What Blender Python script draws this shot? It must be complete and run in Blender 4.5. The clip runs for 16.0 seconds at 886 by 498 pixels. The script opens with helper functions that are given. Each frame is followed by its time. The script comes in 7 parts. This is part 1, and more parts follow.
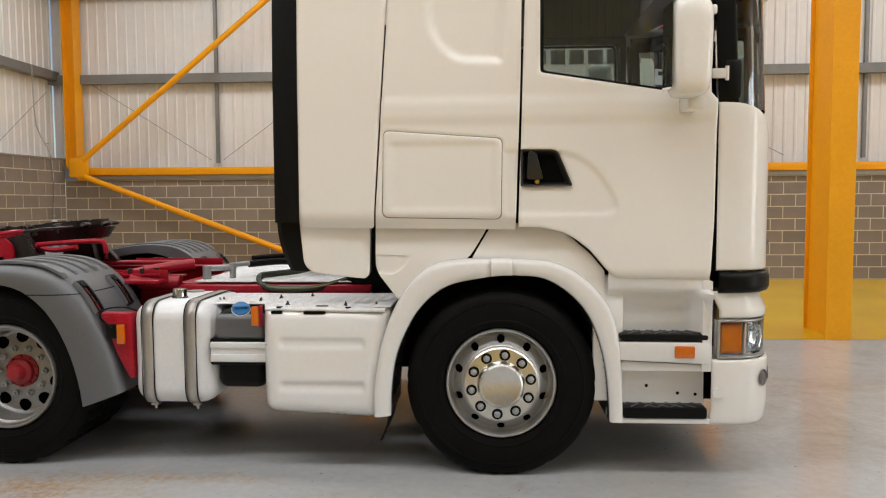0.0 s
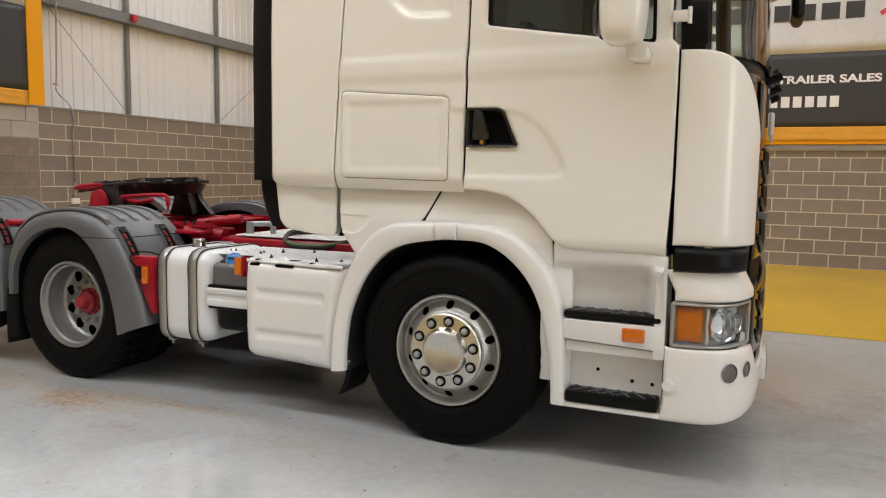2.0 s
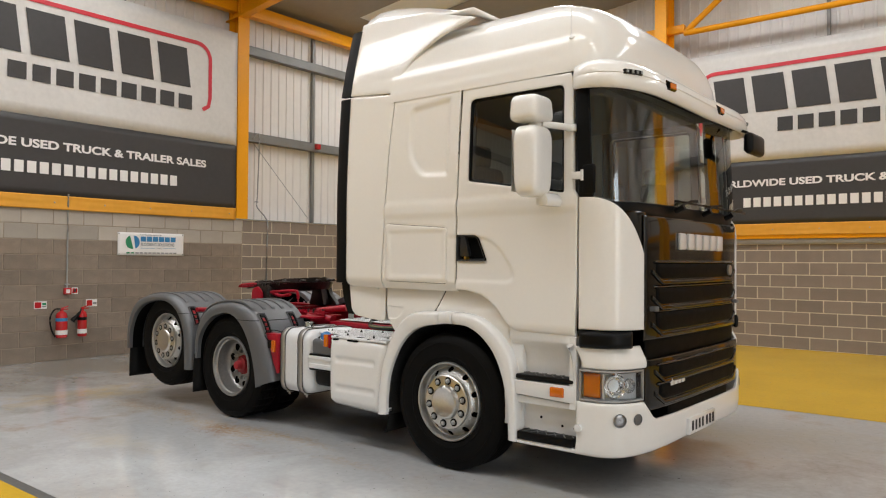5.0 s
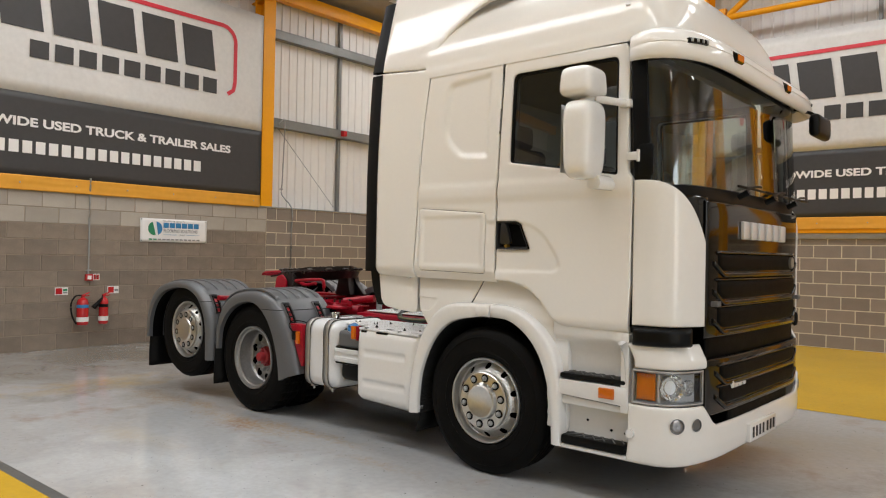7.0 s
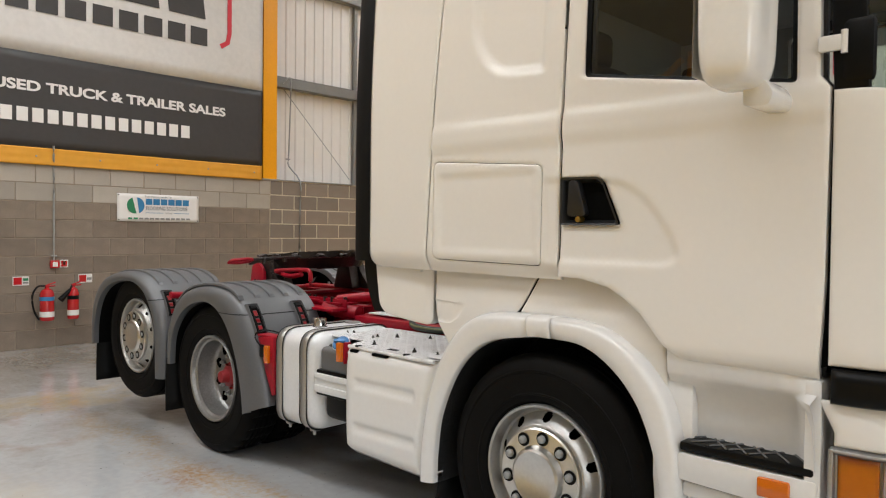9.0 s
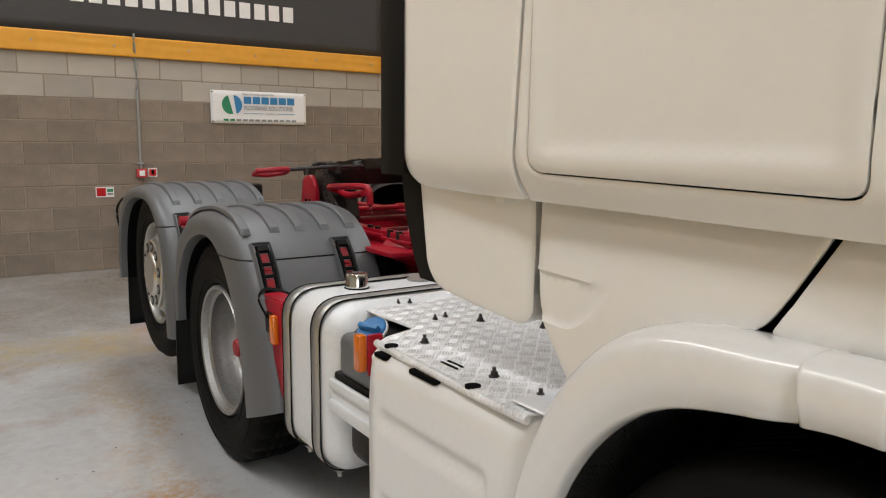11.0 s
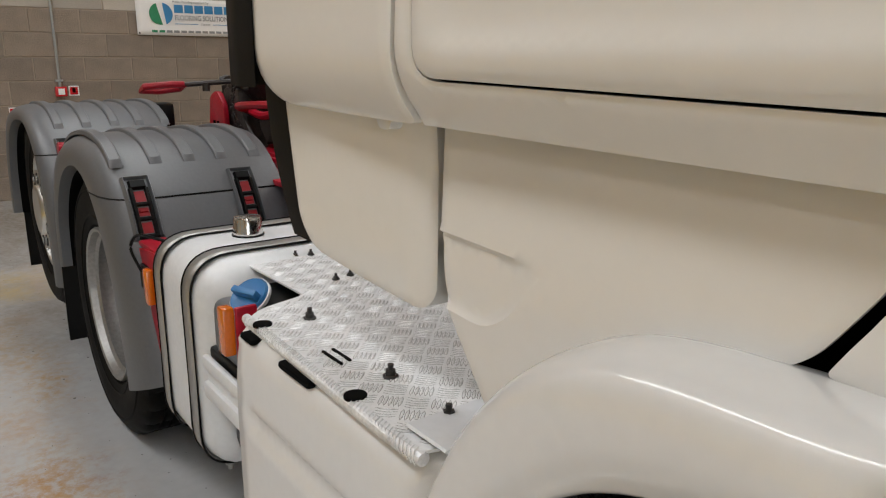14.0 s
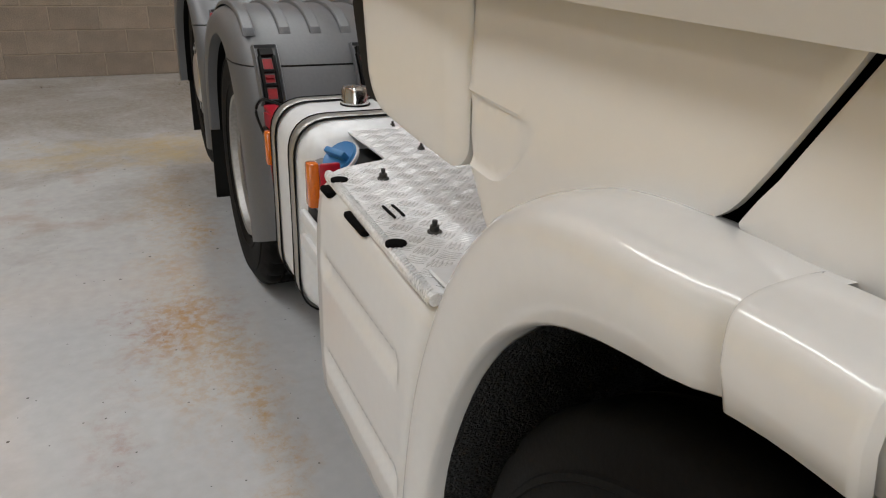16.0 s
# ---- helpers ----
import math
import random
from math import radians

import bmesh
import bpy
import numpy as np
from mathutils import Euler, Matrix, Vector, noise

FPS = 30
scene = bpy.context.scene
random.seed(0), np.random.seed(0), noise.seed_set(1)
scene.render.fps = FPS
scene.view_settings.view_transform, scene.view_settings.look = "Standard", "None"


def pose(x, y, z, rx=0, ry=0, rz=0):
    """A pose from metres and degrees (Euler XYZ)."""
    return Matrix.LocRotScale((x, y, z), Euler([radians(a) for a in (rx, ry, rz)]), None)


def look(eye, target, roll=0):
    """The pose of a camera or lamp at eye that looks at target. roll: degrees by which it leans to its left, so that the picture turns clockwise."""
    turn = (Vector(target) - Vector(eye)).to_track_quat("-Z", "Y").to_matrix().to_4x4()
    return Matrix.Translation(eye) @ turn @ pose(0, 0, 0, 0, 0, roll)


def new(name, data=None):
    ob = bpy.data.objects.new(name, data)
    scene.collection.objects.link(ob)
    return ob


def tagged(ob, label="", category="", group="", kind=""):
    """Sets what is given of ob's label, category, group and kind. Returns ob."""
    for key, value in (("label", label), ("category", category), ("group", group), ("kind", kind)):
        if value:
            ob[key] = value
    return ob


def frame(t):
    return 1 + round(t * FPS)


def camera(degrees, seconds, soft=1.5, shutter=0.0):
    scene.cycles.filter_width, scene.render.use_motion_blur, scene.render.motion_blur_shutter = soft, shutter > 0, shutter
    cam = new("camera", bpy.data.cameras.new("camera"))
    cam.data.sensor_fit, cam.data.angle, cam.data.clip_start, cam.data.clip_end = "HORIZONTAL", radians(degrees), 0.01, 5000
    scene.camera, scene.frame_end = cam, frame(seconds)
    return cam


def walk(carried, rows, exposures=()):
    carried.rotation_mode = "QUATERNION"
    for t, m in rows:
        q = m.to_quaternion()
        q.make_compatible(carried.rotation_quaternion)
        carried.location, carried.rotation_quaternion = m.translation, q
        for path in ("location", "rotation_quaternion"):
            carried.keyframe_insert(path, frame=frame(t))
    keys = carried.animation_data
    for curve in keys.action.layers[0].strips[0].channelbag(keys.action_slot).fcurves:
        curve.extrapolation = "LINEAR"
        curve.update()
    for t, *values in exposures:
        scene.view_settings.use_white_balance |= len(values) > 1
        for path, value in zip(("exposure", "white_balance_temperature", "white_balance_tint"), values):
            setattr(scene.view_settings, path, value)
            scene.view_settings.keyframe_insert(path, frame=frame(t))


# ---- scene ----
from mathutils import geometry

# camera path: seconds, eye, target, roll
cam = camera(61.9, 16.0, soft=1.15)
PATH = [
    (0, (0.027, 0.314, 1.514), (-0.093, 2.306, 1.384), -0.3),
    (0.5, (0.465, 0.392, 1.506), (0.173, 2.365, 1.354), 0.1),
    (1, (0.843, 0.573, 1.458), (0.378, 2.511, 1.284), 0.5),
    (1.5, (1.229, 0.725, 1.453), (0.58, 2.607, 1.271), 1.3),
    (2, (1.612, 0.758, 1.443), (0.818, 2.583, 1.245), 0.9),
    (2.5, (1.995, 0.657, 1.468), (1.081, 2.425, 1.264), -0.1),
    (3, (2.378, 0.562, 1.476), (1.359, 2.276, 1.319), -0.3),
    (3.5, (2.756, 0.382, 1.513), (1.655, 2.049, 1.415), -0.4),
    (4, (3.081, 0.201, 1.56), (1.91, 1.822, 1.521), -0.2),
    (4.5, (3.395, 0.046, 1.568), (2.171, 1.627, 1.583), 0.3),
    (4.7, (3.488, -0.021, 1.58), (2.247, 1.546, 1.609), 0.3),
    (5.75, (3.80, -0.27, 1.585), (2.525, 1.27, 1.615), 0.65),
    (6.8, (3.381, 0.02, 1.551), (2.075, 1.535, 1.569), 1.0),
    (7, (3.273, 0.126, 1.547), (1.97, 1.643, 1.561), 1.1),
    (7.5, (2.927, 0.458, 1.543), (1.627, 1.978, 1.54), 0.9),
    (8, (2.59, 0.854, 1.517), (1.287, 2.371, 1.508), 0.8),
    (8.5, (2.272, 1.272, 1.535), (0.94, 2.764, 1.51), 0.6),
    (9, (1.946, 1.71, 1.555), (0.575, 3.165, 1.509), 0.6),
    (9.5, (1.637, 2.149, 1.535), (0.203, 3.54, 1.446), 0.9),
    (9.7, (1.503, 2.308, 1.534), (0.041, 3.668, 1.42), 1.1),
    (10.75, (0.72, 3.16, 1.50), (-0.89, 4.325, 1.25), 0.75),
    (11.8, (0.198, 3.663, 1.458), (-1.479, 4.663, 1.025), 0.3),
    (12, (0.122, 3.709, 1.455), (-1.558, 4.689, 0.989), 0.2),
    (12.5, (0.013, 3.663, 1.433), (-1.617, 4.679, 0.873), -0.6),
    (13, (-0.048, 3.598, 1.431), (-1.531, 4.821, 0.877), -1.9),
    (13.3, (-0.022, 3.65, 1.468), (-1.429, 4.973, 0.949), -2.3),
    (13.5, (0.017, 3.679, 1.454), (-1.407, 4.999, 0.977), -0.9),
    (14, (0.203, 3.764, 1.451), (-1.347, 4.923, 0.948), 0.4),
    (14.5, (0.293, 3.879, 1.454), (-1.367, 4.842, 0.889), 3.1),
    (15, (0.363, 3.9, 1.443), (-1.358, 4.684, 0.791), 3.1),
    (15.5, (0.374, 3.889, 1.432), (-1.334, 4.641, 0.712), 2.3),
    (16, (0.374, 3.883, 1.415), (-1.31, 4.644, 0.649), 1.7),
]
walk(cam, [(t, look(eye, target, roll)) for t, eye, target, roll in PATH], [(0.0, 0.16), (3.0, 0.13), (4.5, 0.05), (7.0, 0.03), (8.5, 0.12), (9.5, 0.13), (12.0, -0.11), (13.5, -0.19), (16.0, -0.18)])

# ------------------------------------------------------------------ light
HALL = dict(x0=-8.80, x1=15.0, y0=-10.0, y1=15.05, eave=6.75, slope=0.105, ridge=3.0)


def roof_z(x):
    return HALL["eave"] + HALL["slope"] * ((x - HALL["x0"]) if x < HALL["ridge"] else (2 * HALL["ridge"] - HALL["x0"] - x))


world = bpy.data.worlds.new("sky")
scene.world = world
world.use_nodes = True
sky = world.node_tree.nodes.new("ShaderNodeTexSky")
sky.sky_type, sky.sun_disc, sky.sun_elevation, sky.sun_rotation = "NISHITA", False, radians(45), radians(120)
world.node_tree.links.new(sky.outputs[0], world.node_tree.nodes["Background"].inputs[0])
world.node_tree.nodes["Background"].inputs[1].default_value = 0.1


def area(name, m, sx, sy, power, colour=(0.935, 0.96, 0.985)):
    la = bpy.data.lights.new(name, "AREA")
    la.shape, la.size, la.size_y, la.energy, la.color = "RECTANGLE", sx, sy, power, colour
    ob = new(name, la)
    ob.matrix_world = m
    return ob


# daylight through the roof lights, one strip down each slope in every bay, and the open vehicle door
ROOF_LIGHTS = (11.65, 5.35, 0.9, -2.8)
SLOPES = ((HALL["x0"] + 1.0, HALL["ridge"] - 0.6), (HALL["ridge"] + 0.6, HALL["x1"] - 1.0))
tilt = math.degrees(math.atan(HALL["slope"]))
for ry, watts, shares in zip(ROOF_LIGHTS, (312, 160, 348, 107), ((0.98, 0.95), (1.5, 0.4), (0.98, 0.95), (0.98, 0.95))):
    for (xa, xb), turn, share in zip(SLOPES, (-tilt, tilt), shares):
        xm = (xa + xb) / 2
        area("roof_daylight", pose(xm, ry, roof_z(xm) - 0.03, 0, turn, 0), xb - xa - 0.1, 1.06, watts * share)
area("door_daylight", pose(14.85, -2.0, 2.5, 0, 90, 0), 4.6, 5.0, 260, (0.87, 0.94, 1.0))

# ------------------------------------------------------------------ materials


def material(name, colour, rough=0.5, metal=0.0, coat=0.0, vary=0.12, scale=(1.5, 40.0), bump=0.05, rvary=0.15, spec=0.5, random_tint=0.0):
    ma = bpy.data.materials.new(name)
    ma.use_nodes = True
    nt = ma.node_tree
    b = nt.nodes["Principled BSDF"]
    b.inputs["Metallic"].default_value = metal
    b.inputs["Coat Weight"].default_value = coat
    b.inputs["Coat Roughness"].default_value = 0.05
    b.inputs["Specular IOR Level"].default_value = spec
    co = nt.nodes.new("ShaderNodeTexCoord")
    n1, n2 = nt.nodes.new("ShaderNodeTexNoise"), nt.nodes.new("ShaderNodeTexNoise")
    for n, s in zip((n1, n2), scale):
        n.inputs["Scale"].default_value, n.inputs["Detail"].default_value = s, 5.0
        nt.links.new(co.outputs["Object"], n.inputs["Vector"])
    add = nt.nodes.new("ShaderNodeMath")
    add.operation = "ADD"
    nt.links.new(n1.outputs["Fac"], add.inputs[0])
    nt.links.new(n2.outputs["Fac"], add.inputs[1])
    ramp = nt.nodes.new("ShaderNodeMapRange")
    ramp.inputs["From Min"].default_value, ramp.inputs["From Max"].default_value = 0.6, 1.4
    nt.links.new(add.outputs[0], ramp.inputs["Value"])
    mix = nt.nodes.new("ShaderNodeMix")
    mix.data_type = "RGBA"
    mix.inputs["A"].default_value = (*[c * (1 - vary) for c in colour], 1)
    mix.inputs["B"].default_value = (*[min(1, c * (1 + vary)) for c in colour], 1)
    nt.links.new(ramp.outputs[0], mix.inputs["Factor"])
    last = mix.outputs["Result"]
    if random_tint:
        oi = nt.nodes.new("ShaderNodeObjectInfo")
        hs = nt.nodes.new("ShaderNodeHueSaturation")
        mr = nt.nodes.new("ShaderNodeMapRange")
        mr.inputs["To Min"].default_value, mr.inputs["To Max"].default_value = 1 - random_tint, 1 + random_tint
        nt.links.new(oi.outputs["Random"], mr.inputs["Value"])
        nt.links.new(mr.outputs[0], hs.inputs["Value"])
        nt.links.new(last, hs.inputs["Color"])
        last = hs.outputs[0]
    nt.links.new(last, b.inputs["Base Color"])
    rr = nt.nodes.new("ShaderNodeMapRange")
    rr.inputs["To Min"].default_value, rr.inputs["To Max"].default_value = max(0.02, rough * (1 - rvary)), min(1, rough * (1 + rvary))
    nt.links.new(n1.outputs["Fac"], rr.inputs["Value"])
    nt.links.new(rr.outputs[0], b.inputs["Roughness"])
    if bump:
        bp = nt.nodes.new("ShaderNodeBump")
        bp.inputs["Strength"].default_value, bp.inputs["Distance"].default_value = bump, 0.01
        nt.links.new(n2.outputs["Fac"], bp.inputs["Height"])
        nt.links.new(bp.outputs[0], b.inputs["Normal"])
    return ma


def glass_material(name, colour, rough=0.0, ior=1.7):
    """A thin pane: mostly clear, tinted, with a mirror's gloss that grows at grazing angles."""
    ma = bpy.data.materials.new(name)
    ma.use_nodes = True
    nt = ma.node_tree
    out = nt.nodes["Material Output"]
    nt.nodes.remove(nt.nodes["Principled BSDF"])
    clear, gloss, mix, fr = (nt.nodes.new("ShaderNodeBsdf" + k) if k in ("Transparent", "Glossy") else nt.nodes.new("Shader" + k) for k in ("Transparent", "Glossy", "NodeMixShader", "NodeFresnel"))
    clear.inputs[0].default_value = (*colour, 1)
    gloss.inputs["Roughness"].default_value = rough
    fr.inputs[0].default_value = ior
    nt.links.new(fr.outputs[0], mix.inputs[0])
    nt.links.new(clear.outputs[0], mix.inputs[1])
    nt.links.new(gloss.outputs[0], mix.inputs[2])
    nt.links.new(mix.outputs[0], out.inputs[0])
    return ma


WHITE = material("white_paint", (0.78, 0.757, 0.717), 0.30, coat=0.7, vary=0.015, bump=0.0, spec=0.12)
WHITE_P = material("white_plastic", (0.76, 0.752, 0.735), 0.30, coat=1.0, vary=0.03, bump=0.01)
BLACK_P = material("black_plastic", (0.0035, 0.0035, 0.0035), 0.40, vary=0.25, bump=0.02, spec=0.16)
BLACK_G = material("black_gloss", (0.004, 0.0036, 0.003), 0.06, coat=0.0, vary=0.1, bump=0.0, spec=0.42)
GRILLE_M = material("grille_mesh_black", (0.0016, 0.0015, 0.0014), 0.55, vary=0.3, scale=(20, 160), bump=0.1, spec=0.08)
TREAD_G = material("tread_rib_grey", (0.10, 0.10, 0.10), 0.35, vary=0.3, scale=(12, 140), bump=0.05)
HANDLE_M = material("handle_plastic", (0.018, 0.018, 0.019), 0.34, vary=0.15, scale=(6, 120), bump=0.02, spec=0.45)
BRASS = material("lock_brass", (0.62, 0.40, 0.08), 0.3, metal=0.9, vary=0.1, bump=0.0)
GREY_P = material("grey_plastic", (0.084, 0.088, 0.095), 0.46, spec=1.0, vary=0.12, scale=(3, 90), bump=0.03)
RUBBER = material("tyre_rubber", (0.0050, 0.0046, 0.0042), 0.60, vary=0.4, scale=(6, 120), bump=0.08, spec=0.08)
FLAP = material("rubber_flap", (0.0045, 0.0045, 0.0045), 0.5, vary=0.2, bump=0.04, spec=0.14)
RED = material("chassis_red", (0.33, 0.004, 0.017), 0.34, spec=0.35, coat=0.0, vary=0.38, scale=(5, 70), bump=0.03)
RED_HUB = material("hub_red", (0.30, 0.010, 0.016), 0.45, vary=0.25, scale=(9, 70), bump=0.05)
GREASE = material("greasy_steel", (0.03, 0.024, 0.022), 0.35, metal=0.4, vary=0.5, scale=(7, 60), bump=0.3)
# a darker steel than silver_rim, for the drive rims
STEEL_D = material("dark_deep_rim", (0.31, 0.305, 0.295), 0.40, metal=0.75, vary=0.22, scale=(5, 70), bump=0.03)
STEEL = material("silver_rim", (0.44, 0.435, 0.42), 0.38, metal=0.8, vary=0.12, scale=(4, 80), bump=0.02)
CHROME = material("polished_steel", (0.80, 0.79, 0.77), 0.16, metal=1.0, vary=0.05, bump=0.01)
BRUSHED = material("brushed_steel", (0.66, 0.65, 0.62), 0.30, metal=1.0, vary=0.08, scale=(3, 60), bump=0.02)
FOG = material("fog_lamp_glass", (0.20, 0.19, 0.185), 0.14, metal=0.6, vary=0.2, scale=(12, 90), bump=0.02)
ALU = material("aluminium_tank", (0.74, 0.75, 0.76), 0.42, metal=0.12, vary=0.06, scale=(3, 60), bump=0.015)
ALU_D = material("dull_aluminium", (0.42, 0.41, 0.39), 0.42, metal=0.8, vary=0.12, scale=(8, 90), bump=0.03)
BADGE = material("badge_silver", (0.72, 0.72, 0.72), 0.25, metal=0.35, vary=0.03, bump=0)
REFLECT = material("lamp_reflector", (0.92, 0.92, 0.92), 0.12, metal=0.92, vary=0.02, bump=0.0)
CHEQUER = material("chequer_aluminium", (0.86, 0.865, 0.87), 0.36, metal=0.20, vary=0.08, scale=(10, 120), bump=0.03)
CHEQUER_R = material("worn_tread_ridge", (0.80, 0.795, 0.79), 0.36, metal=0.25, vary=0.3, scale=(14, 140), bump=0.05)
DUST_BOLT = material("dusty_bolt_steel", (0.05, 0.046, 0.042), 0.5, metal=0.5, vary=0.4, scale=(20, 160), bump=0.05)
CHEQUER_D = material("tread_outline", (0.12, 0.115, 0.105), 0.7, metal=0.0, vary=0.5, scale=(16, 160), bump=0.0)
HOSE = material("hose_rubber", (0.016, 0.019, 0.012), 0.45, vary=0.3, scale=(8, 90), bump=0.03)
HOSE_Y = material("hose_stripe", (0.16, 0.17, 0.05), 0.5, vary=0.4, scale=(30, 120), bump=0.0)
# near-black for underbody parts and for sheets that paint shade behind panels
DARK = material("underbody_shade", (0.003, 0.003, 0.003), 0.8, vary=0.3, bump=0.1, spec=0.05)
BRISTLE = material("spray_suppressant", (0.006, 0.006, 0.006), 0.38, vary=0.4, scale=(60, 180), bump=1.0, spec=0.5)
AMBER = material("amber_lens", (0.62, 0.135, 0.004), 0.16, coat=0.6, vary=0.12, scale=(30, 200), bump=0.05)
RED_L = material("red_lens", (0.45, 0.015, 0.015), 0.2, coat=0.5, vary=0.1)
BLUE = material("blue_cap", (0.03, 0.17, 0.40), 0.4, vary=0.1)
YELLOW_S = material("orange_steel", (0.86, 0.37, 0.008), 0.36, spec=0.3, vary=0.07, scale=(2, 30), bump=0.02)
GALV = material("galvanised_steel", (0.36, 0.37, 0.37), 0.45, metal=0.5, vary=0.12, scale=(4, 50), bump=0.03)
RAIL_G = material("weathered_rail_steel", (0.23, 0.23, 0.225), 0.5, metal=0.4, vary=0.14, scale=(4, 50), bump=0.03)
CLAD = material("cladding_white", (0.75, 0.725, 0.70), 0.42, vary=0.04, scale=(0.6, 8), bump=0.0)
BLOCK = material("grey_block", (0.235, 0.190, 0.150), 0.92, vary=0.30, scale=(5, 90), bump=0.6, random_tint=0.11, spec=0.2)
BLOCK_L = material("pale_block", (0.40, 0.36, 0.31), 0.92, vary=0.16, scale=(3, 130), bump=0.45, random_tint=0.14, spec=0.2)
BLOCK_B = material("brown_block", (0.245, 0.205, 0.172), 0.92, vary=0.16, scale=(3, 130), bump=0.45, random_tint=0.11, spec=0.2)
MORTAR = material("mortar_grey", (0.31, 0.255, 0.20), 0.95, vary=0.15, scale=(3, 60), bump=0.3, spec=0.2)
MORTAR_L = material("mortar_cream", (0.58, 0.51, 0.39), 0.95, vary=0.15, scale=(3, 60), bump=0.3, spec=0.2)
SILVER_B = material("silver_vinyl", (0.64, 0.625, 0.605), 0.42, metal=0.08, vary=0.08, scale=(1, 14), bump=0.03)
DARK_B = material("charcoal_vinyl", (0.04, 0.038, 0.038), 0.5, vary=0.12, scale=(1, 14), bump=0.03)
ORANGE_B = material("orange_vinyl", (0.72, 0.34, 0.03), 0.45, vary=0.08, scale=(2, 10), bump=0.1)
RED_INK = material("red_ink", (0.60, 0.03, 0.05), 0.5, vary=0.05, bump=0)
WHITE_INK = material("white_ink", (0.80, 0.78, 0.76), 0.5, vary=0.03, bump=0)
BLUE_INK = material("blue_ink", (0.03, 0.20, 0.42), 0.5, vary=0.05, bump=0)
GREEN_INK = material("green_ink", (0.02, 0.22, 0.10), 0.5, vary=0.05, bump=0)
GREY_INK = material("grey_ink", (0.25, 0.25, 0.25), 0.5, vary=0.05, bump=0)
EXT_RED = material("extinguisher_red", (0.50, 0.015, 0.02), 0.25, coat=0.5, vary=0.06)
INTERIOR = material("cab_grey_trim", (0.10, 0.10, 0.10), 0.7, vary=0.15, scale=(3, 90), bump=0.08)
PALE_WALL = material("grey_wall_sheet", (0.43, 0.49, 0.51), 0.6, vary=0.1, scale=(0.6, 8), bump=0.0)
SEAT = material("seat_cloth", (0.07, 0.07, 0.075), 0.9, vary=0.2, scale=(6, 160), bump=0.2)
TRIM_L = material("cab_light_trim", (0.42, 0.40, 0.37), 0.7, vary=0.08, scale=(3, 90), bump=0.05)
MIRROR = material("mirror_glass", (0.85, 0.85, 0.85), 0.02, metal=1.0, vary=0.0, bump=0)
GLASS = glass_material("tinted_glass", (0.78, 0.89, 0.85), ior=2.2)
GLASS_D = glass_material("dark_tinted_glass", (0.62, 0.70, 0.68), ior=2.5)
LENS = glass_material("clear_lens", (0.93, 0.95, 0.96))


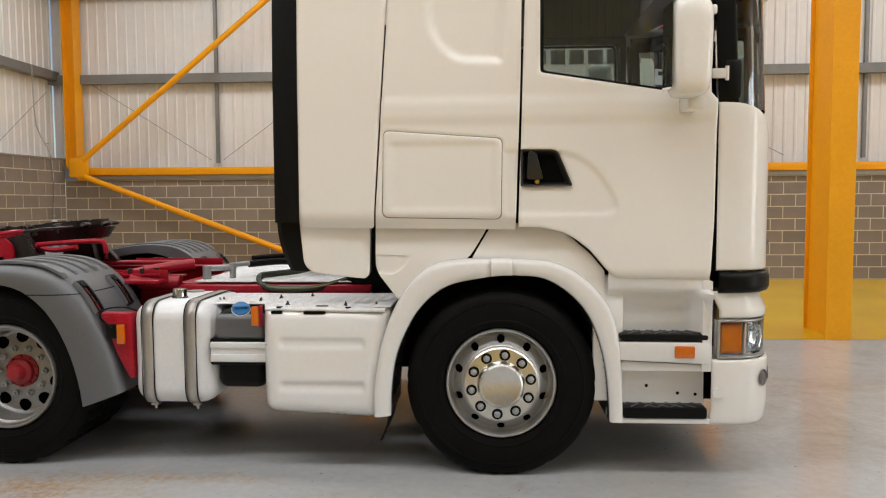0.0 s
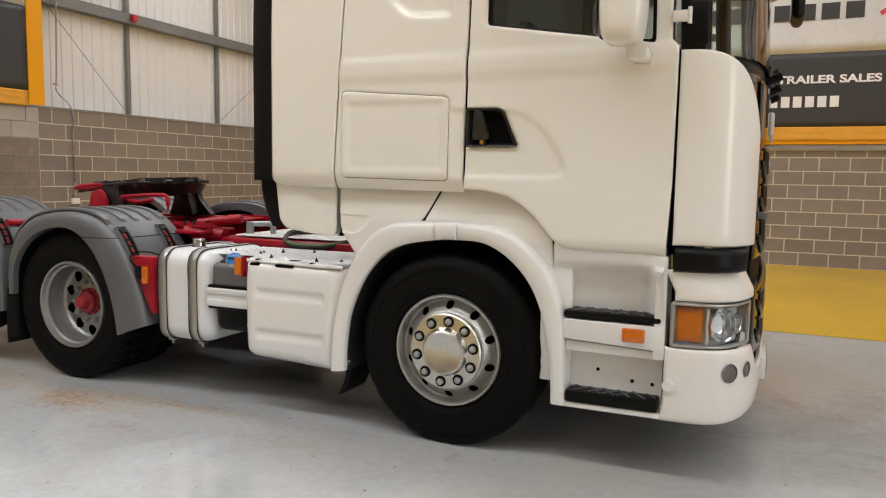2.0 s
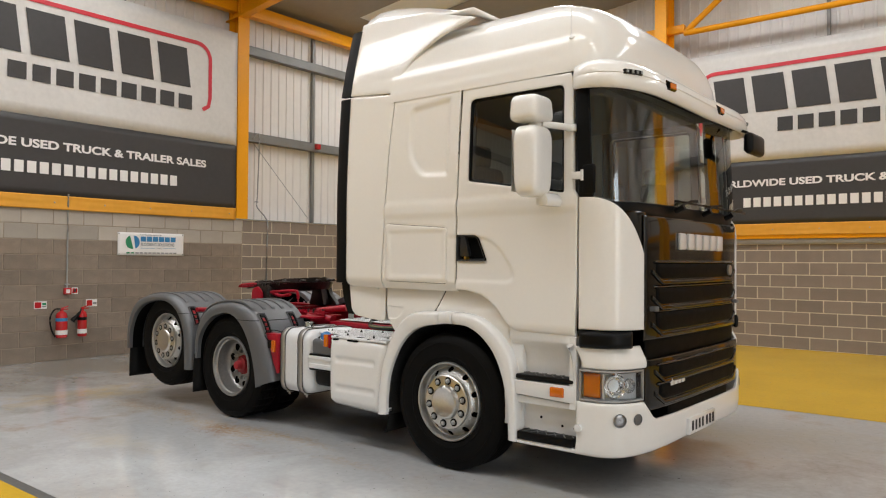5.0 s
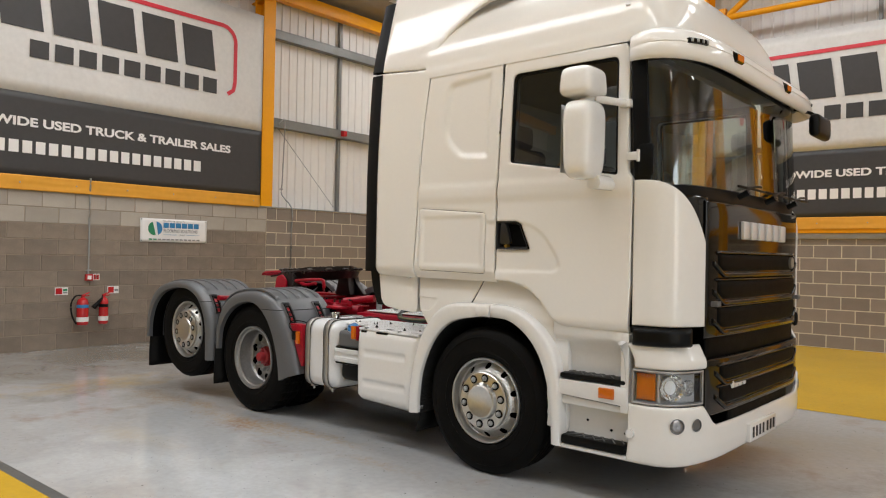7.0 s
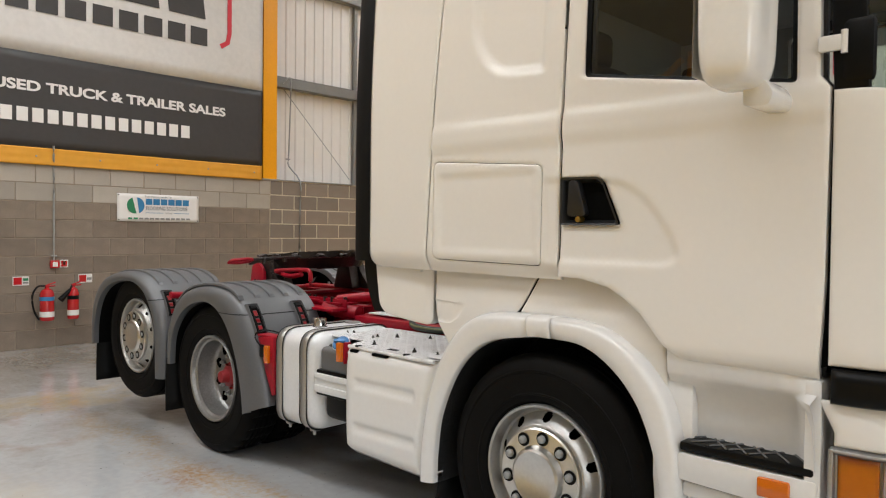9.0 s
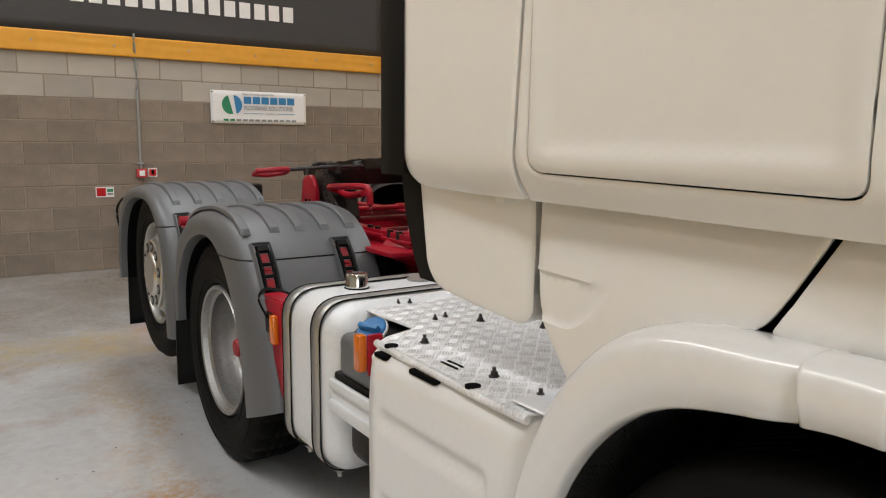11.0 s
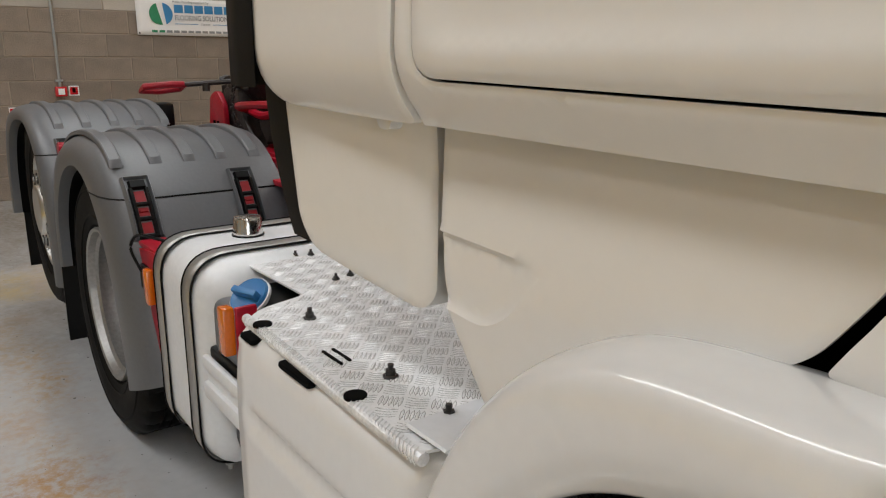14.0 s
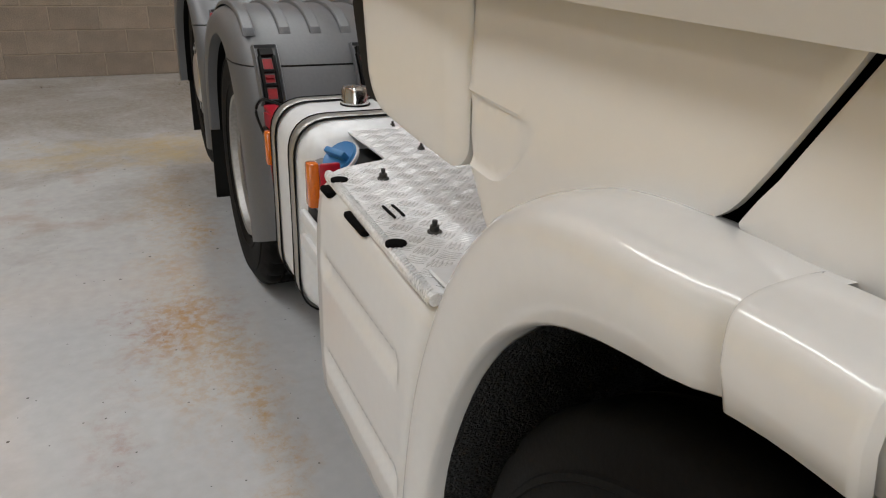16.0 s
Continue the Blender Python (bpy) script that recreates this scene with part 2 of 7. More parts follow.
def floor_material(name, colour, colour2, rough, stains):
    """Resin-coated concrete: cloudy wear, dust, dark specks and, where asked, rust-brown drips and painted light and
    shade.
    """
    ma = material(name, colour, rough, spec=0.75, vary=0.10, scale=(0.55, 18), bump=0.004, rvary=0.45, coat=0.0)
    nt = ma.node_tree
    b = nt.nodes["Principled BSDF"]
    base = b.inputs["Base Color"].links[0].from_socket
    co = nt.nodes["Texture Coordinate"]
    layers = [(0.9, 0.52, 0.72, colour2, 0.55), (26.0, 0.70, 0.74, (0.03, 0.028, 0.025), 0.75)]
    if stains:
        layers += [(0.45, 0.56, 0.74, (0.46, 0.40, 0.28), 0.6), (1.7, 0.60, 0.74, (0.30, 0.16, 0.07), 0.45)]
    for k, (sc, lo, hi, col, amount) in enumerate(layers):
        n = nt.nodes.new("ShaderNodeTexNoise")
        n.noise_dimensions = "4D"
        n.inputs["W"].default_value = 3.7 * k + (11 if stains else 2)
        n.inputs["Scale"].default_value, n.inputs["Detail"].default_value, n.inputs["Roughness"].default_value = sc, 7.0, 0.62
        nt.links.new(co.outputs["Object"], n.inputs["Vector"])
        mr = nt.nodes.new("ShaderNodeMapRange")
        mr.inputs["From Min"].default_value, mr.inputs["From Max"].default_value, mr.inputs["To Max"].default_value = lo, hi, amount
        nt.links.new(n.outputs["Fac"], mr.inputs["Value"])
        mx = nt.nodes.new("ShaderNodeMix")
        mx.data_type = "RGBA"
        mx.inputs["B"].default_value = (*col, 1)
        nt.links.new(mr.outputs[0], mx.inputs["Factor"])
        nt.links.new(base, mx.inputs["A"])
        base = mx.outputs["Result"]
    # stains, and light and shade put into the colour: centre, half-widths, colour, amount, grain
    for k, (cx, cy, rx, ry, col, amount, sc) in enumerate(STAINS_AND_SHADE if stains else ()):
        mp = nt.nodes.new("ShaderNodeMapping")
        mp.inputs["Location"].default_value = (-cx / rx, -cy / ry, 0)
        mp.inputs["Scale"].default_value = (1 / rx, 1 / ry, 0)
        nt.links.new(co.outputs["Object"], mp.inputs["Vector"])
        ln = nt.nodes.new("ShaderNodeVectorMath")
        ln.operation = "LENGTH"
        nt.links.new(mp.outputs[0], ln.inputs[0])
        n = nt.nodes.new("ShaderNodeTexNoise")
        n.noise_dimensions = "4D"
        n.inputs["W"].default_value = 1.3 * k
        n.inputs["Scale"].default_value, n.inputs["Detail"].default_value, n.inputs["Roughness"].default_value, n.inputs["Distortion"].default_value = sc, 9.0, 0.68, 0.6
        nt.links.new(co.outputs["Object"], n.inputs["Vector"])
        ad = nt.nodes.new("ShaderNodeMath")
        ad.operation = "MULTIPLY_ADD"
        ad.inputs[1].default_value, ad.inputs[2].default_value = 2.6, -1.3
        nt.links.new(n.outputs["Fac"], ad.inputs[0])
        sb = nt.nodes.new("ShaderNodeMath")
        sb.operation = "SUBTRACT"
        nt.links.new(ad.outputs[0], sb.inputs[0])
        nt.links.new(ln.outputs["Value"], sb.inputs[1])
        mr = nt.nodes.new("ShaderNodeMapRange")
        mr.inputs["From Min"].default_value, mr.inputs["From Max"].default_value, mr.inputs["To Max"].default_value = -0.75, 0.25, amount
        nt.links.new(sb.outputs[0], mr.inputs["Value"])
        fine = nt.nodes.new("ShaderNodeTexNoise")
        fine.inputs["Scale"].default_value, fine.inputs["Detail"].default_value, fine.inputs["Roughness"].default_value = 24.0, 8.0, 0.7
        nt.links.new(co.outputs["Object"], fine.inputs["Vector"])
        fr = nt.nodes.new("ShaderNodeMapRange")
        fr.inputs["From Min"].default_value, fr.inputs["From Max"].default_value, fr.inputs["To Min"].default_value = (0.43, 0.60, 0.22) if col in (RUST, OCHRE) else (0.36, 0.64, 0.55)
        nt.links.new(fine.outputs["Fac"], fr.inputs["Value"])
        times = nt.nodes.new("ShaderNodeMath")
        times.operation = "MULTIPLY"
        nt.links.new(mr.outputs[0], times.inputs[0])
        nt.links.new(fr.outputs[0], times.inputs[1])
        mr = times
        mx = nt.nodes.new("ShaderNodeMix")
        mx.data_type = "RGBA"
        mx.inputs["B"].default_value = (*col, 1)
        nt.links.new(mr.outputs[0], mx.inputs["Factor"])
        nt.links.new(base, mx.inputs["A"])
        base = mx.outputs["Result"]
    # scattered crumbs of dirt
    for sc, size in ((4.5, 0.030), (11.0, 0.035)):
        vo = nt.nodes.new("ShaderNodeTexVoronoi")
        vo.voronoi_dimensions = "2D"
        vo.inputs["Scale"].default_value = sc
        nt.links.new(co.outputs["Object"], vo.inputs["Vector"])
        sp = nt.nodes.new("ShaderNodeSeparateColor")
        nt.links.new(vo.outputs["Color"], sp.inputs[0])
        rad = nt.nodes.new("ShaderNodeMapRange")
        rad.inputs["From Min"].default_value, rad.inputs["To Max"].default_value = 0.55, size
        nt.links.new(sp.outputs[0], rad.inputs["Value"])
        lt = nt.nodes.new("ShaderNodeMath")
        lt.operation = "LESS_THAN"
        nt.links.new(vo.outputs["Distance"], lt.inputs[0])
        nt.links.new(rad.outputs[0], lt.inputs[1])
        sc2 = nt.nodes.new("ShaderNodeMath")
        sc2.operation = "MULTIPLY"
        sc2.inputs[1].default_value = 0.8
        nt.links.new(lt.outputs[0], sc2.inputs[0])
        mx = nt.nodes.new("ShaderNodeMix")
        mx.data_type = "RGBA"
        mx.inputs["B"].default_value = (0.05, 0.042, 0.035, 1)
        nt.links.new(sc2.outputs[0], mx.inputs["Factor"])
        nt.links.new(base, mx.inputs["A"])
        base = mx.outputs["Result"]
    nt.links.new(base, b.inputs["Base Color"])
    return ma


RUST, DUST, SCUFF_SHADE = (0.30, 0.105, 0.032), (0.50, 0.39, 0.21), (0.24, 0.215, 0.18)
# the pale tone is cleaner floor plus some sheen and daylight painted in
PALE_SHEEN, OCHRE = (0.58, 0.595, 0.61), (0.44, 0.28, 0.12)
# the wide patch at x 3.6 paints the truck's shade; the others are scuffed floor
STAINS_AND_SHADE = [(-1.2, 2.9, 3.2, 1.05, PALE_SHEEN, 1.5, 1.2), (-7.6, 5.6, 5.2, 5.5, SCUFF_SHADE, 1.5, 1.0), (-2.35, 3.98, 0.46, 0.34, RUST, 0.95, 7.0), (-2.2, 4.02, 0.8, 0.30, OCHRE, 0.8, 5.0), (-1.7, 4.19, 0.9, 0.16, OCHRE, 1.0, 7.0), (-3.4, 4.2, 0.6, 0.18, OCHRE, 0.8, 6.0), (-1.7, 3.75, 0.5, 0.14, RUST, 0.4, 9.0), (-0.6, 3.95, 0.6, 0.16, OCHRE, 0.5, 6.0), (-5.15, 4.0, 0.62, 1.6, DUST, 1.3, 3.0), (-3.9, 4.15, 1.0, 0.25, OCHRE, 0.45, 4.0), (-2.7, 3.1, 0.9, 0.35, DUST, 0.4, 3.0), (-7.0, 4.2, 1.3, 0.5, SCUFF_SHADE, 0.5, 2.5), (0.6, 3.1, 1.4, 0.4, SCUFF_SHADE, 0.35, 2.5), (-1.2, 2.6, 0.8, 0.4, SCUFF_SHADE, 0.35, 4.0), (3.6, 4.8, 2.8, 3.6, SCUFF_SHADE, 1.1, 1.2), (-7.2, 3.6, 3.0, 4.2, SCUFF_SHADE, 0.55, 1.4), (-3.0, 4.05, 2.6, 0.30, OCHRE, 0.55, 3.0)]
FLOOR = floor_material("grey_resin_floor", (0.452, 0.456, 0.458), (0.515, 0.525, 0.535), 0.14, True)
FLOOR_Y = floor_material("yellow_resin_floor", (0.66, 0.40, 0.012), (0.70, 0.46, 0.03), 0.22, False)
FLOOR_E = material("floor_edge_line", (0.10, 0.10, 0.095), 0.5, vary=0.2, scale=(2, 30))

# ------------------------------------------------------------------ mesh helpers


def finish(name, bm, mat, parent=None, label="", angle=35, merge=0.0):
    if merge:
        bmesh.ops.remove_doubles(bm, verts=bm.verts, dist=merge)
    bmesh.ops.recalc_face_normals(bm, faces=bm.faces)
    me = bpy.data.meshes.new(name)
    bm.to_mesh(me)
    bm.free()
    me.materials.append(mat)
    me.shade_smooth()
    me.set_sharp_from_angle(angle=radians(angle))
    ob = new(name, me)
    ob.parent = parent
    if label:
        ob["label"] = label
    return ob


part = finish


def empty(name, loc, label, category, group="", kind=""):
    ob = new(name)
    ob.location = loc
    ob.empty_display_size = 0.2
    return tagged(ob, label, category, group, kind)


def box(bm, x0, x1, y0, y1, z0, z1, bevel=0.0, seg=2, m=None):
    r = bmesh.ops.create_cube(bm, size=1)
    vs = r["verts"]
    for v in vs:
        v.co = Vector(((x0 + x1) / 2 + v.co.x * (x1 - x0), (y0 + y1) / 2 + v.co.y * (y1 - y0), (z0 + z1) / 2 + v.co.z * (z1 - z0)))
    if m is not None:
        bmesh.ops.transform(bm, matrix=m, verts=vs)
    if bevel:
        es = list({e for v in vs for e in v.link_edges})
        bmesh.ops.bevel(bm, geom=es, offset=bevel, segments=seg, profile=0.5, affect="EDGES", clamp_overlap=True)
    return bm


def rod(bm, a, b, r, seg=12, r2=None):
    a, b = Vector(a), Vector(b)
    d = b - a
    m = Matrix.Translation((a + b) / 2) @ d.to_track_quat("Z", "Y").to_matrix().to_4x4()
    bmesh.ops.create_cone(bm, cap_ends=True, segments=seg, radius1=r, radius2=r if r2 is None else r2, depth=d.length, matrix=m)
    return bm


def smooth_path(pts, n=6):
    """Catmull-Rom through the points."""
    pts = [Vector(p) for p in pts]
    out = []
    for i in range(len(pts) - 1):
        p0, p1, p2, p3 = pts[max(i - 1, 0)], pts[i], pts[i + 1], pts[min(i + 2, len(pts) - 1)]
        for k in range(n):
            t = k / n
            out.append(0.5 * ((2 * p1) + (p2 - p0) * t + (2 * p0 - 5 * p1 + 4 * p2 - p3) * t * t + (3 * p1 - p0 - 3 * p2 + p3) * t ** 3))
    return out + [pts[-1]]


def pipe(bm, pts, r, seg=8):
    """A round tube along a polyline."""
    pts = [Vector(p) for p in pts]
    rings = []
    for i, p in enumerate(pts):
        d = (pts[min(i + 1, len(pts) - 1)] - pts[max(i - 1, 0)]).normalized()
        q = d.to_track_quat("Z", "Y").to_matrix()
        rings.append([bm.verts.new(p + q @ Vector((r * math.cos(2 * math.pi * k / seg), r * math.sin(2 * math.pi * k / seg), 0))) for k in range(seg)])
    for a, b in zip(rings, rings[1:]):
        for k in range(seg):
            bm.faces.new((a[k], a[(k + 1) % seg], b[(k + 1) % seg], b[k]))
    bm.faces.new(rings[0][::-1])
    bm.faces.new(rings[-1])
    return bm


def grid(bm, nu, nv, fn, closed_u=False, skip=None):
    """A sheet of quads; fn(i, j) gives the corner."""
    vs = [[bm.verts.new(fn(i, j)) for j in range(nv + 1)] for i in range(nu if closed_u else nu + 1)]
    for i in range(nu):
        for j in range(nv):
            if skip and skip(i, j):
                continue
            a, b = vs[i], vs[(i + 1) % len(vs)]
            bm.faces.new((a[j], b[j], b[j + 1], a[j + 1]))
    return bm


def lathe(bm, profile, seg=48, skip=None, wobble=None):
    """Turns (radius, y) points round the y axis."""
    def at(i, j):
        r, y = profile[j]
        if wobble:
            r += wobble(i, j)
        a = 2 * math.pi * i / seg
        return Vector((r * math.cos(a), y, r * math.sin(a)))
    return grid(bm, seg, len(profile) - 1, at, True, skip)


def prism(bm, outline, y0, y1, bevel=0.0):
    """A plate with the outline (x, z), from y0 to y1."""
    f = bm.faces.new([bm.verts.new((x, y0, z)) for x, z in outline])
    r = bmesh.ops.extrude_face_region(bm, geom=[f])
    vs = [v for v in r["geom"] if isinstance(v, bmesh.types.BMVert)]
    bmesh.ops.translate(bm, verts=vs, vec=(0, y1 - y0, 0))
    if bevel:
        es = list({e for v in [*f.verts, *vs] for e in v.link_edges})
        bmesh.ops.bevel(bm, geom=es, offset=bevel, segments=2, profile=0.5, affect="EDGES", clamp_overlap=True)
    return bm


def rounded(pts, r, n=5):
    """A polygon with its corners rounded by r (one value, or one for each)."""
    out = []
    k = len(pts)
    rs = r if isinstance(r, (list, tuple)) else [r] * k
    for i in range(k):
        p, a, b = Vector(pts[i]), Vector(pts[i - 1]), Vector(pts[(i + 1) % k])
        da, db = (a - p), (b - p)
        rr = min(rs[i], 0.48 * da.length, 0.48 * db.length)
        if rr < 1e-4:
            out.append(tuple(p))
            continue
        s, e = p + da.normalized() * rr, p + db.normalized() * rr
        for j in range(n + 1):
            t = j / n
            q = s * (1 - t) ** 2 + p * 2 * t * (1 - t) + e * t * t
            out.append(tuple(q))
    return out


def inside(poly, x, z):
    c = False
    j = len(poly) - 1
    for i in range(len(poly)):
        if (poly[i][1] > z) != (poly[j][1] > z) and x < (poly[j][0] - poly[i][0]) * (z - poly[i][1]) / (poly[j][1] - poly[i][1]) + poly[i][0]:
            c = not c
        j = i
    return c


def edge_distance(poly, x, z):
    best = 9.0
    j = len(poly) - 1
    for i in range(len(poly)):
        ax, az, bx, bz = *poly[j], *poly[i]
        dx, dz = bx - ax, bz - az
        L = dx * dx + dz * dz
        t = 0 if L < 1e-12 else max(0, min(1, ((x - ax) * dx + (z - az) * dz) / L))
        best = min(best, math.hypot(x - ax - t * dx, z - az - t * dz))
        j = i
    return best


def resample(poly, step):
    out = []
    for i in range(len(poly)):
        a, b = Vector(poly[i]), Vector(poly[(i + 1) % len(poly)])
        n = max(1, int((b - a).length / step))
        out += [tuple(a.lerp(b, k / n)) for k in range(n)]
    return out


def panel(bm, outline, depth, holes=(), step=0.04, edge=0.008, drop=0.0045, rim=0.03, sign=-1, lines=()):
    """A pressed panel in the x-z plane: depth(x, z) is how far it stands off the centre line; its edges roll over and turn in."""
    outline = resample(outline, step)
    holes = [resample(h, step) for h in holes]
    pts, cons = [], []
    for loop in (outline, *holes):
        k = len(pts)
        pts += [Vector(p) for p in loop]
        cons += [(k + i, k + (i + 1) % len(loop)) for i in range(len(loop))]
    nb = len(pts)
    loops = (outline, *holes)
    for loop in loops:
        for i in range(len(loop)):
            a, b = Vector(loop[i - 1]), Vector(loop[(i + 1) % len(loop)])
            t = (b - a).normalized()
            for sg in (1, -1):
                q = Vector(loop[i]) + sg * Vector((-t.y, t.x)) * edge
                if inside(outline, q.x, q.y) and not any(inside(h, q.x, q.y) for h in holes) and min(edge_distance(l, q.x, q.y) for l in loops) > edge * 0.7:
                    pts.append(q)
    for loop in lines:
        loop = resample(loop, 0.012)
        k = len(pts)
        pts += [Vector(p) for p in loop]
        cons += [(k + i, k + (i + 1) % len(loop)) for i in range(len(loop))]
    xs, zs = [p[0] for p in outline], [p[1] for p in outline]
    x = min(xs) + step / 2
    row = 0
    while x < max(xs):
        z = min(zs) + (step / 2 if row % 2 else 0)
        while z < max(zs):
            if inside(outline, x, z) and not any(inside(h, x, z) for h in holes) and min(edge_distance(l, x, z) for l in loops) > edge * 1.8 and all(edge_distance(l, x, z) > 0.006 for l in lines):
                pts.append(Vector((x, z)))
            z += step
        x += step * 0.87
        row += 1
    v2, _, faces, orig, *_ = geometry.delaunay_2d_cdt(pts, cons, [], 0, 1e-6)
    bound = set()
    for i, o in enumerate(orig):
        if any(k < nb for k in o):
            bound.add(i)
    vs = [bm.verts.new((p.x, sign * (depth(p.x, p.y) - (drop if i in bound else 0)), p.y)) for i, p in enumerate(v2)]
    for f in faces:
        c = sum((v2[k] for k in f), Vector((0, 0))) / 3
        if inside(outline, c.x, c.y) and not any(inside(h, c.x, c.y) for h in holes):
            bm.faces.new([vs[k] for k in f])
    es = [e for e in bm.edges if len(e.link_faces) == 1]
    r = bmesh.ops.extrude_edge_only(bm, edges=es)
    bmesh.ops.translate(bm, verts=[v for v in r["geom"] if isinstance(v, bmesh.types.BMVert)], vec=(0, -sign * rim, 0))
    bmesh.ops.delete(bm, geom=[v for v in bm.verts if not v.link_faces], context="VERTS")
    return bm


def text_mesh(name, body, size, m, mat, parent=None, bold=0.0, stretch=1.0, label="", align="LEFT", width=0.0):
    cu = bpy.data.curves.new(name, "FONT")
    cu.body, cu.size, cu.offset, cu.extrude, cu.align_x = body, size, bold, 0.001, align
    tmp = bpy.data.objects.new(name, cu)
    scene.collection.objects.link(tmp)
    me = bpy.data.meshes.new_from_object(tmp.evaluated_get(bpy.context.evaluated_depsgraph_get()))
    bpy.data.objects.remove(tmp)
    if width:
        xs = [v.co.x for v in me.vertices]
        stretch = width / (max(xs) - min(xs))
    me.transform(m @ Matrix.Diagonal((stretch, 1, 1, 1)))
    me.materials.clear()
    me.materials.append(mat)
    ob = new(name, me)
    ob.parent = parent
    if label:
        ob["label"] = label
    return ob

# ------------------------------------------------------------------ the hall
X0, X1, Y0, Y1 = HALL["x0"], HALL["x1"], HALL["y0"], HALL["y1"]
LEFT, BACK = -8.40, 14.67          # faces of the block walls
YA, YB = 2.07, 8.45                # the grey bay lies between these lines


def slab(name, x0, x1, y0, y1, z0, z1, mat, label, category="floor"):
    return tagged(finish(name, box(bmesh.new(), x0, x1, y0, y1, z0, z1), mat), label, category, kind="structure")


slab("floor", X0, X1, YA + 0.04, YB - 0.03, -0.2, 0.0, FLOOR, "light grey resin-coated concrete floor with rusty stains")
slab("floor_yellow_north", X0, X1, YB + 0.0, Y1, -0.2, 0.0, FLOOR_Y, "glossy yellow resin floor along the block wall")
slab("floor_yellow_south", X0, X1, Y0, YA - 0.04, -0.2, 0.0, FLOOR_Y, "glossy yellow resin floor behind a dark line")
slab("floor_line_north", X0, X1, YB - 0.03, YB, -0.2, -0.001, FLOOR_E, "dark joint between grey and yellow floor")
slab("floor_line_south", X0, X1, YA - 0.04, YA + 0.04, -0.2, -0.001, FLOOR_E, "dark grey line between grey and yellow floor")


def block_wall(name, origin, along, inward, length, height, course, unit, mortar, mats, pick, label, depth=0.32, joint=0.011, recess=0.007):
    """A block wall; each block is an object of its own, proud of the mortar. pick(k) gives the material of course k."""
    ox, oy = origin
    wall = bmesh.new()
    m = Matrix(((along[0], inward[0], 0, ox), (along[1], inward[1], 0, oy), (0, 0, 1, 0), (0, 0, 0, 1)))
    box(wall, 0, length, -depth, -recess, 0, height)
    bmesh.ops.transform(wall, matrix=m, verts=wall.verts)
    ob = tagged(finish(name, wall, mortar), label, "wall", kind="structure")
    meshes = {}
    count = 0
    rest = bmesh.new()
    k = 0
    rnd = random.Random(name)
    while k * course < height - 0.03:
        h = min(course, height - k * course)
        x = -unit / 2 if k % 2 else 0.0
        while x < length:
            a, b = max(0, x), min(length, x + unit)
            if b - a > 0.04:
                key = (round(b - a, 3), round(h, 3), pick(k))
                if key not in meshes:
                    bm = box(bmesh.new(), -(b - a - joint) / 2, (b - a - joint) / 2, -0.05, 0, -(h - joint) / 2, (h - joint) / 2, 0.004, 1)
                    me = bpy.data.meshes.new("block")
                    bm.to_mesh(me)
                    bm.free()
                    me.materials.append(mats[pick(k)])
                    meshes[key] = me
                q = m @ Matrix.Translation(((a + b) / 2, rnd.uniform(-0.0015, 0.0015), k * course + h / 2))
                if count < 300:
                    o = new("block", meshes[key])
                    o.parent = ob
                    o.matrix_local = q
                    count += 1
                else:
                    t = bmesh.new()
                    t.from_mesh(meshes[key])
                    t.transform(q)
                    tm = bpy.data.meshes.new("t")
                    t.to_mesh(tm)
                    t.free()
                    rest.from_mesh(tm)
                    bpy.data.meshes.remove(tm)
            x += unit
        k += 1
    if len(rest.verts):
        r = finish("far_blocks", rest, mats[0], ob)
        r["kind"] = "stuff"
    else:
        rest.free()
    return ob


def cladding(name, x0, x1, z0, z1, m, label, mat=None):
    """Profiled steel sheet: ribs 18 mm deep."""
    bm = bmesh.new()
    prof, x = [], x0
    while x < x1:
        for dx, dy in ((0, 0), (0.11, 0), (0.125, 0.018), (0.165, 0.018), (0.18, 0)):
            if x + dx <= x1:
                prof.append((x + dx, dy))
        x += 0.2
    top = z1 if callable(z1) else (lambda x: z1)
    grid(bm, len(prof) - 1, 1, lambda i, j: m @ Vector((prof[i][0], prof[i][1], top(prof[i][0]) if j else z0)))
    return tagged(finish(name, bm, mat or CLAD, angle=20), label, "wall", kind="structure")


TO_LEFT = Matrix(((0, 1, 0, X0), (1, 0, 0, 0), (0, 0, 1, 0), (0, 0, 0, 1)))
TO_BACK = Matrix(((1, 0, 0, 0), (0, -1, 0, Y1), (0, 0, 1, 0), (0, 0, 0, 1)))
TO_FRONT = Matrix(((1, 0, 0, 0), (0, 1, 0, Y0), (0, 0, 1, 0), (0, 0, 0, 1)))
TO_RIGHT = Matrix(((0, -1, 0, X1), (1, 0, 0, 0), (0, 0, 1, 0), (0, 0, 0, 1)))
cladding("wall_west_cladding", Y0, Y1, 2.4, HALL["eave"], TO_LEFT, "off-white profiled steel cladding above blockwork")
cladding("wall_north_cladding", X0, X1, 1.95, roof_z, TO_BACK, "off-white profiled steel cladding above blockwork")
cladding("wall_south_cladding", X0, X1, 0.0, roof_z, TO_FRONT, "dull grey profiled steel cladding", PALE_WALL)
cladding("wall_east_cladding", Y0, -4.5, 0.0, HALL["eave"], TO_RIGHT, "off-white profiled steel cladding beside the vehicle door", CLAD)
cladding("wall_east_cladding", 0.5, Y1, 0.0, HALL["eave"], TO_RIGHT, "off-white profiled steel cladding beside the vehicle door", CLAD)
cladding("wall_east_cladding", -4.5, 0.5, 4.8, HALL["eave"], TO_RIGHT, "off-white profiled steel cladding over the vehicle door", CLAD)

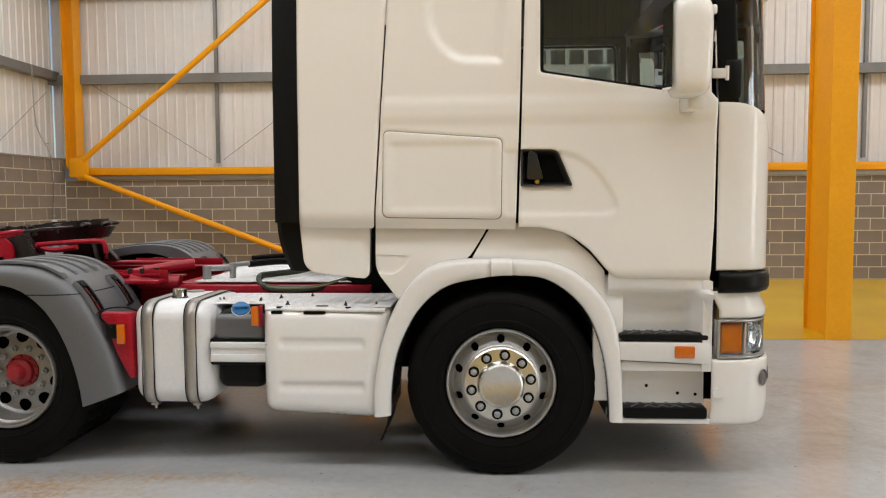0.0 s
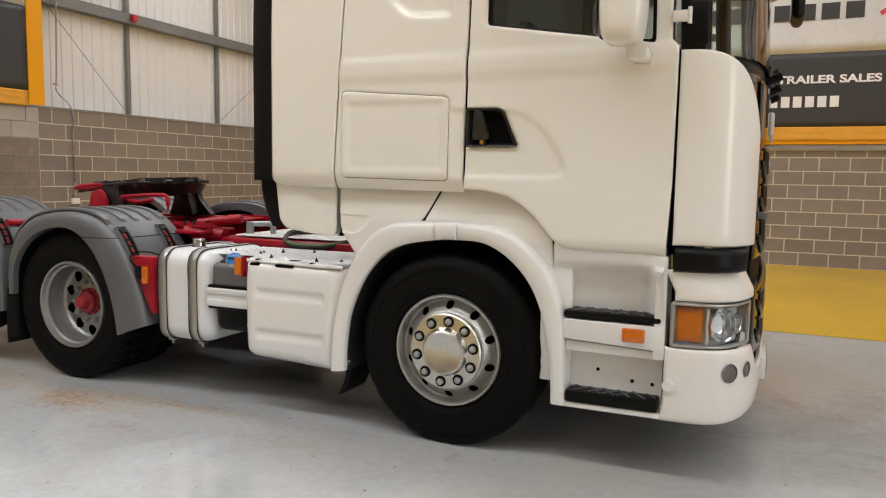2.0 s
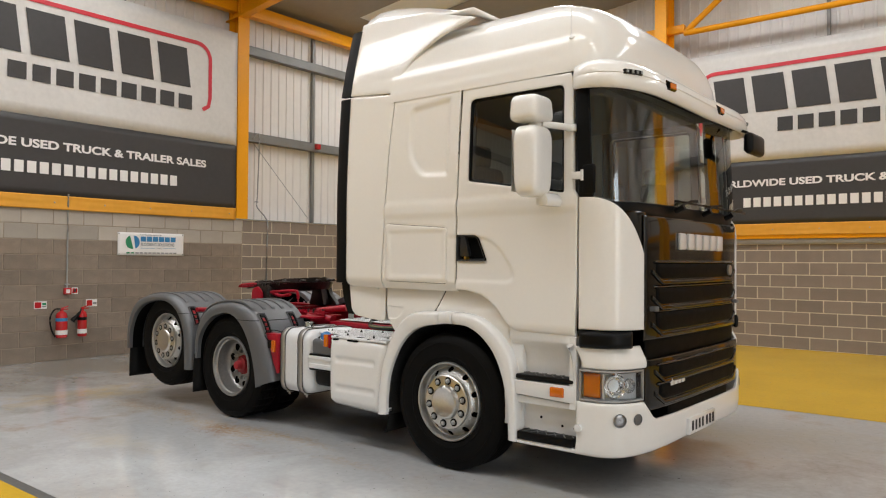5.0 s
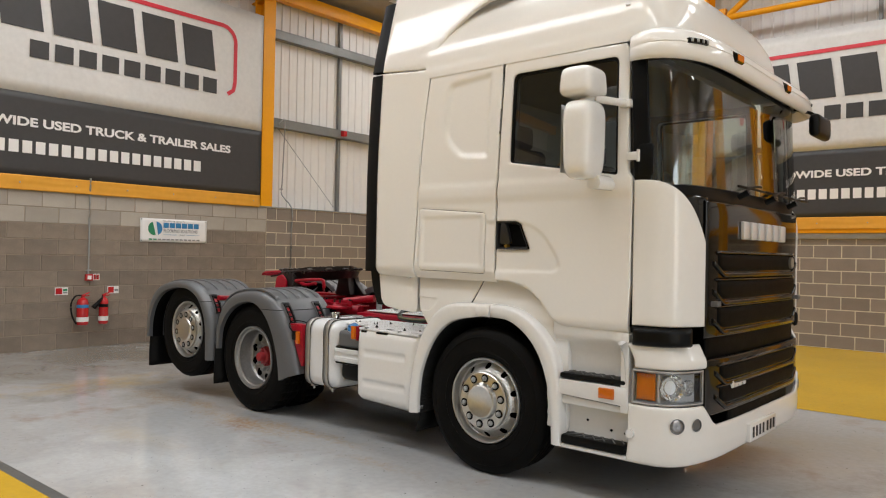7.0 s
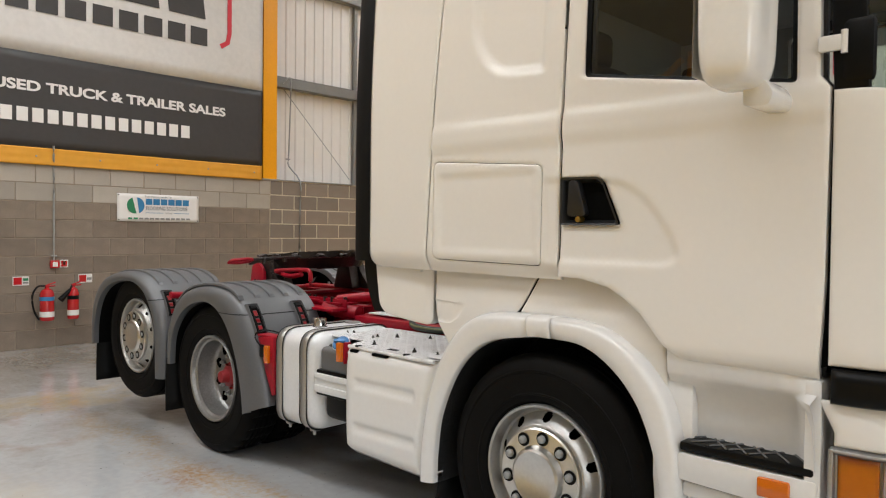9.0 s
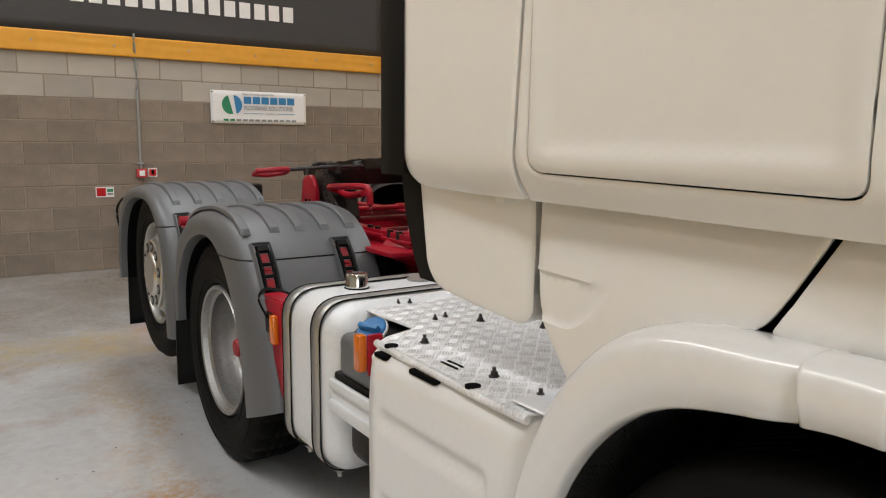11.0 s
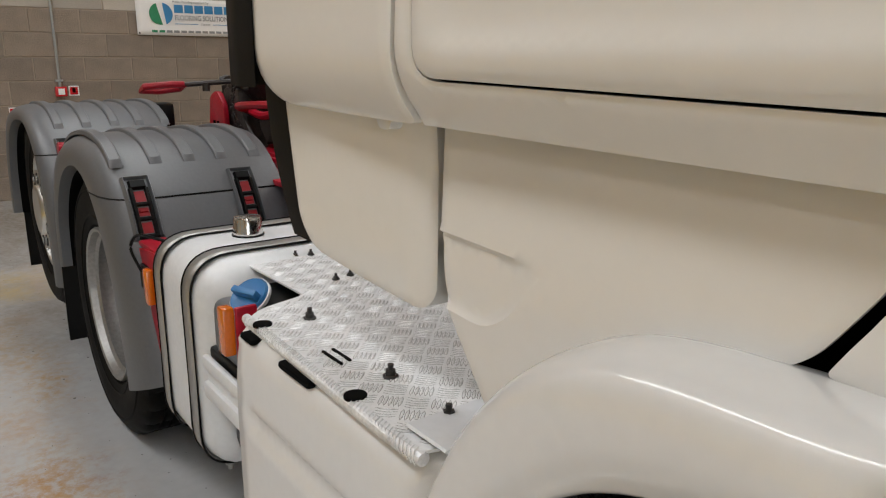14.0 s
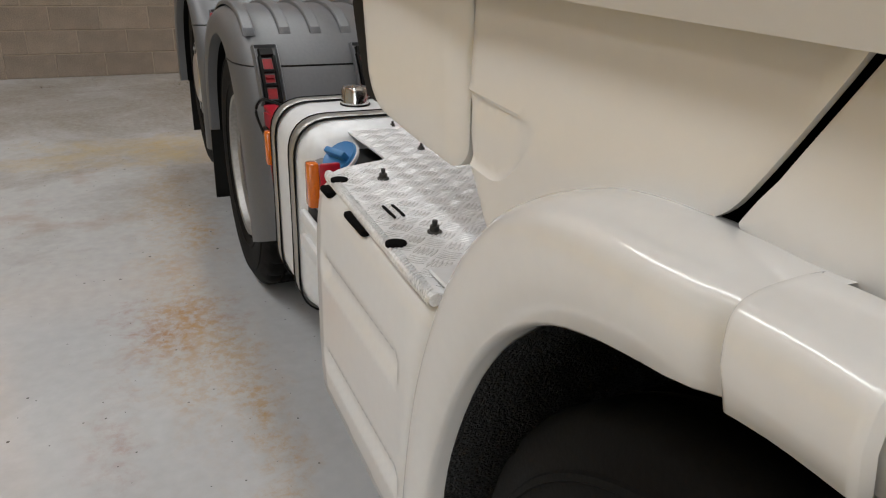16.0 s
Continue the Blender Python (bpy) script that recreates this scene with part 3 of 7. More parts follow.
# the roof, open where the roof lights are
bm, glaze = bmesh.new(), bmesh.new()


def sheet_of(bm, x0, x1, y0, y1, lift=0.0):
    bm.faces.new([bm.verts.new((x, y, roof_z(x) + lift)) for x, y in ((x0, y0), (x1, y0), (x1, y1), (x0, y1))])


for (ea, eb), (xa, xb) in zip(((X0, HALL["ridge"]), (HALL["ridge"], X1)), SLOPES):
    y = Y0
    for ry in sorted(ROOF_LIGHTS):
        sheet_of(bm, ea, eb, y, ry - 0.55)
        sheet_of(bm, ea, xa, ry - 0.55, ry + 0.55)
        sheet_of(bm, xb, eb, ry - 0.55, ry + 0.55)
        for k in range(5):
            sheet_of(glaze, xa + (xb - xa) * k / 5 - 0.03, xa + (xb - xa) * (k + 1) / 5 + 0.03, ry - 0.6, ry + 0.6, 0.02 + 0.004 * (k % 2))
        y = ry + 0.55
    sheet_of(bm, ea, eb, y, Y1)
tagged(finish("roof_light", glaze, material("roof_light_sheet", (0.85, 0.86, 0.86), 0.5, vary=0.03, bump=0)), "pale translucent roof light sheets", "window", kind="structure")
tagged(finish("ceiling", bm, material("roof_lining", (0.30, 0.285, 0.26), 0.6, vary=0.06, scale=(0.5, 6), bump=0)), "dull grey roof lining of a steel shed", "ceiling", kind="structure")


def i_beam(bm, depth, width, length, flange=0.02, web=0.014, rear=1.0):
    """An I-section standing on the origin: depth along y, width along x."""
    box(bm, -width / 2, width / 2, -depth / 2, -depth / 2 + flange, 0, length, 0.002, 1)
    box(bm, -width / 2 * rear, width / 2 * rear, depth / 2 - flange, depth / 2, 0, length, 0.002, 1)
    box(bm, -web / 2, web / 2, -depth / 2 + flange, depth / 2 - flange, 0, length)
    return bm


def column(name, x, y, z0, z1, depth, width, rz, label, base=True, rear=1.0):
    bm = i_beam(bmesh.new(), depth, width, z1 - z0, rear=rear)
    if base:
        box(bm, -width * 0.58, width * 0.58, -depth * 0.53, depth * 0.53, 0, 0.02, 0.003, 1)
    bm.transform(pose(x, y, z0, 0, 0, rz))
    return tagged(finish(name, bm, YELLOW_S), label, "column", "steel columns", "structure")


column("column_free", 3.79, 8.81, 0, 8.15, 0.78, 0.27, 0, "orange-painted steel column standing at the yellow floor", False, 0.35)
column("column_west", -8.55, 8.555, 2.39, 6.9, 0.30, 0.26, 90, "orange-painted steel column rising from the block wall", False)
column("column_corner", -8.25, 14.80, 2.2, 6.9, 0.24, 0.28, 90, "orange-painted steel corner column", False)
column("column_north", 4.22, 14.40, 0, 8.0, 0.42, 0.30, 0, "orange-painted steel column against the block wall")
column("column_west", -8.55, 2.2, 2.39, 6.9, 0.30, 0.26, 90, "orange-painted steel column rising from the block wall", False)
for cy in (8.5, 2.2, -4.0):
    column("column_east", 14.7, cy, 0, 6.9, 0.45, 0.25, 90, "orange-painted steel column")
for cx in (-5.75, 0.5, 6.8, 12.0):
    column("column_south", cx, -9.6, 0, 7.6, 0.45, 0.25, 0, "orange-painted steel column")

# rafters and eaves beams
for ry in (8.5, 2.2, -4.0):
    bm = bmesh.new()
    for a, b in ((X0, HALL["ridge"]), (HALL["ridge"], X1)):
        for off, hw in ((-0.08, 0.09), (-0.48, 0.09), (-0.28, 0.012)):
            h = 0.19 if hw < 0.05 else 0.012
            vs = [bm.verts.new((x, ry + sy * hw, roof_z(x) + off + sz * h)) for x in (a, b) for sy, sz in ((-1, -1), (1, -1), (1, 1), (-1, 1))]
            for q in ((0, 1, 2, 3), (4, 7, 6, 5), (0, 4, 5, 1), (1, 5, 6, 2), (2, 6, 7, 3), (3, 7, 4, 0)):
                bm.faces.new([vs[k] for k in q])
    tagged(finish("rafter", bm, YELLOW_S), "orange-painted steel rafter under the roof", "beam", "rafters", "structure")
tagged(finish("eaves_beam", box(bmesh.new(), -8.68, -8.50, Y0, Y1, 6.42, 6.66, 0.01), YELLOW_S), "orange-painted eaves beam", "beam", kind="structure")


def rail(name, a, b, h, w, mat, label, lip=True):
    """A cold-rolled rail with turned lips, from a to b."""
    bm = bmesh.new()
    a, b = Vector(a), Vector(b)
    L = (b - a).length
    box(bm, 0, L, -w, w * 0.0 - w + 0.006, -h / 2, h / 2)
    box(bm, 0, L, -w + 0.006, 0, h / 2 - 0.008, h / 2)
    box(bm, 0, L, -w + 0.006, 0, -h / 2, -h / 2 + 0.008)
    d = (b - a).normalized()
    m = Matrix.Translation(a) @ Matrix(((d.x, -d.y, 0, 0), (d.y, d.x, 0, 0), (0, 0, 1, 0), (0, 0, 0, 1)))
    bm.transform(m)
    return tagged(finish(name, bm, mat), label, "rail", "sheeting rails", "structure")


for z in (4.05, 5.78):
    rail("sheeting_rail", (X0 + 0.04, Y1 - 0.1, z), (X0 + 0.04, Y0, z), 0.18, -0.15, RAIL_G, "galvanised steel sheeting rail on the cladding")
    rail("sheeting_rail", (X0, Y1 - 0.04, z - 0.07), (X1, Y1 - 0.04, z - 0.07), 0.18, 0.15, RAIL_G, "galvanised steel sheeting rail on the cladding")
for y in (10.6, 12.9, 6.3, 4.4):
    tagged(finish("sheeting_post", box(bmesh.new(), X0 + 0.03, X0 + 0.10, y - 0.03, y + 0.03, 2.39, 6.5), RAIL_G), "slim galvanised post between sheeting rails", "post", "sheeting posts", "structure")
for x in (-5.38, -2.4, 0.6, 7.2, 10.2):
    tagged(finish("sheeting_post", box(bmesh.new(), x - 0.03, x + 0.03, Y1 - 0.10, Y1 - 0.03, 2.3, roof_z(x) - 0.1), RAIL_G), "slim galvanised post between sheeting rails", "post", "sheeting posts", "structure")


def wire(a, b):
    tagged(finish("tie_wire", rod(bmesh.new(), a, b, 0.008, 6), GALV), "thin steel tie wire across the cladding", "wire", "tie wires", "structure")


wire((-7.95, Y1 - 0.12, 3.9), (-5.5, Y1 - 0.12, 2.36))
wire((-5.25, Y1 - 0.12, 2.36), (-2.9, Y1 - 0.12, 4.05))
wire((2.4, Y1 - 0.12, 4.05), (5.7, Y1 - 0.12, 2.36))
wire((X0 + 0.12, 8.85, 4.1), (X0 + 0.12, 10.45, 2.5))
wire((X0 + 0.12, 14.6, 3.7), (X0 + 0.12, 12.95, 2.5))

# edge rail, flashing and wind bracing on the back wall
for a, b in ((-8.1, 4.05), (4.4, X1)):
    tagged(finish("edge_rail", box(bmesh.new(), a, b, BACK - 0.10, BACK + 0.02, 2.055, 2.20, 0.008), YELLOW_S), "orange-painted steel rail over the blockwork", "rail", kind="structure")
    tagged(finish("flashing", box(bmesh.new(), a, b, BACK - 0.04, BACK + 0.3, 1.955, 2.055, 0.005), GALV), "grey steel flashing on top of the blockwork", "trim", kind="structure")
tagged(finish("wall_capping", box(bmesh.new(), X0, LEFT + 0.015, Y0, Y1, 2.372, 2.392, 0.004), GALV), "thin grey capping on the block wall", "trim", kind="structure")
for a, b in (((-7.93, BACK - 0.16, 2.35), (-2.9, BACK - 0.16, 6.43)), ((-7.9, BACK - 0.16, 2.02), (-2.9, BACK - 0.16, 0.18))):
    tagged(finish("wind_brace", rod(bmesh.new(), a, b, 0.057, 16), YELLOW_S), "orange-painted tubular wind brace on the back wall", "brace", "wind braces", "structure")
bm = box(bmesh.new(), -8.2, -7.9, BACK - 0.2, BACK - 0.06, 2.02, 2.38, 0.01)
box(bm, -8.05, -7.82, BACK - 0.17, BACK - 0.14, 1.95, 2.44, 0.004)
tagged(finish("brace_gusset", bm, YELLOW_S), "orange steel gusset joining braces and rail", "bracket", kind="structure")
column("column_north", -2.32, 14.40, 0, 7.4, 0.42, 0.24, 0, "orange-painted steel column against the block wall")
tagged(finish("head_beam", box(bmesh.new(), -3.7, -1.95, BACK - 0.2, BACK - 0.08, 6.26, 6.42, 0.006), YELLOW_S), "orange-painted steel beam under the roof", "beam", kind="structure")
for a, b in (((-1.95, BACK - 0.16, 6.24), (4.1, BACK - 0.16, 6.24)), ((-1.9, BACK - 0.16, 6.28), (-0.4, BACK - 0.16, 7.45))):
    tagged(finish("wind_brace", rod(bmesh.new(), a, b, 0.06, 12), YELLOW_S), "orange-painted tubular wind brace under the roof", "brace", "wind braces", "structure")
tagged(finish("wind_brace", rod(bmesh.new(), (-8.6, Y0 + 0.5, 4.85), (-6.05, Y0 + 0.5, 6.95), 0.08, 12), YELLOW_S), "orange-painted tubular wind brace", "brace", "wind braces", "structure")

# ------------------------------------------------------------------ banners


def banner(name, m, label):
    """A sign 6.17 m by 3.45 m in the x-z plane, facing -y, its lower left corner at the origin."""
    W, H, S = 6.05, 3.37, 1.20
    th = empty(name, (0, 0, 0), label, "banner", "company banners")
    th.matrix_world = m

    def sheet(nm, z0, z1, mat, lab):
        bm = bmesh.new()
        grid(bm, 60, 12, lambda i, j: Vector((W * i / 60, -0.02 - 0.006 * noise.noise(Vector((i * 0.25, j * 0.3, z0))) , z0 + (z1 - z0) * j / 12)))
        o = part(nm, bm, mat, th, lab)
        s = o.modifiers.new("thick", "SOLIDIFY")
        s.thickness = 0.004
        return o
    sheet("silver_sheet", S, H, SILVER_B, "brushed silver vinyl sheet")
    sheet("charcoal_sheet", 0, S, DARK_B, "charcoal vinyl sheet")
    sheet("orange_strip", -0.22, 0, ORANGE_B, "orange vinyl strip with eyelets")
    # name drawn as plain slabs, one for each letter
    def slabs(nm, x0, x1, z0, z1, count, mat, lean=0.0, gap=0.22):
        step = (x1 - x0) / count
        for k in range(count):
            bm = bmesh.new()
            a, b = x0 + step * (k + gap / 2), x0 + step * (k + 1 - gap / 2)
            prism(bm, [(a, z0), (b, z0), (b + lean, z1), (a + lean, z1)], -0.0325, -0.029)
            part(nm, bm, mat, th)
    slabs("name_slab", 0.82, 5.12, 2.13, 2.83, 6, DARK_B, -0.09, 0.20)
    slabs("lower_name_slab", 1.95, 5.12, 1.73, 1.99, 9, DARK_B, 0, 0.24)
    slabs("address_slab", 1.35, 4.82, 0.32, 0.50, 19, WHITE_INK, 0, 0.28)
    # red frame open at the foot
    r = 0.28
    mid = [(0.55, 1.78), (0.55, 2.98 - r)] + [(0.55 + r - r * math.cos(a), 2.98 - r + r * math.sin(a)) for a in np.linspace(0, math.pi / 2, 7)]
    mid += [(5.45 - r + r * math.sin(a), 2.98 - r + r * math.cos(a)) for a in np.linspace(0, math.pi / 2, 7)] + [(5.45, 2.0), (5.42, 1.85), (5.30, 1.77)]
    bm = bmesh.new()
    rows = []
    for i, p in enumerate(mid):
        a, b = Vector(mid[max(i - 1, 0)]), Vector(mid[min(i + 1, len(mid) - 1)])
        t = (b - a).normalized()
        nrm = Vector((-t.y, t.x)) * 0.036
        rows.append([bm.verts.new((p[0] + s * nrm.x, y, p[1] + s * nrm.y)) for s, y in ((-1, -0.029), (-1, -0.033), (1, -0.033), (1, -0.029))])
    for a, b in zip(rows, rows[1:]):
        for k in range(3):
            bm.faces.new((a[k], a[k + 1], b[k + 1], b[k]))
    part("red_frame", bm, RED_INK, th)
    text_mesh("slogan", "WORLDWIDE USED TRUCK & TRAILER SALES", 0.175, pose(3.03, -0.0325, 0.715, 90), WHITE_INK, th, bold=0.006, width=4.72, align="CENTER", label="white slogan lettering")
    for k in range(8):
        bm = bmesh.new()
        rod(bm, (0.3 + k * 0.8, -0.028, -0.11), (0.3 + k * 0.8, -0.036, -0.11), 0.012, 8)
        part("eyelet", bm, GALV, th)
    return th


banner("banner", pose(-2.18, BACK - 0.10, 2.34), "silver and charcoal company banner on the back wall")
banner("banner", pose(LEFT + 0.02, 8.38 - 6.05, 2.585, 0, 0, 90), "silver and charcoal company banner above the block wall")

# ------------------------------------------------------------------ the tractor unit
CY = 5.49
truck = empty("tractor_unit", (0, CY, 0), "white six-wheel tractor unit with red chassis and black grille", "truck")
HW, XF, LC, NP = 1.225, 1.61, 0.40, 4.0
_plan = []
for k in range(401):
    yr = HW * (1 - (k / 400) ** 2.2) if k else HW
    q = yr / HW
    _plan.append(Vector((-LC + LC * max(0.0, 1 - q ** NP) ** (1 / NP), -yr)))
_arc = [0.0]
for a, b in zip(_plan, _plan[1:]):
    _arc.append(_arc[-1] + (b - a).length)
HALF = _arc[-1]                     # arc from the end of the flat side to the middle of the front


def front(s, xf=XF, off=0.0, squeeze=1.0):
    """The cab's plan line: s metres along it from where the near side begins to turn; negative along the side, past HALF on the far half."""
    flip = 1
    if s > HALF:
        s, flip = 2 * HALF - s, -1
    if s <= 0:
        p, n = Vector((-LC + s, -HW)), Vector((0, -1))
    else:
        k = min(int(np.searchsorted(_arc, s)), 400)
        t = (s - _arc[k - 1]) / max(1e-9, _arc[k] - _arc[k - 1])
        p = _plan[k - 1].lerp(_plan[k], t)
        a, b = _plan[max(k - 3, 0)], _plan[min(k + 2, 400)]
        d = (b - a).normalized() if k < 399 else Vector((0, 1))
        n = Vector((d.y, -d.x))
    p = p + n * off
    return Vector((xf + p.x, flip * p.y * squeeze))


def s_at(y):
    """Arc length at which the plan line is y off the middle."""
    for k, p in enumerate(_plan):
        if -p.y <= y:
            return _arc[k]
    return HALF


def wrap(name, s0, s1, z0, z1, off, mat, parent, label="", xf=lambda z: XF, nu=24, nv=8, edge=0.012, thick=0.02, drop=0.010, top=None, foot=None):
    """A curved panel on the plan line with rolled edges."""
    bm = bmesh.new()

    def spread(n, L):
        inner = [0.0, edge * 0.3 / L, edge / L]
        return inner + list(np.linspace(edge / L, 1 - edge / L, n + 1)[1:-1]) + [1 - v for v in inner[::-1]]
    us, vs = spread(nu, s1 - s0), spread(nv, z1 - z0)

    def at(i, j):
        u, v = us[i], vs[j]
        s = s0 + (s1 - s0) * u
        zb = z0 if foot is None else foot(s)
        zt = z1 if top is None else top(s)
        z = zb + (zt - zb) * v
        e = min(i, j, len(us) - 1 - i, len(vs) - 1 - j)
        p = front(s, xf(z), off - (drop if e == 0 else drop * 0.3 if e == 1 else 0))
        return Vector((p.x, p.y, z))
    grid(bm, len(us) - 1, len(vs) - 1, at)
    o = part(name, bm, mat, parent, label, angle=60)
    m = o.modifiers.new("thick", "SOLIDIFY")
    m.thickness, m.offset = thick, -1
    return o


def bump1(v, a, b, w):
    """1 between a and b, falling smoothly to 0 over w outside."""
    d = max(a - v, v - b, 0) / w
    return 0 if d >= 1 else (1 - d * d) ** 2


def side_depth(x, z):
    """How far the near cab side stands off the centre line."""
    y = HW - 0.05 * max(0, z - 2.1) ** 1.5
    y += 0.011 * bump1(z, 1.975, 2.01, 0.07)
    y -= 0.05 * max(0.0, min(1.0, (1.47 - z) / 0.10)) ** 2 if x < 0.19 else 0.02 * max(0.0, min(1.0, (1.16 - z) / 0.07)) ** 2
    # pressed window-shaped panel of the sleeper
    d = edge_distance(BLISTER, x, z)
    if inside(BLISTER, x, z):
        e = min(1, d / 0.05)
        y -= 0.021 * e * e * (3 - 2 * e)
    # pressing round the handle and the rib below it
    if inside(PRESS, x, z):
        e = min(1, edge_distance(PRESS, x, z) / 0.026)
        y -= 0.011 * e * e * (3 - 2 * e)
    return y


def skirt_depth(x, z):
    """The skirt leans out towards the arch and lies deeper than the cab side."""
    k = max(0.0, min(1.0, (x - 0.12) / 0.40))
    return HW - 0.090 + 0.032 * k * k * (3 - 2 * k) + 0.03 * max(0.0, min(0.18, 1.37 - z))


PRESS = rounded([(0.10, 1.428), (0.67, 1.428), (0.728, 1.462), (0.71, 1.54), (0.60, 1.70), (0.47, 1.775), (0.10, 1.79)], [0.01, 0.05, 0.04, 0.08, 0.1, 0.06, 0.01])
BLISTER = rounded([(-0.315, 2.47), (-0.26, 2.34), (-0.15, 2.240), (0.122, 2.226), (0.134, 2.855), (-0.29, 2.82)], [0.1, 0.1, 0.1, 0.03, 0.04, 0.07])
cab = truck
side_rear = [(-0.580, 1.366), (0.178, 1.358), (0.185, 1.6), (0.203, 2.2), (0.212, 2.90), (-0.46, 2.95), (-0.50, 2.56)]
LOCKER = rounded([(-0.538, 1.424), (0.103, 1.413), (0.108, 1.845), (-0.530, 1.892)], 0.035)
door_line = [(0.192, 1.375), (0.30, 1.373), (0.43, 1.345), (0.50, 1.305), (0.57, 1.25), (0.66, 1.145), (0.71, 1.105), (0.76, 1.095), (1.20, 1.09), (1.215, 1.4), (1.222, 2.03), (1.19, 2.07), (1.175, 2.83), (1.15, 2.875), (0.232, 2.90), (0.222, 2.45), (0.205, 1.8)]
WINDOW = rounded([(0.305, 2.185), (1.12, 2.055), (1.105, 2.80), (0.305, 2.80)], [0.02, 0.02, 0.05, 0.05])
HANDLE = rounded([(0.205, 1.59), (0.475, 1.59), (0.40, 1.765), (0.375, 1.78), (0.205, 1.782)], [0.005, 0.015, 0.02, 0.02, 0.005])

for sg in (-1, 1):
    body = part("sleeper_side", panel(bmesh.new(), side_rear, side_depth, [LOCKER], sign=sg, step=0.017 if sg < 0 else 0.05, edge=0.006, drop=0.0035, rim=0.014), WHITE, cab, "white painted sleeper side")
    part("locker_door", panel(bmesh.new(), [((x + 0.215) * 0.990 - 0.215, (z - 1.645) * 0.986 + 1.645) for x, z in LOCKER], lambda x, z: side_depth(x, z) + 0.001 - 0.009 * bump1(z, 1.485, 1.80, 0.035) * bump1(x, -0.47, 0.045, 0.04), sign=sg, step=0.015 if sg < 0 else 0.04, edge=0.006, drop=0.003), WHITE, cab)
    door = part("door", panel(bmesh.new(), door_line, side_depth, [WINDOW, HANDLE], sign=sg, step=0.016 if sg < 0 else 0.05, edge=0.007), WHITE, cab, "white cab door")
    frame_pts = resample(WINDOW, 0.05)
    bm = bmesh.new()
    cx, cz = 0.71, 2.44
    rows = []
    for x, z in frame_pts:
        k = 0.955
        rows.append([bm.verts.new((cx + (x - cx) * a, sg * (HW - 0.05 * max(0, z - 2.1) ** 1.5 - b), cz + (z - cz) * a)) for a, b in ((1.0, 0.012), (1.0, 0.03), (k, 0.03), (k, 0.016))])
    for i in range(len(rows)):
        a, b = rows[i], rows[(i + 1) % len(rows)]
        for j in range(4):
            bm.faces.new((a[j], a[(j + 1) % 4], b[(j + 1) % 4], b[j]))
    part("window_seal", bm, BLACK_P, door)
    bm = bmesh.new()
    bm.faces.new([bm.verts.new((cx + (x - cx) * 0.97, sg * (HW - 0.05 * max(0, z - 2.1) ** 1.5 - 0.022), cz + (z - cz) * 0.97)) for x, z in frame_pts])
    g = part("side_window", bm, GLASS_D, door, "dark tinted side window")
    g.visible_shadow = False
    if sg < 0:
        st = part("window_sticker", prism(bmesh.new(), [(0.905, 2.118), (1.0, 2.108), (1.0, 2.19), (0.905, 2.198)], -1.196, -1.194), WHITE_INK, door, "white sticker inside the window")
        part("sticker_bar", prism(bmesh.new(), [(0.92, 2.165), (0.985, 2.158), (0.985, 2.178), (0.92, 2.185)], -1.1985, -1.1965), BLACK_P, st)
    # near-black sheet added for the shade inside the skirt gap
    part("skirt_gap_shade", box(bmesh.new(), -0.28, 0.34, min(sg * 1.04, sg * 1.07), max(sg * 1.04, sg * 1.07), 1.10, 1.43), DARK, cab)
    # handle: recessed black bowl, grip and lock
    bm = bmesh.new()
    bowl = resample(HANDLE, 0.03)
    rows = [[bm.verts.new((0.32 + (x - 0.32) * a, sg * (HW - b), 1.68 + (z - 1.68) * a)) for a, b in ((1.02, -0.003), (0.93, 0.0), (0.75, 0.045), (0.3, 0.055))] for x, z in bowl]
    for i in range(len(rows)):
        a, b = rows[i], rows[(i + 1) % len(rows)]
        for j in range(3):
            bm.faces.new((a[j], b[j], b[j + 1], a[j + 1]))
    bm.faces.new([r[-1] for r in rows])
    hd = part("door_handle", bm, HANDLE_M, door, "black recessed door handle")
    bm = prism(bmesh.new(), rounded([(0.235, 1.625), (0.325, 1.625), (0.285, 1.77), (0.245, 1.775)], 0.02), sg * (HW + 0.002), sg * (HW - 0.03), 0.006)
    part("grip", bm, HANDLE_M, hd)
    part("lock", rod(bmesh.new(), (0.29, sg * (HW + 0.006), 1.612), (0.29, sg * (HW - 0.03), 1.612), 0.012, 12), BRASS, hd, "brass-coloured lock")
    # dark sheet behind the panels: the shade in their gaps, put into its colour
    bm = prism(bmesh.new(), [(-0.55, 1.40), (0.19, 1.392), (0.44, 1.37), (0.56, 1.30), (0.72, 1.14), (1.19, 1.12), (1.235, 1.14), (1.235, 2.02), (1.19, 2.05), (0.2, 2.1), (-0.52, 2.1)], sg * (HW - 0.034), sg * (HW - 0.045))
    part("panel_gap_shade", bm, DARK, cab)
    # lower skirt behind the arch, split by a slanting gap
    rear = rounded([(-0.588, 1.415), (0.050, 1.415), (0.016, 1.348), (-0.034, 1.264), (-0.074, 1.204), (-0.125, 1.181), (-0.22, 1.170), (-0.34, 1.00), (-0.40, 0.86), (-0.45, 0.95), (-0.590, 1.135)], [0.005, 0.005, 0.03, 0.03, 0.03, 0.03, 0.05, 0.05, 0.02, 0.02, 0.05])
    crease = rounded([(-0.64, 1.118), (-0.49, 1.108), (-0.44, 1.14), (-0.385, 1.205), (-0.40, 1.214), (-0.64, 1.224)], [0.01, 0.03, 0.03, 0.015, 0.01, 0.01])
    pocket = [((x + 0.475) * 0.90 - 0.475, (z - 1.163) * 0.86 + 1.163) for x, z in crease]
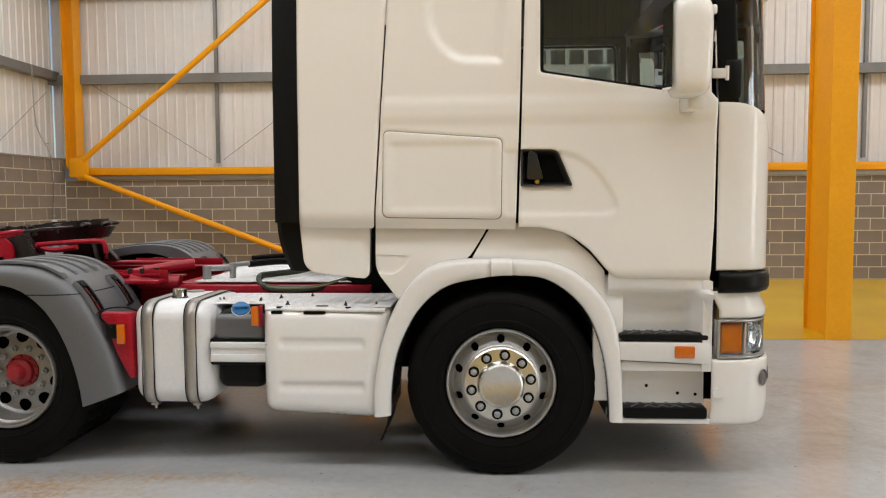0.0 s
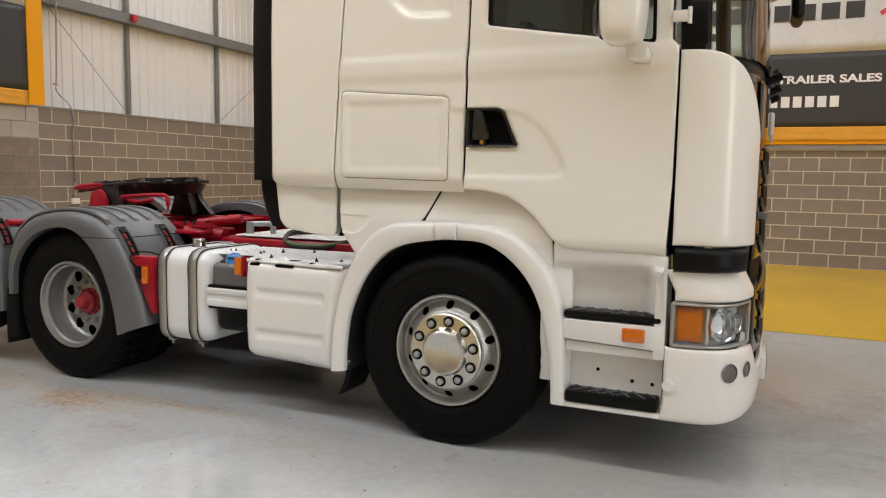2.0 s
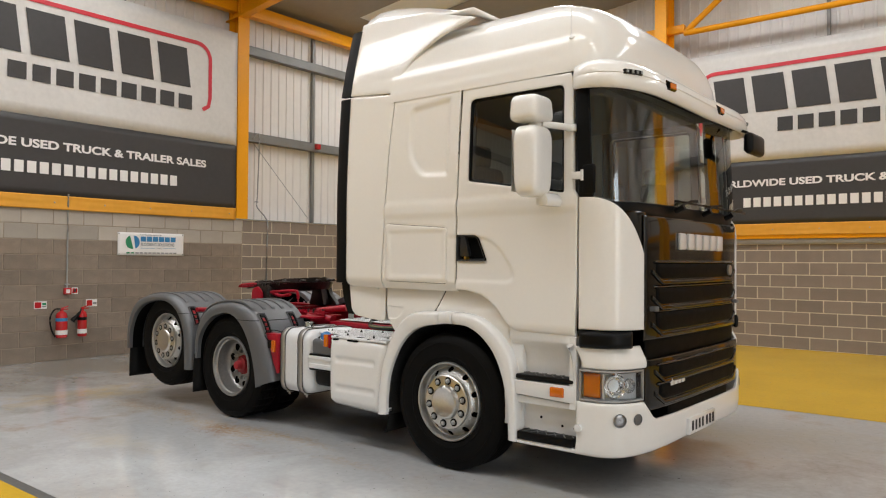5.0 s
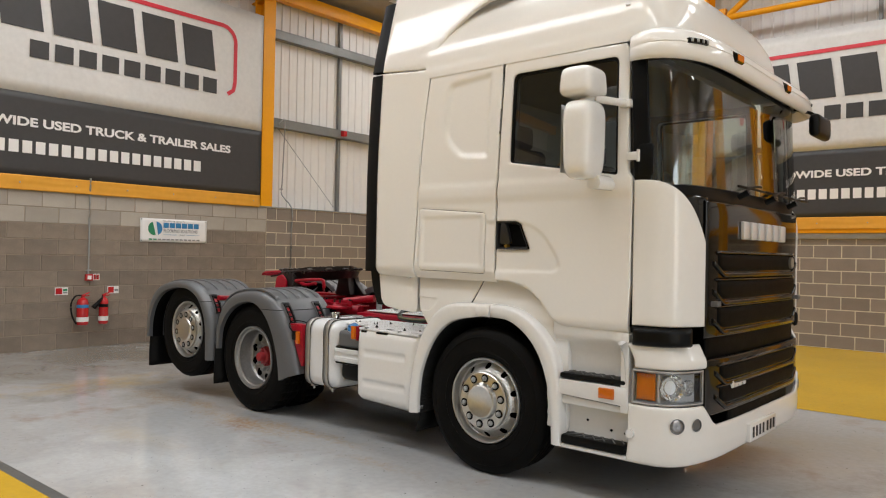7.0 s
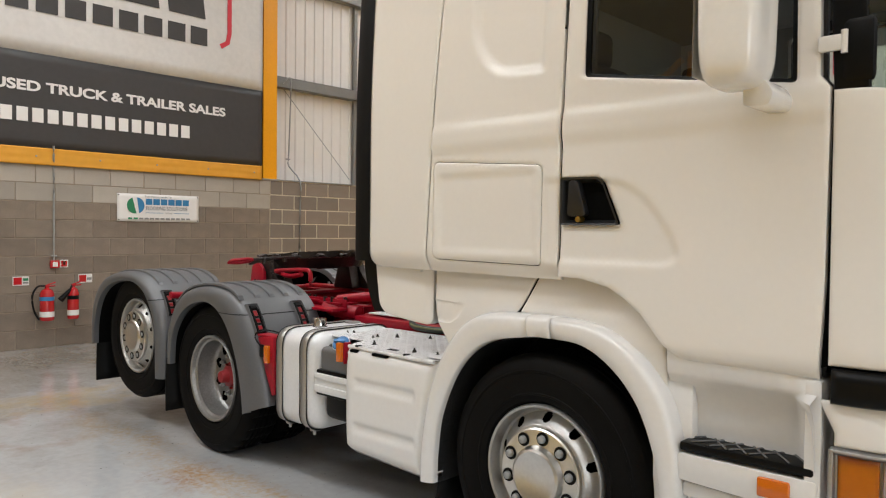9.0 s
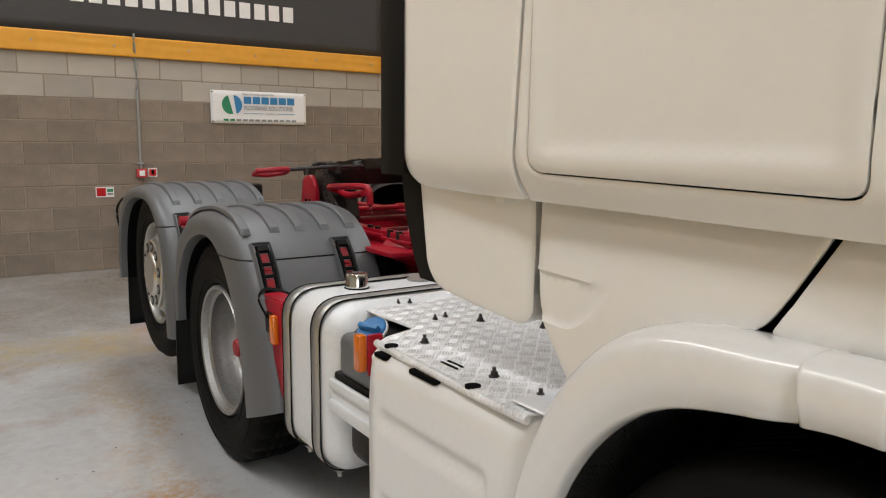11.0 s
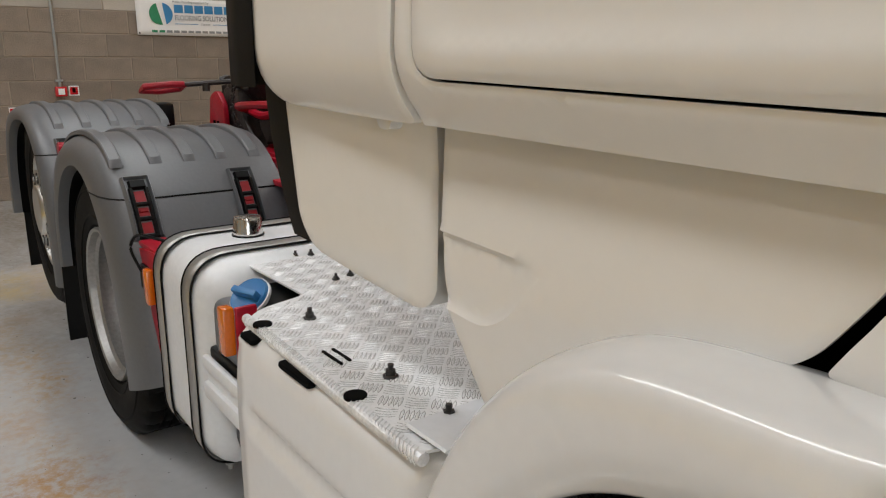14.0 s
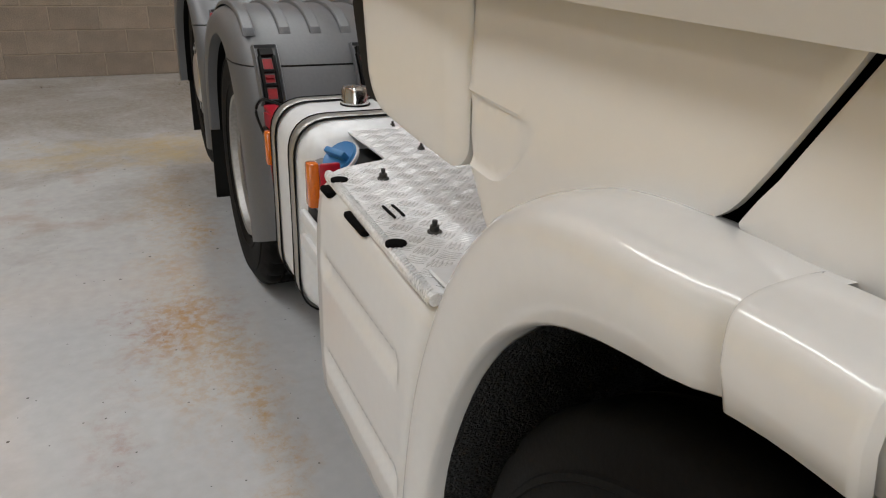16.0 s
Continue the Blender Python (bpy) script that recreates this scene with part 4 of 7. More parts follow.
    part("skirt", panel(bmesh.new(), rear, lambda x, z: skirt_depth(x, z) - (0.0058 * min(1, edge_distance(crease, x, z) / 0.008) * max(0.25, min(1.0, (-0.392 - x) / 0.05)) if inside(crease, x, z) else 0), sign=sg, step=0.016, edge=0.006, drop=0.003, rim=0.008, lines=[crease, pocket]), WHITE, cab, "white skirt panel below the sleeper")
    part("arch_ledge", box(bmesh.new(), -0.05, 0.36, min(sg * 1.095, sg * 1.190), max(sg * 1.095, sg * 1.190), 1.145, 1.184, 0.010, 3), WHITE_P, cab, "white ledge behind the arch cap")
    fore = rounded([(0.066, 1.41), (0.30, 1.40), (0.44, 1.345), (0.50, 1.295), (0.58, 1.225), (0.655, 1.135), (0.665, 0.9), (0.60, 0.95), (0.42, 1.11), (0.30, 1.158), (0.12, 1.176), (0.085, 1.190), (-0.056, 1.202), (-0.019, 1.267), (0.030, 1.348)], [0.012] * 9 + [0.02, 0.02, 0.01, 0.008, 0.02, 0.02])
    part("skirt", panel(bmesh.new(), fore, lambda x, z: skirt_depth(x, z) + 0.007 * bump1(z, 1.10, 1.226, 0.010), sign=sg, step=0.02, edge=0.006, drop=0.003, rim=0.008), WHITE, cab, "white skirt panel below the door")

# roof dome
ZL = [(2.88, 1.195, 1.42), (2.94, 1.192, 1.435), (3.00, 1.185, 1.44), (3.10, 1.165, 1.43), (3.20, 1.13, 1.40), (3.30, 1.08, 1.34), (3.40, 1.00, 1.22), (3.48, 0.88, 1.05), (3.54, 0.70, 0.80), (3.58, 0.45, 0.50), (3.60, 0.20, 0.15), (3.605, 0.03, -0.1)]
bm = bmesh.new()
ss = list(np.linspace(-1.75, 0, 14)) + list(np.linspace(0, HALF, 26))[1:]
ss = ss + [2 * HALF - s for s in ss[-2::-1]]


def dome(i, j):
    z, hw, xf = ZL[j]
    s = ss[i]
    p = front(s, 0.0, 0.0)
    back = -0.52
    x = xf + p.x * (1 if abs(s - HALF) < HALF else 1)
    far = min(s, 2 * HALF - s)
    if far < 0:                     # along the side: from the corner back to the rear wall
        x = (xf - LC) + (back - (xf - LC)) * (-far / 1.75)
    return Vector((x, p.y * hw / HW, z))


grid(bm, len(ss) - 1, len(ZL) - 1, dome)
roof = part("roof", bm, WHITE, cab, "white moulded high roof", angle=70)
bm = bmesh.new()
part("rear_wall", prism(bm, [(-HW + 0.07, 1.42), (HW - 0.07, 1.42), (1.14, 2.9), (0.9, 3.34), (0, 3.43), (-0.9, 3.34), (-1.14, 2.9)], 0, 0.04), WHITE, cab).matrix_local = pose(-0.455, 0, 0, 0, 0, 90)

# side air deflectors with black rubber rear edges
for sg in (-1, 1):
    up = rounded([(-1.0, 3.003), (-0.505, 2.963), (-0.44, 3.08), (-0.30, 3.24), (-0.10, 3.37), (0.25, 3.47), (-0.05, 3.55), (-0.25, 3.62), (-1.0, 3.66)], [0.01, 0.03, 0.05, 0.08, 0.1, 0.02, 0.08, 0.05, 0.02])
    dd = lambda x, z: HW - 0.05 * max(0, z - 2.1) ** 1.5 - 0.16 * max(0, z - 3.0) ** 1.2
    part("upper_deflector", panel(bmesh.new(), up, dd, sign=sg), WHITE, cab, "white upper side deflector")
    mid = rounded([(-1.0, 1.372), (-0.592, 1.366), (-0.587, 1.40), (-0.509, 2.56), (-0.470, 2.945), (-1.0, 2.99)], [0.05, 0.02, 0.03, 0.1, 0.01, 0.01])
    part("side_deflector", panel(bmesh.new(), mid, lambda x, z: HW - 0.05 * max(0, z - 2.1) ** 1.5 - 0.03 * max(0, (-0.75 - x)) ** 1.5 - 0.045 * max(0.0, min(1.0, (1.46 - z) / 0.09)) ** 2, sign=sg, step=0.02, edge=0.006, drop=0.0035, rim=0.014), WHITE, cab, "white side deflector behind the sleeper")
    low = rounded([(-1.005, 1.405), (-0.622, 1.40), (-0.620, 1.30), (-0.628, 1.112), (-0.648, 1.086), (-0.80, 1.102), (-0.945, 1.124), (-0.985, 1.17)], [0.005, 0.005, 0.02, 0.015, 0.015, 0.05, 0.04, 0.05])
    part("lower_deflector", panel(bmesh.new(), low, lambda x, z: HW - 0.056 - 0.075 * (x + 1.0) - 0.35 * max(0.0, x + 0.665) - 0.04 * max(0, 1.37 - z), sign=sg, step=0.014, edge=0.005, drop=0.003, rim=0.055), WHITE, cab, "white lower deflector flap")
    # dark block set behind the flap as the shade in its slit
    part("flap_gap_shade", box(bmesh.new(), -0.70, -0.50, min(sg * 0.96, sg * 1.0), max(sg * 0.96, sg * 1.0), 1.08, 1.42, 0.005), DARK, cab)
    part("flap_lug", prism(bmesh.new(), rounded([(-0.715, 1.375), (-0.665, 1.375), (-0.675, 1.352), (-0.70, 1.352)], 0.008), sg * 1.165, sg * 1.12, 0.004), WHITE_P, cab)
    bm = bmesh.new()
    for z0, z1, dx in ((1.40, 2.98, 0.0), (3.01, 3.6, 0.0)):
        n = 10
        grid(bm, n, 5, lambda i, j: Vector(((-1.0, -1.05, -1.11, -1.14, -1.13, -1.0)[j] + 0.01, sg * (HW - (0.0, -0.006, 0.0, 0.02, 0.055, 0.07)[j] - 0.05 * max(0, z0 + (z1 - z0) * i / n - 2.1) ** 1.5 - 0.16 * max(0, z0 + (z1 - z0) * i / n - 3.0) ** 1.2), z0 + (z1 - z0) * i / n)))
    part("rubber_edge", bm, FLAP, cab, "black rubber trailing edge")
    bm = bmesh.new()
    grid(bm, 8, 4, lambda i, j: Vector(((-0.98, -1.05, -1.11, -1.14, -0.98)[j] + 0.07 * (i / 8) ** 2, sg * (HW - 0.066 - 0.013 * i / 8 - (0.0, -0.002, 0.002, 0.03, 0.06)[j]), 1.405 - 0.275 * i / 8)))
    part("rubber_edge", bm, FLAP, cab, "black rubber trailing edge")
    # black strips stand in for the shade within the deflector seam
    part("seam_shade", prism(bmesh.new(), [(-0.63, 1.455), (-0.555, 1.455), (-0.525, 2.0), (-0.495, 2.45), (-0.55, 2.45), (-0.60, 2.0)], sg * (HW - 0.034), sg * (HW - 0.022)), DARK, cab)
    part("seam_shade", box(bmesh.new(), -0.62, -0.54, min(sg * 1.10, sg * 1.14), max(sg * 1.10, sg * 1.14), 1.40, 2.95), DARK, cab)
# roof air deflector
bm = bmesh.new()
grid(bm, 16, 12, lambda i, j: Vector((-1.05 + 1.25 * j / 12, -1.02 + 2.04 * i / 16, 3.60 + 0.36 * (1 - (j / 12) ** 1.6) * (1 - abs(i / 8 - 1) ** 4) - 0.03 * (j / 12))))
o = part("roof_deflector", bm, WHITE, cab, "white roof air deflector", angle=70)
sm = o.modifiers.new("thick", "SOLIDIFY")
sm.thickness = 0.03

# sun visor with marker lamps
VIS = [(-0.08, 2.925), (0.0, 2.935), (0.06, 2.928), (0.105, 2.905), (0.138, 2.868), (0.154, 2.828), (0.150, 2.822), (0.154, 2.816), (0.160, 2.78), (0.155, 2.748), (0.145, 2.732), (0.13, 2.727), (0.10, 2.74), (0.05, 2.79)]
bm = bmesh.new()
VS = list(np.linspace(0.045, 2 * HALF - 0.045, 61))


def visor_pt(i, j):
    s = VS[i]
    off, z = VIS[j]
    e = min(i, 60 - i)
    k = math.sin(min(1, e / 5) * math.pi / 2)
    p = front(s, 1.545, -0.06 + (off + 0.06) * (0.30 + 0.70 * k))
    sag = 0.055 * (1 - (abs(s - HALF) / HALF) ** 2)
    return Vector((p.x, p.y, 2.83 + (z - 2.83) * (0.80 + 0.20 * k) - sag))


grid(bm, 60, len(VIS) - 1, visor_pt)
visor = part("sun_visor", bm, WHITE, cab, "white moulded sun visor", angle=50)
for y, w, h, amber in ((-1.09, 0.135, 0.048, False), (-0.76, 0.135, 0.085, True), (0.17, 0.135, 0.085, True), (1.09, 0.135, 0.048, False)):
    sc = s_at(-y) if y < 0 else 2 * HALF - s_at(y)
    zc = (2.836 if not amber else 2.818) - 0.055 * (1 - (abs(sc - HALF) / HALF) ** 2)
    out = 0.154 if not amber else 0.162

    def lamp_pt(i, j, k=1.0, o=0.0):
        e = 0.010 if 0 < i < 6 and 0 < j < 4 else -0.02
        return Vector((*front(sc - w * k / 2 + w * k * i / 6, 1.545, out + e + o), zc + h * k * (j / 4 - 0.5)))
    bm = bmesh.new()
    grid(bm, 6, 4, lamp_pt)
    lm = part("marker_lamp", bm, BLACK_G, visor, "amber marker lamp in the visor" if amber else "row of small position lamps")
    if amber:
        bm = bmesh.new()
        grid(bm, 6, 4, lambda i, j: lamp_pt(i, j, 0.78, 0.005))
        part("lens", bm, AMBER, lm)
    else:
        for q in range(4):
            p = front(sc - 0.040 + 0.0265 * q, 1.545, out + 0.012)
            part("led", box(bmesh.new(), p.x - 0.008, p.x + 0.004, p.y - 0.008, p.y + 0.008, zc - 0.010, zc + 0.010, 0.003), GALV, lm)
bm = rod(bmesh.new(), (1.13, -1.13, 3.11), (1.14, -1.16, 3.13), 0.018, 12)
rod(bm, (1.13, -1.15, 3.13), (1.12, -1.13, 3.33), 0.004, 6)
part("aerial", bm, WHITE_P, cab)

# windscreen, pillars, header
rake = lambda z: 1.612 - 0.045 * max(0, z - 1.98)
SA = 0.125
ws = wrap("windscreen", SA, 2 * HALF - SA, 1.985, 2.80, -0.015, GLASS, cab, "tinted curved windscreen", rake, 40, 12, 0.01, 0.0, 0.0)
ws.modifiers.clear()
ws.visible_shadow = False
for a, b in ((0.018, SA), (2 * HALF - SA, 2 * HALF - 0.018)):
    wrap("pillar", a, b, 1.99, 2.80, -0.006, BLACK_P, cab, "black windscreen pillar", rake, 8, 8, 0.008, 0.05)
wrap("header_panel", 0.05, 2 * HALF - 0.05, 2.74, 2.86, -0.03, BLACK_P, cab, "", rake, 40, 2, 0.008, 0.05)
wrap("cowl", SA - 0.05, 2 * HALF - SA + 0.05, 1.90, 1.995, -0.014, BLACK_P, cab, "black wiper cowl", lambda z: XF - 0.02, 40, 4, 0.012, 0.03)
for k, y0 in enumerate((-0.45, 0.10, 0.62)):
    bm = bmesh.new()
    rod(bm, (1.59, y0, 1.955), (1.655, y0, 1.985), 0.022, 10)
    pipe(bm, [(1.635, y0, 1.995), (1.63, y0 + 0.18, 2.035), (1.615, y0 + 0.36, 2.05)], 0.009)
    box(bm, 1.585, 1.60, y0 - 0.02, y0 + 0.52, 2.02, 2.036, 0.004)
    part("wiper", bm, BLACK_P, cab)

# front: corner panels, grille, lamps, bumper
SG = s_at(0.95)
for m in (0, 1):
    f = (lambda a, b: (a, b)) if m == 0 else (lambda a, b: (2 * HALF - b, 2 * HALF - a))
    near = (lambda s: s) if m == 0 else (lambda s: 2 * HALF - s)
    a, b = f(0.012, SG)
    wrap("corner_panel", a, b, 1.14, 2.02, 0.0, WHITE, cab, "white rounded corner panel", lambda z: XF + 0.008, 26, 18, 0.012, 0.02, 0.008, top=lambda s, near=near: 2.02 - 0.38 * max(0, near(s) / SG) ** 3.0)
    a, b = f(0.03, s_at(1.06))
    wrap("air_guide", a, b, 1.02, 1.135, 0.028, BLACK_P, cab, "black corner air guide", nu=20, nv=6, edge=0.03, drop=0.03, thick=0.03)
    a, b = f(0.03, SG + 0.03)
    wrap("cheek_panel", a, b, 0.885, 1.03, 0.0, WHITE, cab, "white panel above the headlamp", lambda z: XF + 0.012 - 0.05 * max(0, (z - 0.93)) / 0.1, 24, 8, 0.014)
    a, b = f(0.03, SG)
    lamp = wrap("headlamp", a, b, 0.675, 0.875, -0.055, ALU, cab, "headlamp with amber indicator", nu=20, nv=6)
    lens = wrap("lens", a, b, 0.675, 0.875, 0.004, LENS, lamp, "clear lamp lens", nu=20, nv=6, thick=0.0)
    lens.modifiers.clear()
    lens.visible_shadow = False
    a2, b2 = f(0.05, 0.175)
    wrap("indicator", a2, b2, 0.695, 0.86, -0.012, AMBER, lamp, "amber indicator", nu=8, nv=6, edge=0.015, thick=0.012)
    a2, b2 = f(0.185, 0.205)
    wrap("divider", a2, b2, 0.685, 0.868, -0.012, BADGE, lamp, "silver divider", nu=2, nv=6, edge=0.006)
    for sc, rr in ((0.285, 0.074), (0.400, 0.046)):
        if sc > SG - 0.03:
            continue
        p = front(near(sc), XF, -0.068)
        q = front(near(sc), XF, -0.005)
        d = (q - p).normalized()
        bm = bmesh.new()
        lathe(bm, [(0.001, 0.0), (rr * 0.35, 0.004), (rr * 0.62, 0.014), (rr * 0.85, 0.030), (rr, 0.050), (rr * 1.05, 0.052), (rr * 1.1, 0.045)], 14)
        ob = part("reflector", bm, REFLECT, lamp, "faceted chrome reflector", angle=8)
        ob.matrix_local = Matrix.Translation((p.x, p.y, 0.775)) @ Vector((d.x, d.y, 0)).to_track_quat("Y", "Z").to_matrix().to_4x4()
    for e in ((0.03, SG, 0.672, 0.684), (0.03, SG, 0.866, 0.878), (0.030, 0.044, 0.672, 0.878), (SG - 0.014, SG, 0.672, 0.878)):
        a2, b2 = f(e[0], e[1])
        wrap("lamp_rim", a2, b2, e[2], e[3], 0.006, ALU_D, lamp, "", nu=20 if e[1] - e[0] > 0.1 else 2, nv=1, edge=0.004, drop=0.004)
# bumper, one moulding
foot = lambda s: 0.325 + 0.012 * math.cos(min(1, abs(s - HALF) / HALF) * math.pi)
wrap("bumper", -0.015, 2 * HALF + 0.015, 0.33, 0.668, 0.006, WHITE, cab, "white moulded front bumper", lambda z: XF + 0.02 - 0.25 * max(0, 0.42 - z) ** 1.3, 60, 12, 0.02, 0.03, 0.014, foot=foot,
     top=lambda s: 0.668 if abs(s - HALF) > HALF - SG + 0.02 else 0.668 - 0.13 * min(1, (HALF - SG + 0.02 - abs(s - HALF)) / 0.12))
for m in (0, 1):
    near = (lambda s: s) if m == 0 else (lambda s: 2 * HALF - s)
    for s, r, z in ((s_at(1.16), 0.043, 0.56), (s_at(1.04), 0.036, 0.56)):
        p, q = front(near(s), XF + 0.02, -0.012), front(near(s), XF + 0.02, 0.03)
        d = q - p
        bm = bmesh.new()
        lathe(bm, [(0.0005, 0.020), (r * 0.45, 0.0215), (r * 0.80, 0.0205), (r * 0.93, 0.0190)], 24)
        ob = part("fog_lamp", bm, FOG, cab, "round fog lamp in the bumper")
        ring = lathe(bmesh.new(), [(r * 0.92, 0.019), (r * 0.94, 0.0235), (r * 1.02, 0.024), (r * 1.06, 0.0215)], 24)
        part("lamp_ring", ring, GREY_P, ob)
        ob.matrix_local = Matrix.Translation((p.x, p.y, z)) @ Vector((d.x, d.y, 0)).to_track_quat("Y", "Z").to_matrix().to_4x4()
    p, q = front(near(0.03), XF, 0.0), front(near(0.03), XF, 0.03)
    bm = rod(bmesh.new(), (0, 0, 0), (0, 0.012 + 0.012, 0), 0.026, 18)
    ob = part("tow_cover", bm, WHITE_P, cab)
    ob.matrix_local = Matrix.Translation((p.x, p.y, 0.49)) @ Vector((q.x - p.x, q.y - p.y, 0)).to_track_quat("Y", "Z").to_matrix().to_4x4()
# grille
SI = s_at(0.80)
up = wrap("upper_grille", SG + 0.006, 2 * HALF - SG - 0.006, 1.065, 1.905, 0.0, BLACK_G, cab, "glossy black upper grille panel", nu=40, nv=12)
wrap("grille_shoulder", 0.10, SG + 0.05, 1.45, 1.93, -0.014, BLACK_G, cab, "glossy black shoulder of the grille", nu=16, nv=8)
wrap("grille_shoulder", 2 * HALF - SG - 0.05, 2 * HALF - 0.10, 1.45, 1.93, -0.014, BLACK_G, cab, "glossy black shoulder of the grille", nu=16, nv=8)


def slot(parent, z0, z1, off, inset=SI):
    """A matt black opening with chamfered lower corners, and the glossy lip under it."""
    cham = lambda s: 0.040 * max(0.0, 1 - min(s - inset, 2 * HALF - inset - s) / 0.07)
    wrap("grille_slot", inset, 2 * HALF - inset, z0, z1, off + 0.006, GRILLE_M, parent, "matt black grille opening", nu=40, nv=3, edge=0.006, drop=0.012, foot=lambda s: z0 + cham(s))
    wrap("grille_bar", inset - 0.06, 2 * HALF - inset + 0.06, z0 - 0.045, z0 - 0.004, off + 0.014, BLACK_G, parent, "glossy grille bar", nu=40, nv=3, edge=0.010, drop=0.014, foot=lambda s: z0 - 0.040 + cham(s), top=lambda s: z0 - 0.006 + cham(s))
    wrap("grille_bar", inset - 0.03, 2 * HALF - inset + 0.03, z1 + 0.004, z1 + 0.016, off + 0.012, BLACK_G, parent, "glossy grille bar", nu=40, nv=2, edge=0.004, drop=0.008)


for z0, z1 in ((1.475, 1.580), (1.300, 1.412), (1.12, 1.245)):
    slot(up, z0, z1, 0.0)
wrap("grille_mesh", SG + 0.05, 2 * HALF - SG - 0.05, 0.93, 1.07, -0.02, GRILLE_M, cab, "matt black grille mesh", nu=40, nv=3)
lo = wrap("lower_grille", SG + 0.01, 2 * HALF - SG - 0.01, 0.595, 0.94, 0.012, BLACK_G, cab, "glossy black lower grille", nu=40, nv=6)
for z0, z1 in ((0.80, 0.885), (0.655, 0.755)):
    slot(lo, z0, z1, 0.012, SI + 0.02)
wrap("bumper_intake", s_at(0.62), 2 * HALF - s_at(0.62), 0.49, 0.61, 0.0, GRILLE_M, cab, "black intake mesh in the bumper", nu=30, nv=3)
# maker's name and model plate as plain bars
for k in range(6):
    y0 = -0.46 + k * 0.157
    p = front(s_at(abs(y0 + 0.07)) if y0 + 0.07 < 0 else 2 * HALF - s_at(abs(y0 + 0.07)), XF, 0.01)
    part("name_bar", box(bmesh.new(), p.x - 0.02, p.x + 0.012, y0 + 0.01, y0 + 0.125, 1.68, 1.80, 0.012), BADGE, cab, "bright metal bar of the maker's name")
for k in range(4):
    part("model_bar", box(bmesh.new(), XF - 0.04, XF + 0.02, -0.62 + k * 0.066, -0.568 + k * 0.066, 0.735, 0.785, 0.004), BADGE, cab, "bright metal bar of the model plate")
plate = part("number_plate", box(bmesh.new(), XF + 0.012, XF + 0.05, -0.36, 0.18, 0.35, 0.468, 0.006), WHITE_P, cab, "pale number plate with dark bars")
for k in range(7):
    part("plate_bar", box(bmesh.new(), XF + 0.049, XF + 0.053, -0.315 + k * 0.067 + (0.02 if k > 3 else 0), -0.285 + k * 0.067 + (0.02 if k > 3 else 0), 0.375, 0.445), BLACK_P, plate)

# lamp washers and the small round badge on the grille
for y, z in ((-0.85, 1.275), (0.83, 1.265)):
    p = front(s_at(abs(y)) if y < 0 else 2 * HALF - s_at(y), XF, 0.01)
    part("lamp_washer", box(bmesh.new(), p.x - 0.03, p.x + 0.03, p.y - 0.03, p.y + 0.03, z - 0.016, z + 0.016, 0.006), GREY_P, cab, "grey lamp washer nozzle")
p = front(2 * HALF - s_at(0.64), XF, 0.012)
part("grille_badge", rod(bmesh.new(), (p.x - 0.01, p.y, 1.53), (p.x + 0.012, p.y, 1.53), 0.042, 20), ALU_D, cab, "small round metal badge")

# wheel arches
ARC_O = [(-0.60, 0.335), (-0.590, 0.55), (-0.525, 0.835), (-0.40, 1.065), (-0.235, 1.184), (0.03, 1.204), (0.16, 1.204), (0.385, 1.182), (0.545, 1.10), (0.675, 0.955), (0.730, 0.78), (0.750, 0.54), (0.757, 0.325)]
ARC_I = [(-0.50, 0.345), (-0.495, 0.50), (-0.46, 0.70), (-0.35, 0.92), (-0.19, 1.055), (0.04, 1.105), (0.16, 1.112), (0.32, 1.10), (0.46, 1.02), (0.57, 0.89), (0.64, 0.71), (0.672, 0.52), (0.682, 0.325)]
ro, ri = smooth_path([(*p, 0) for p in ARC_O], 5), smooth_path([(*p, 0) for p in ARC_I], 5)
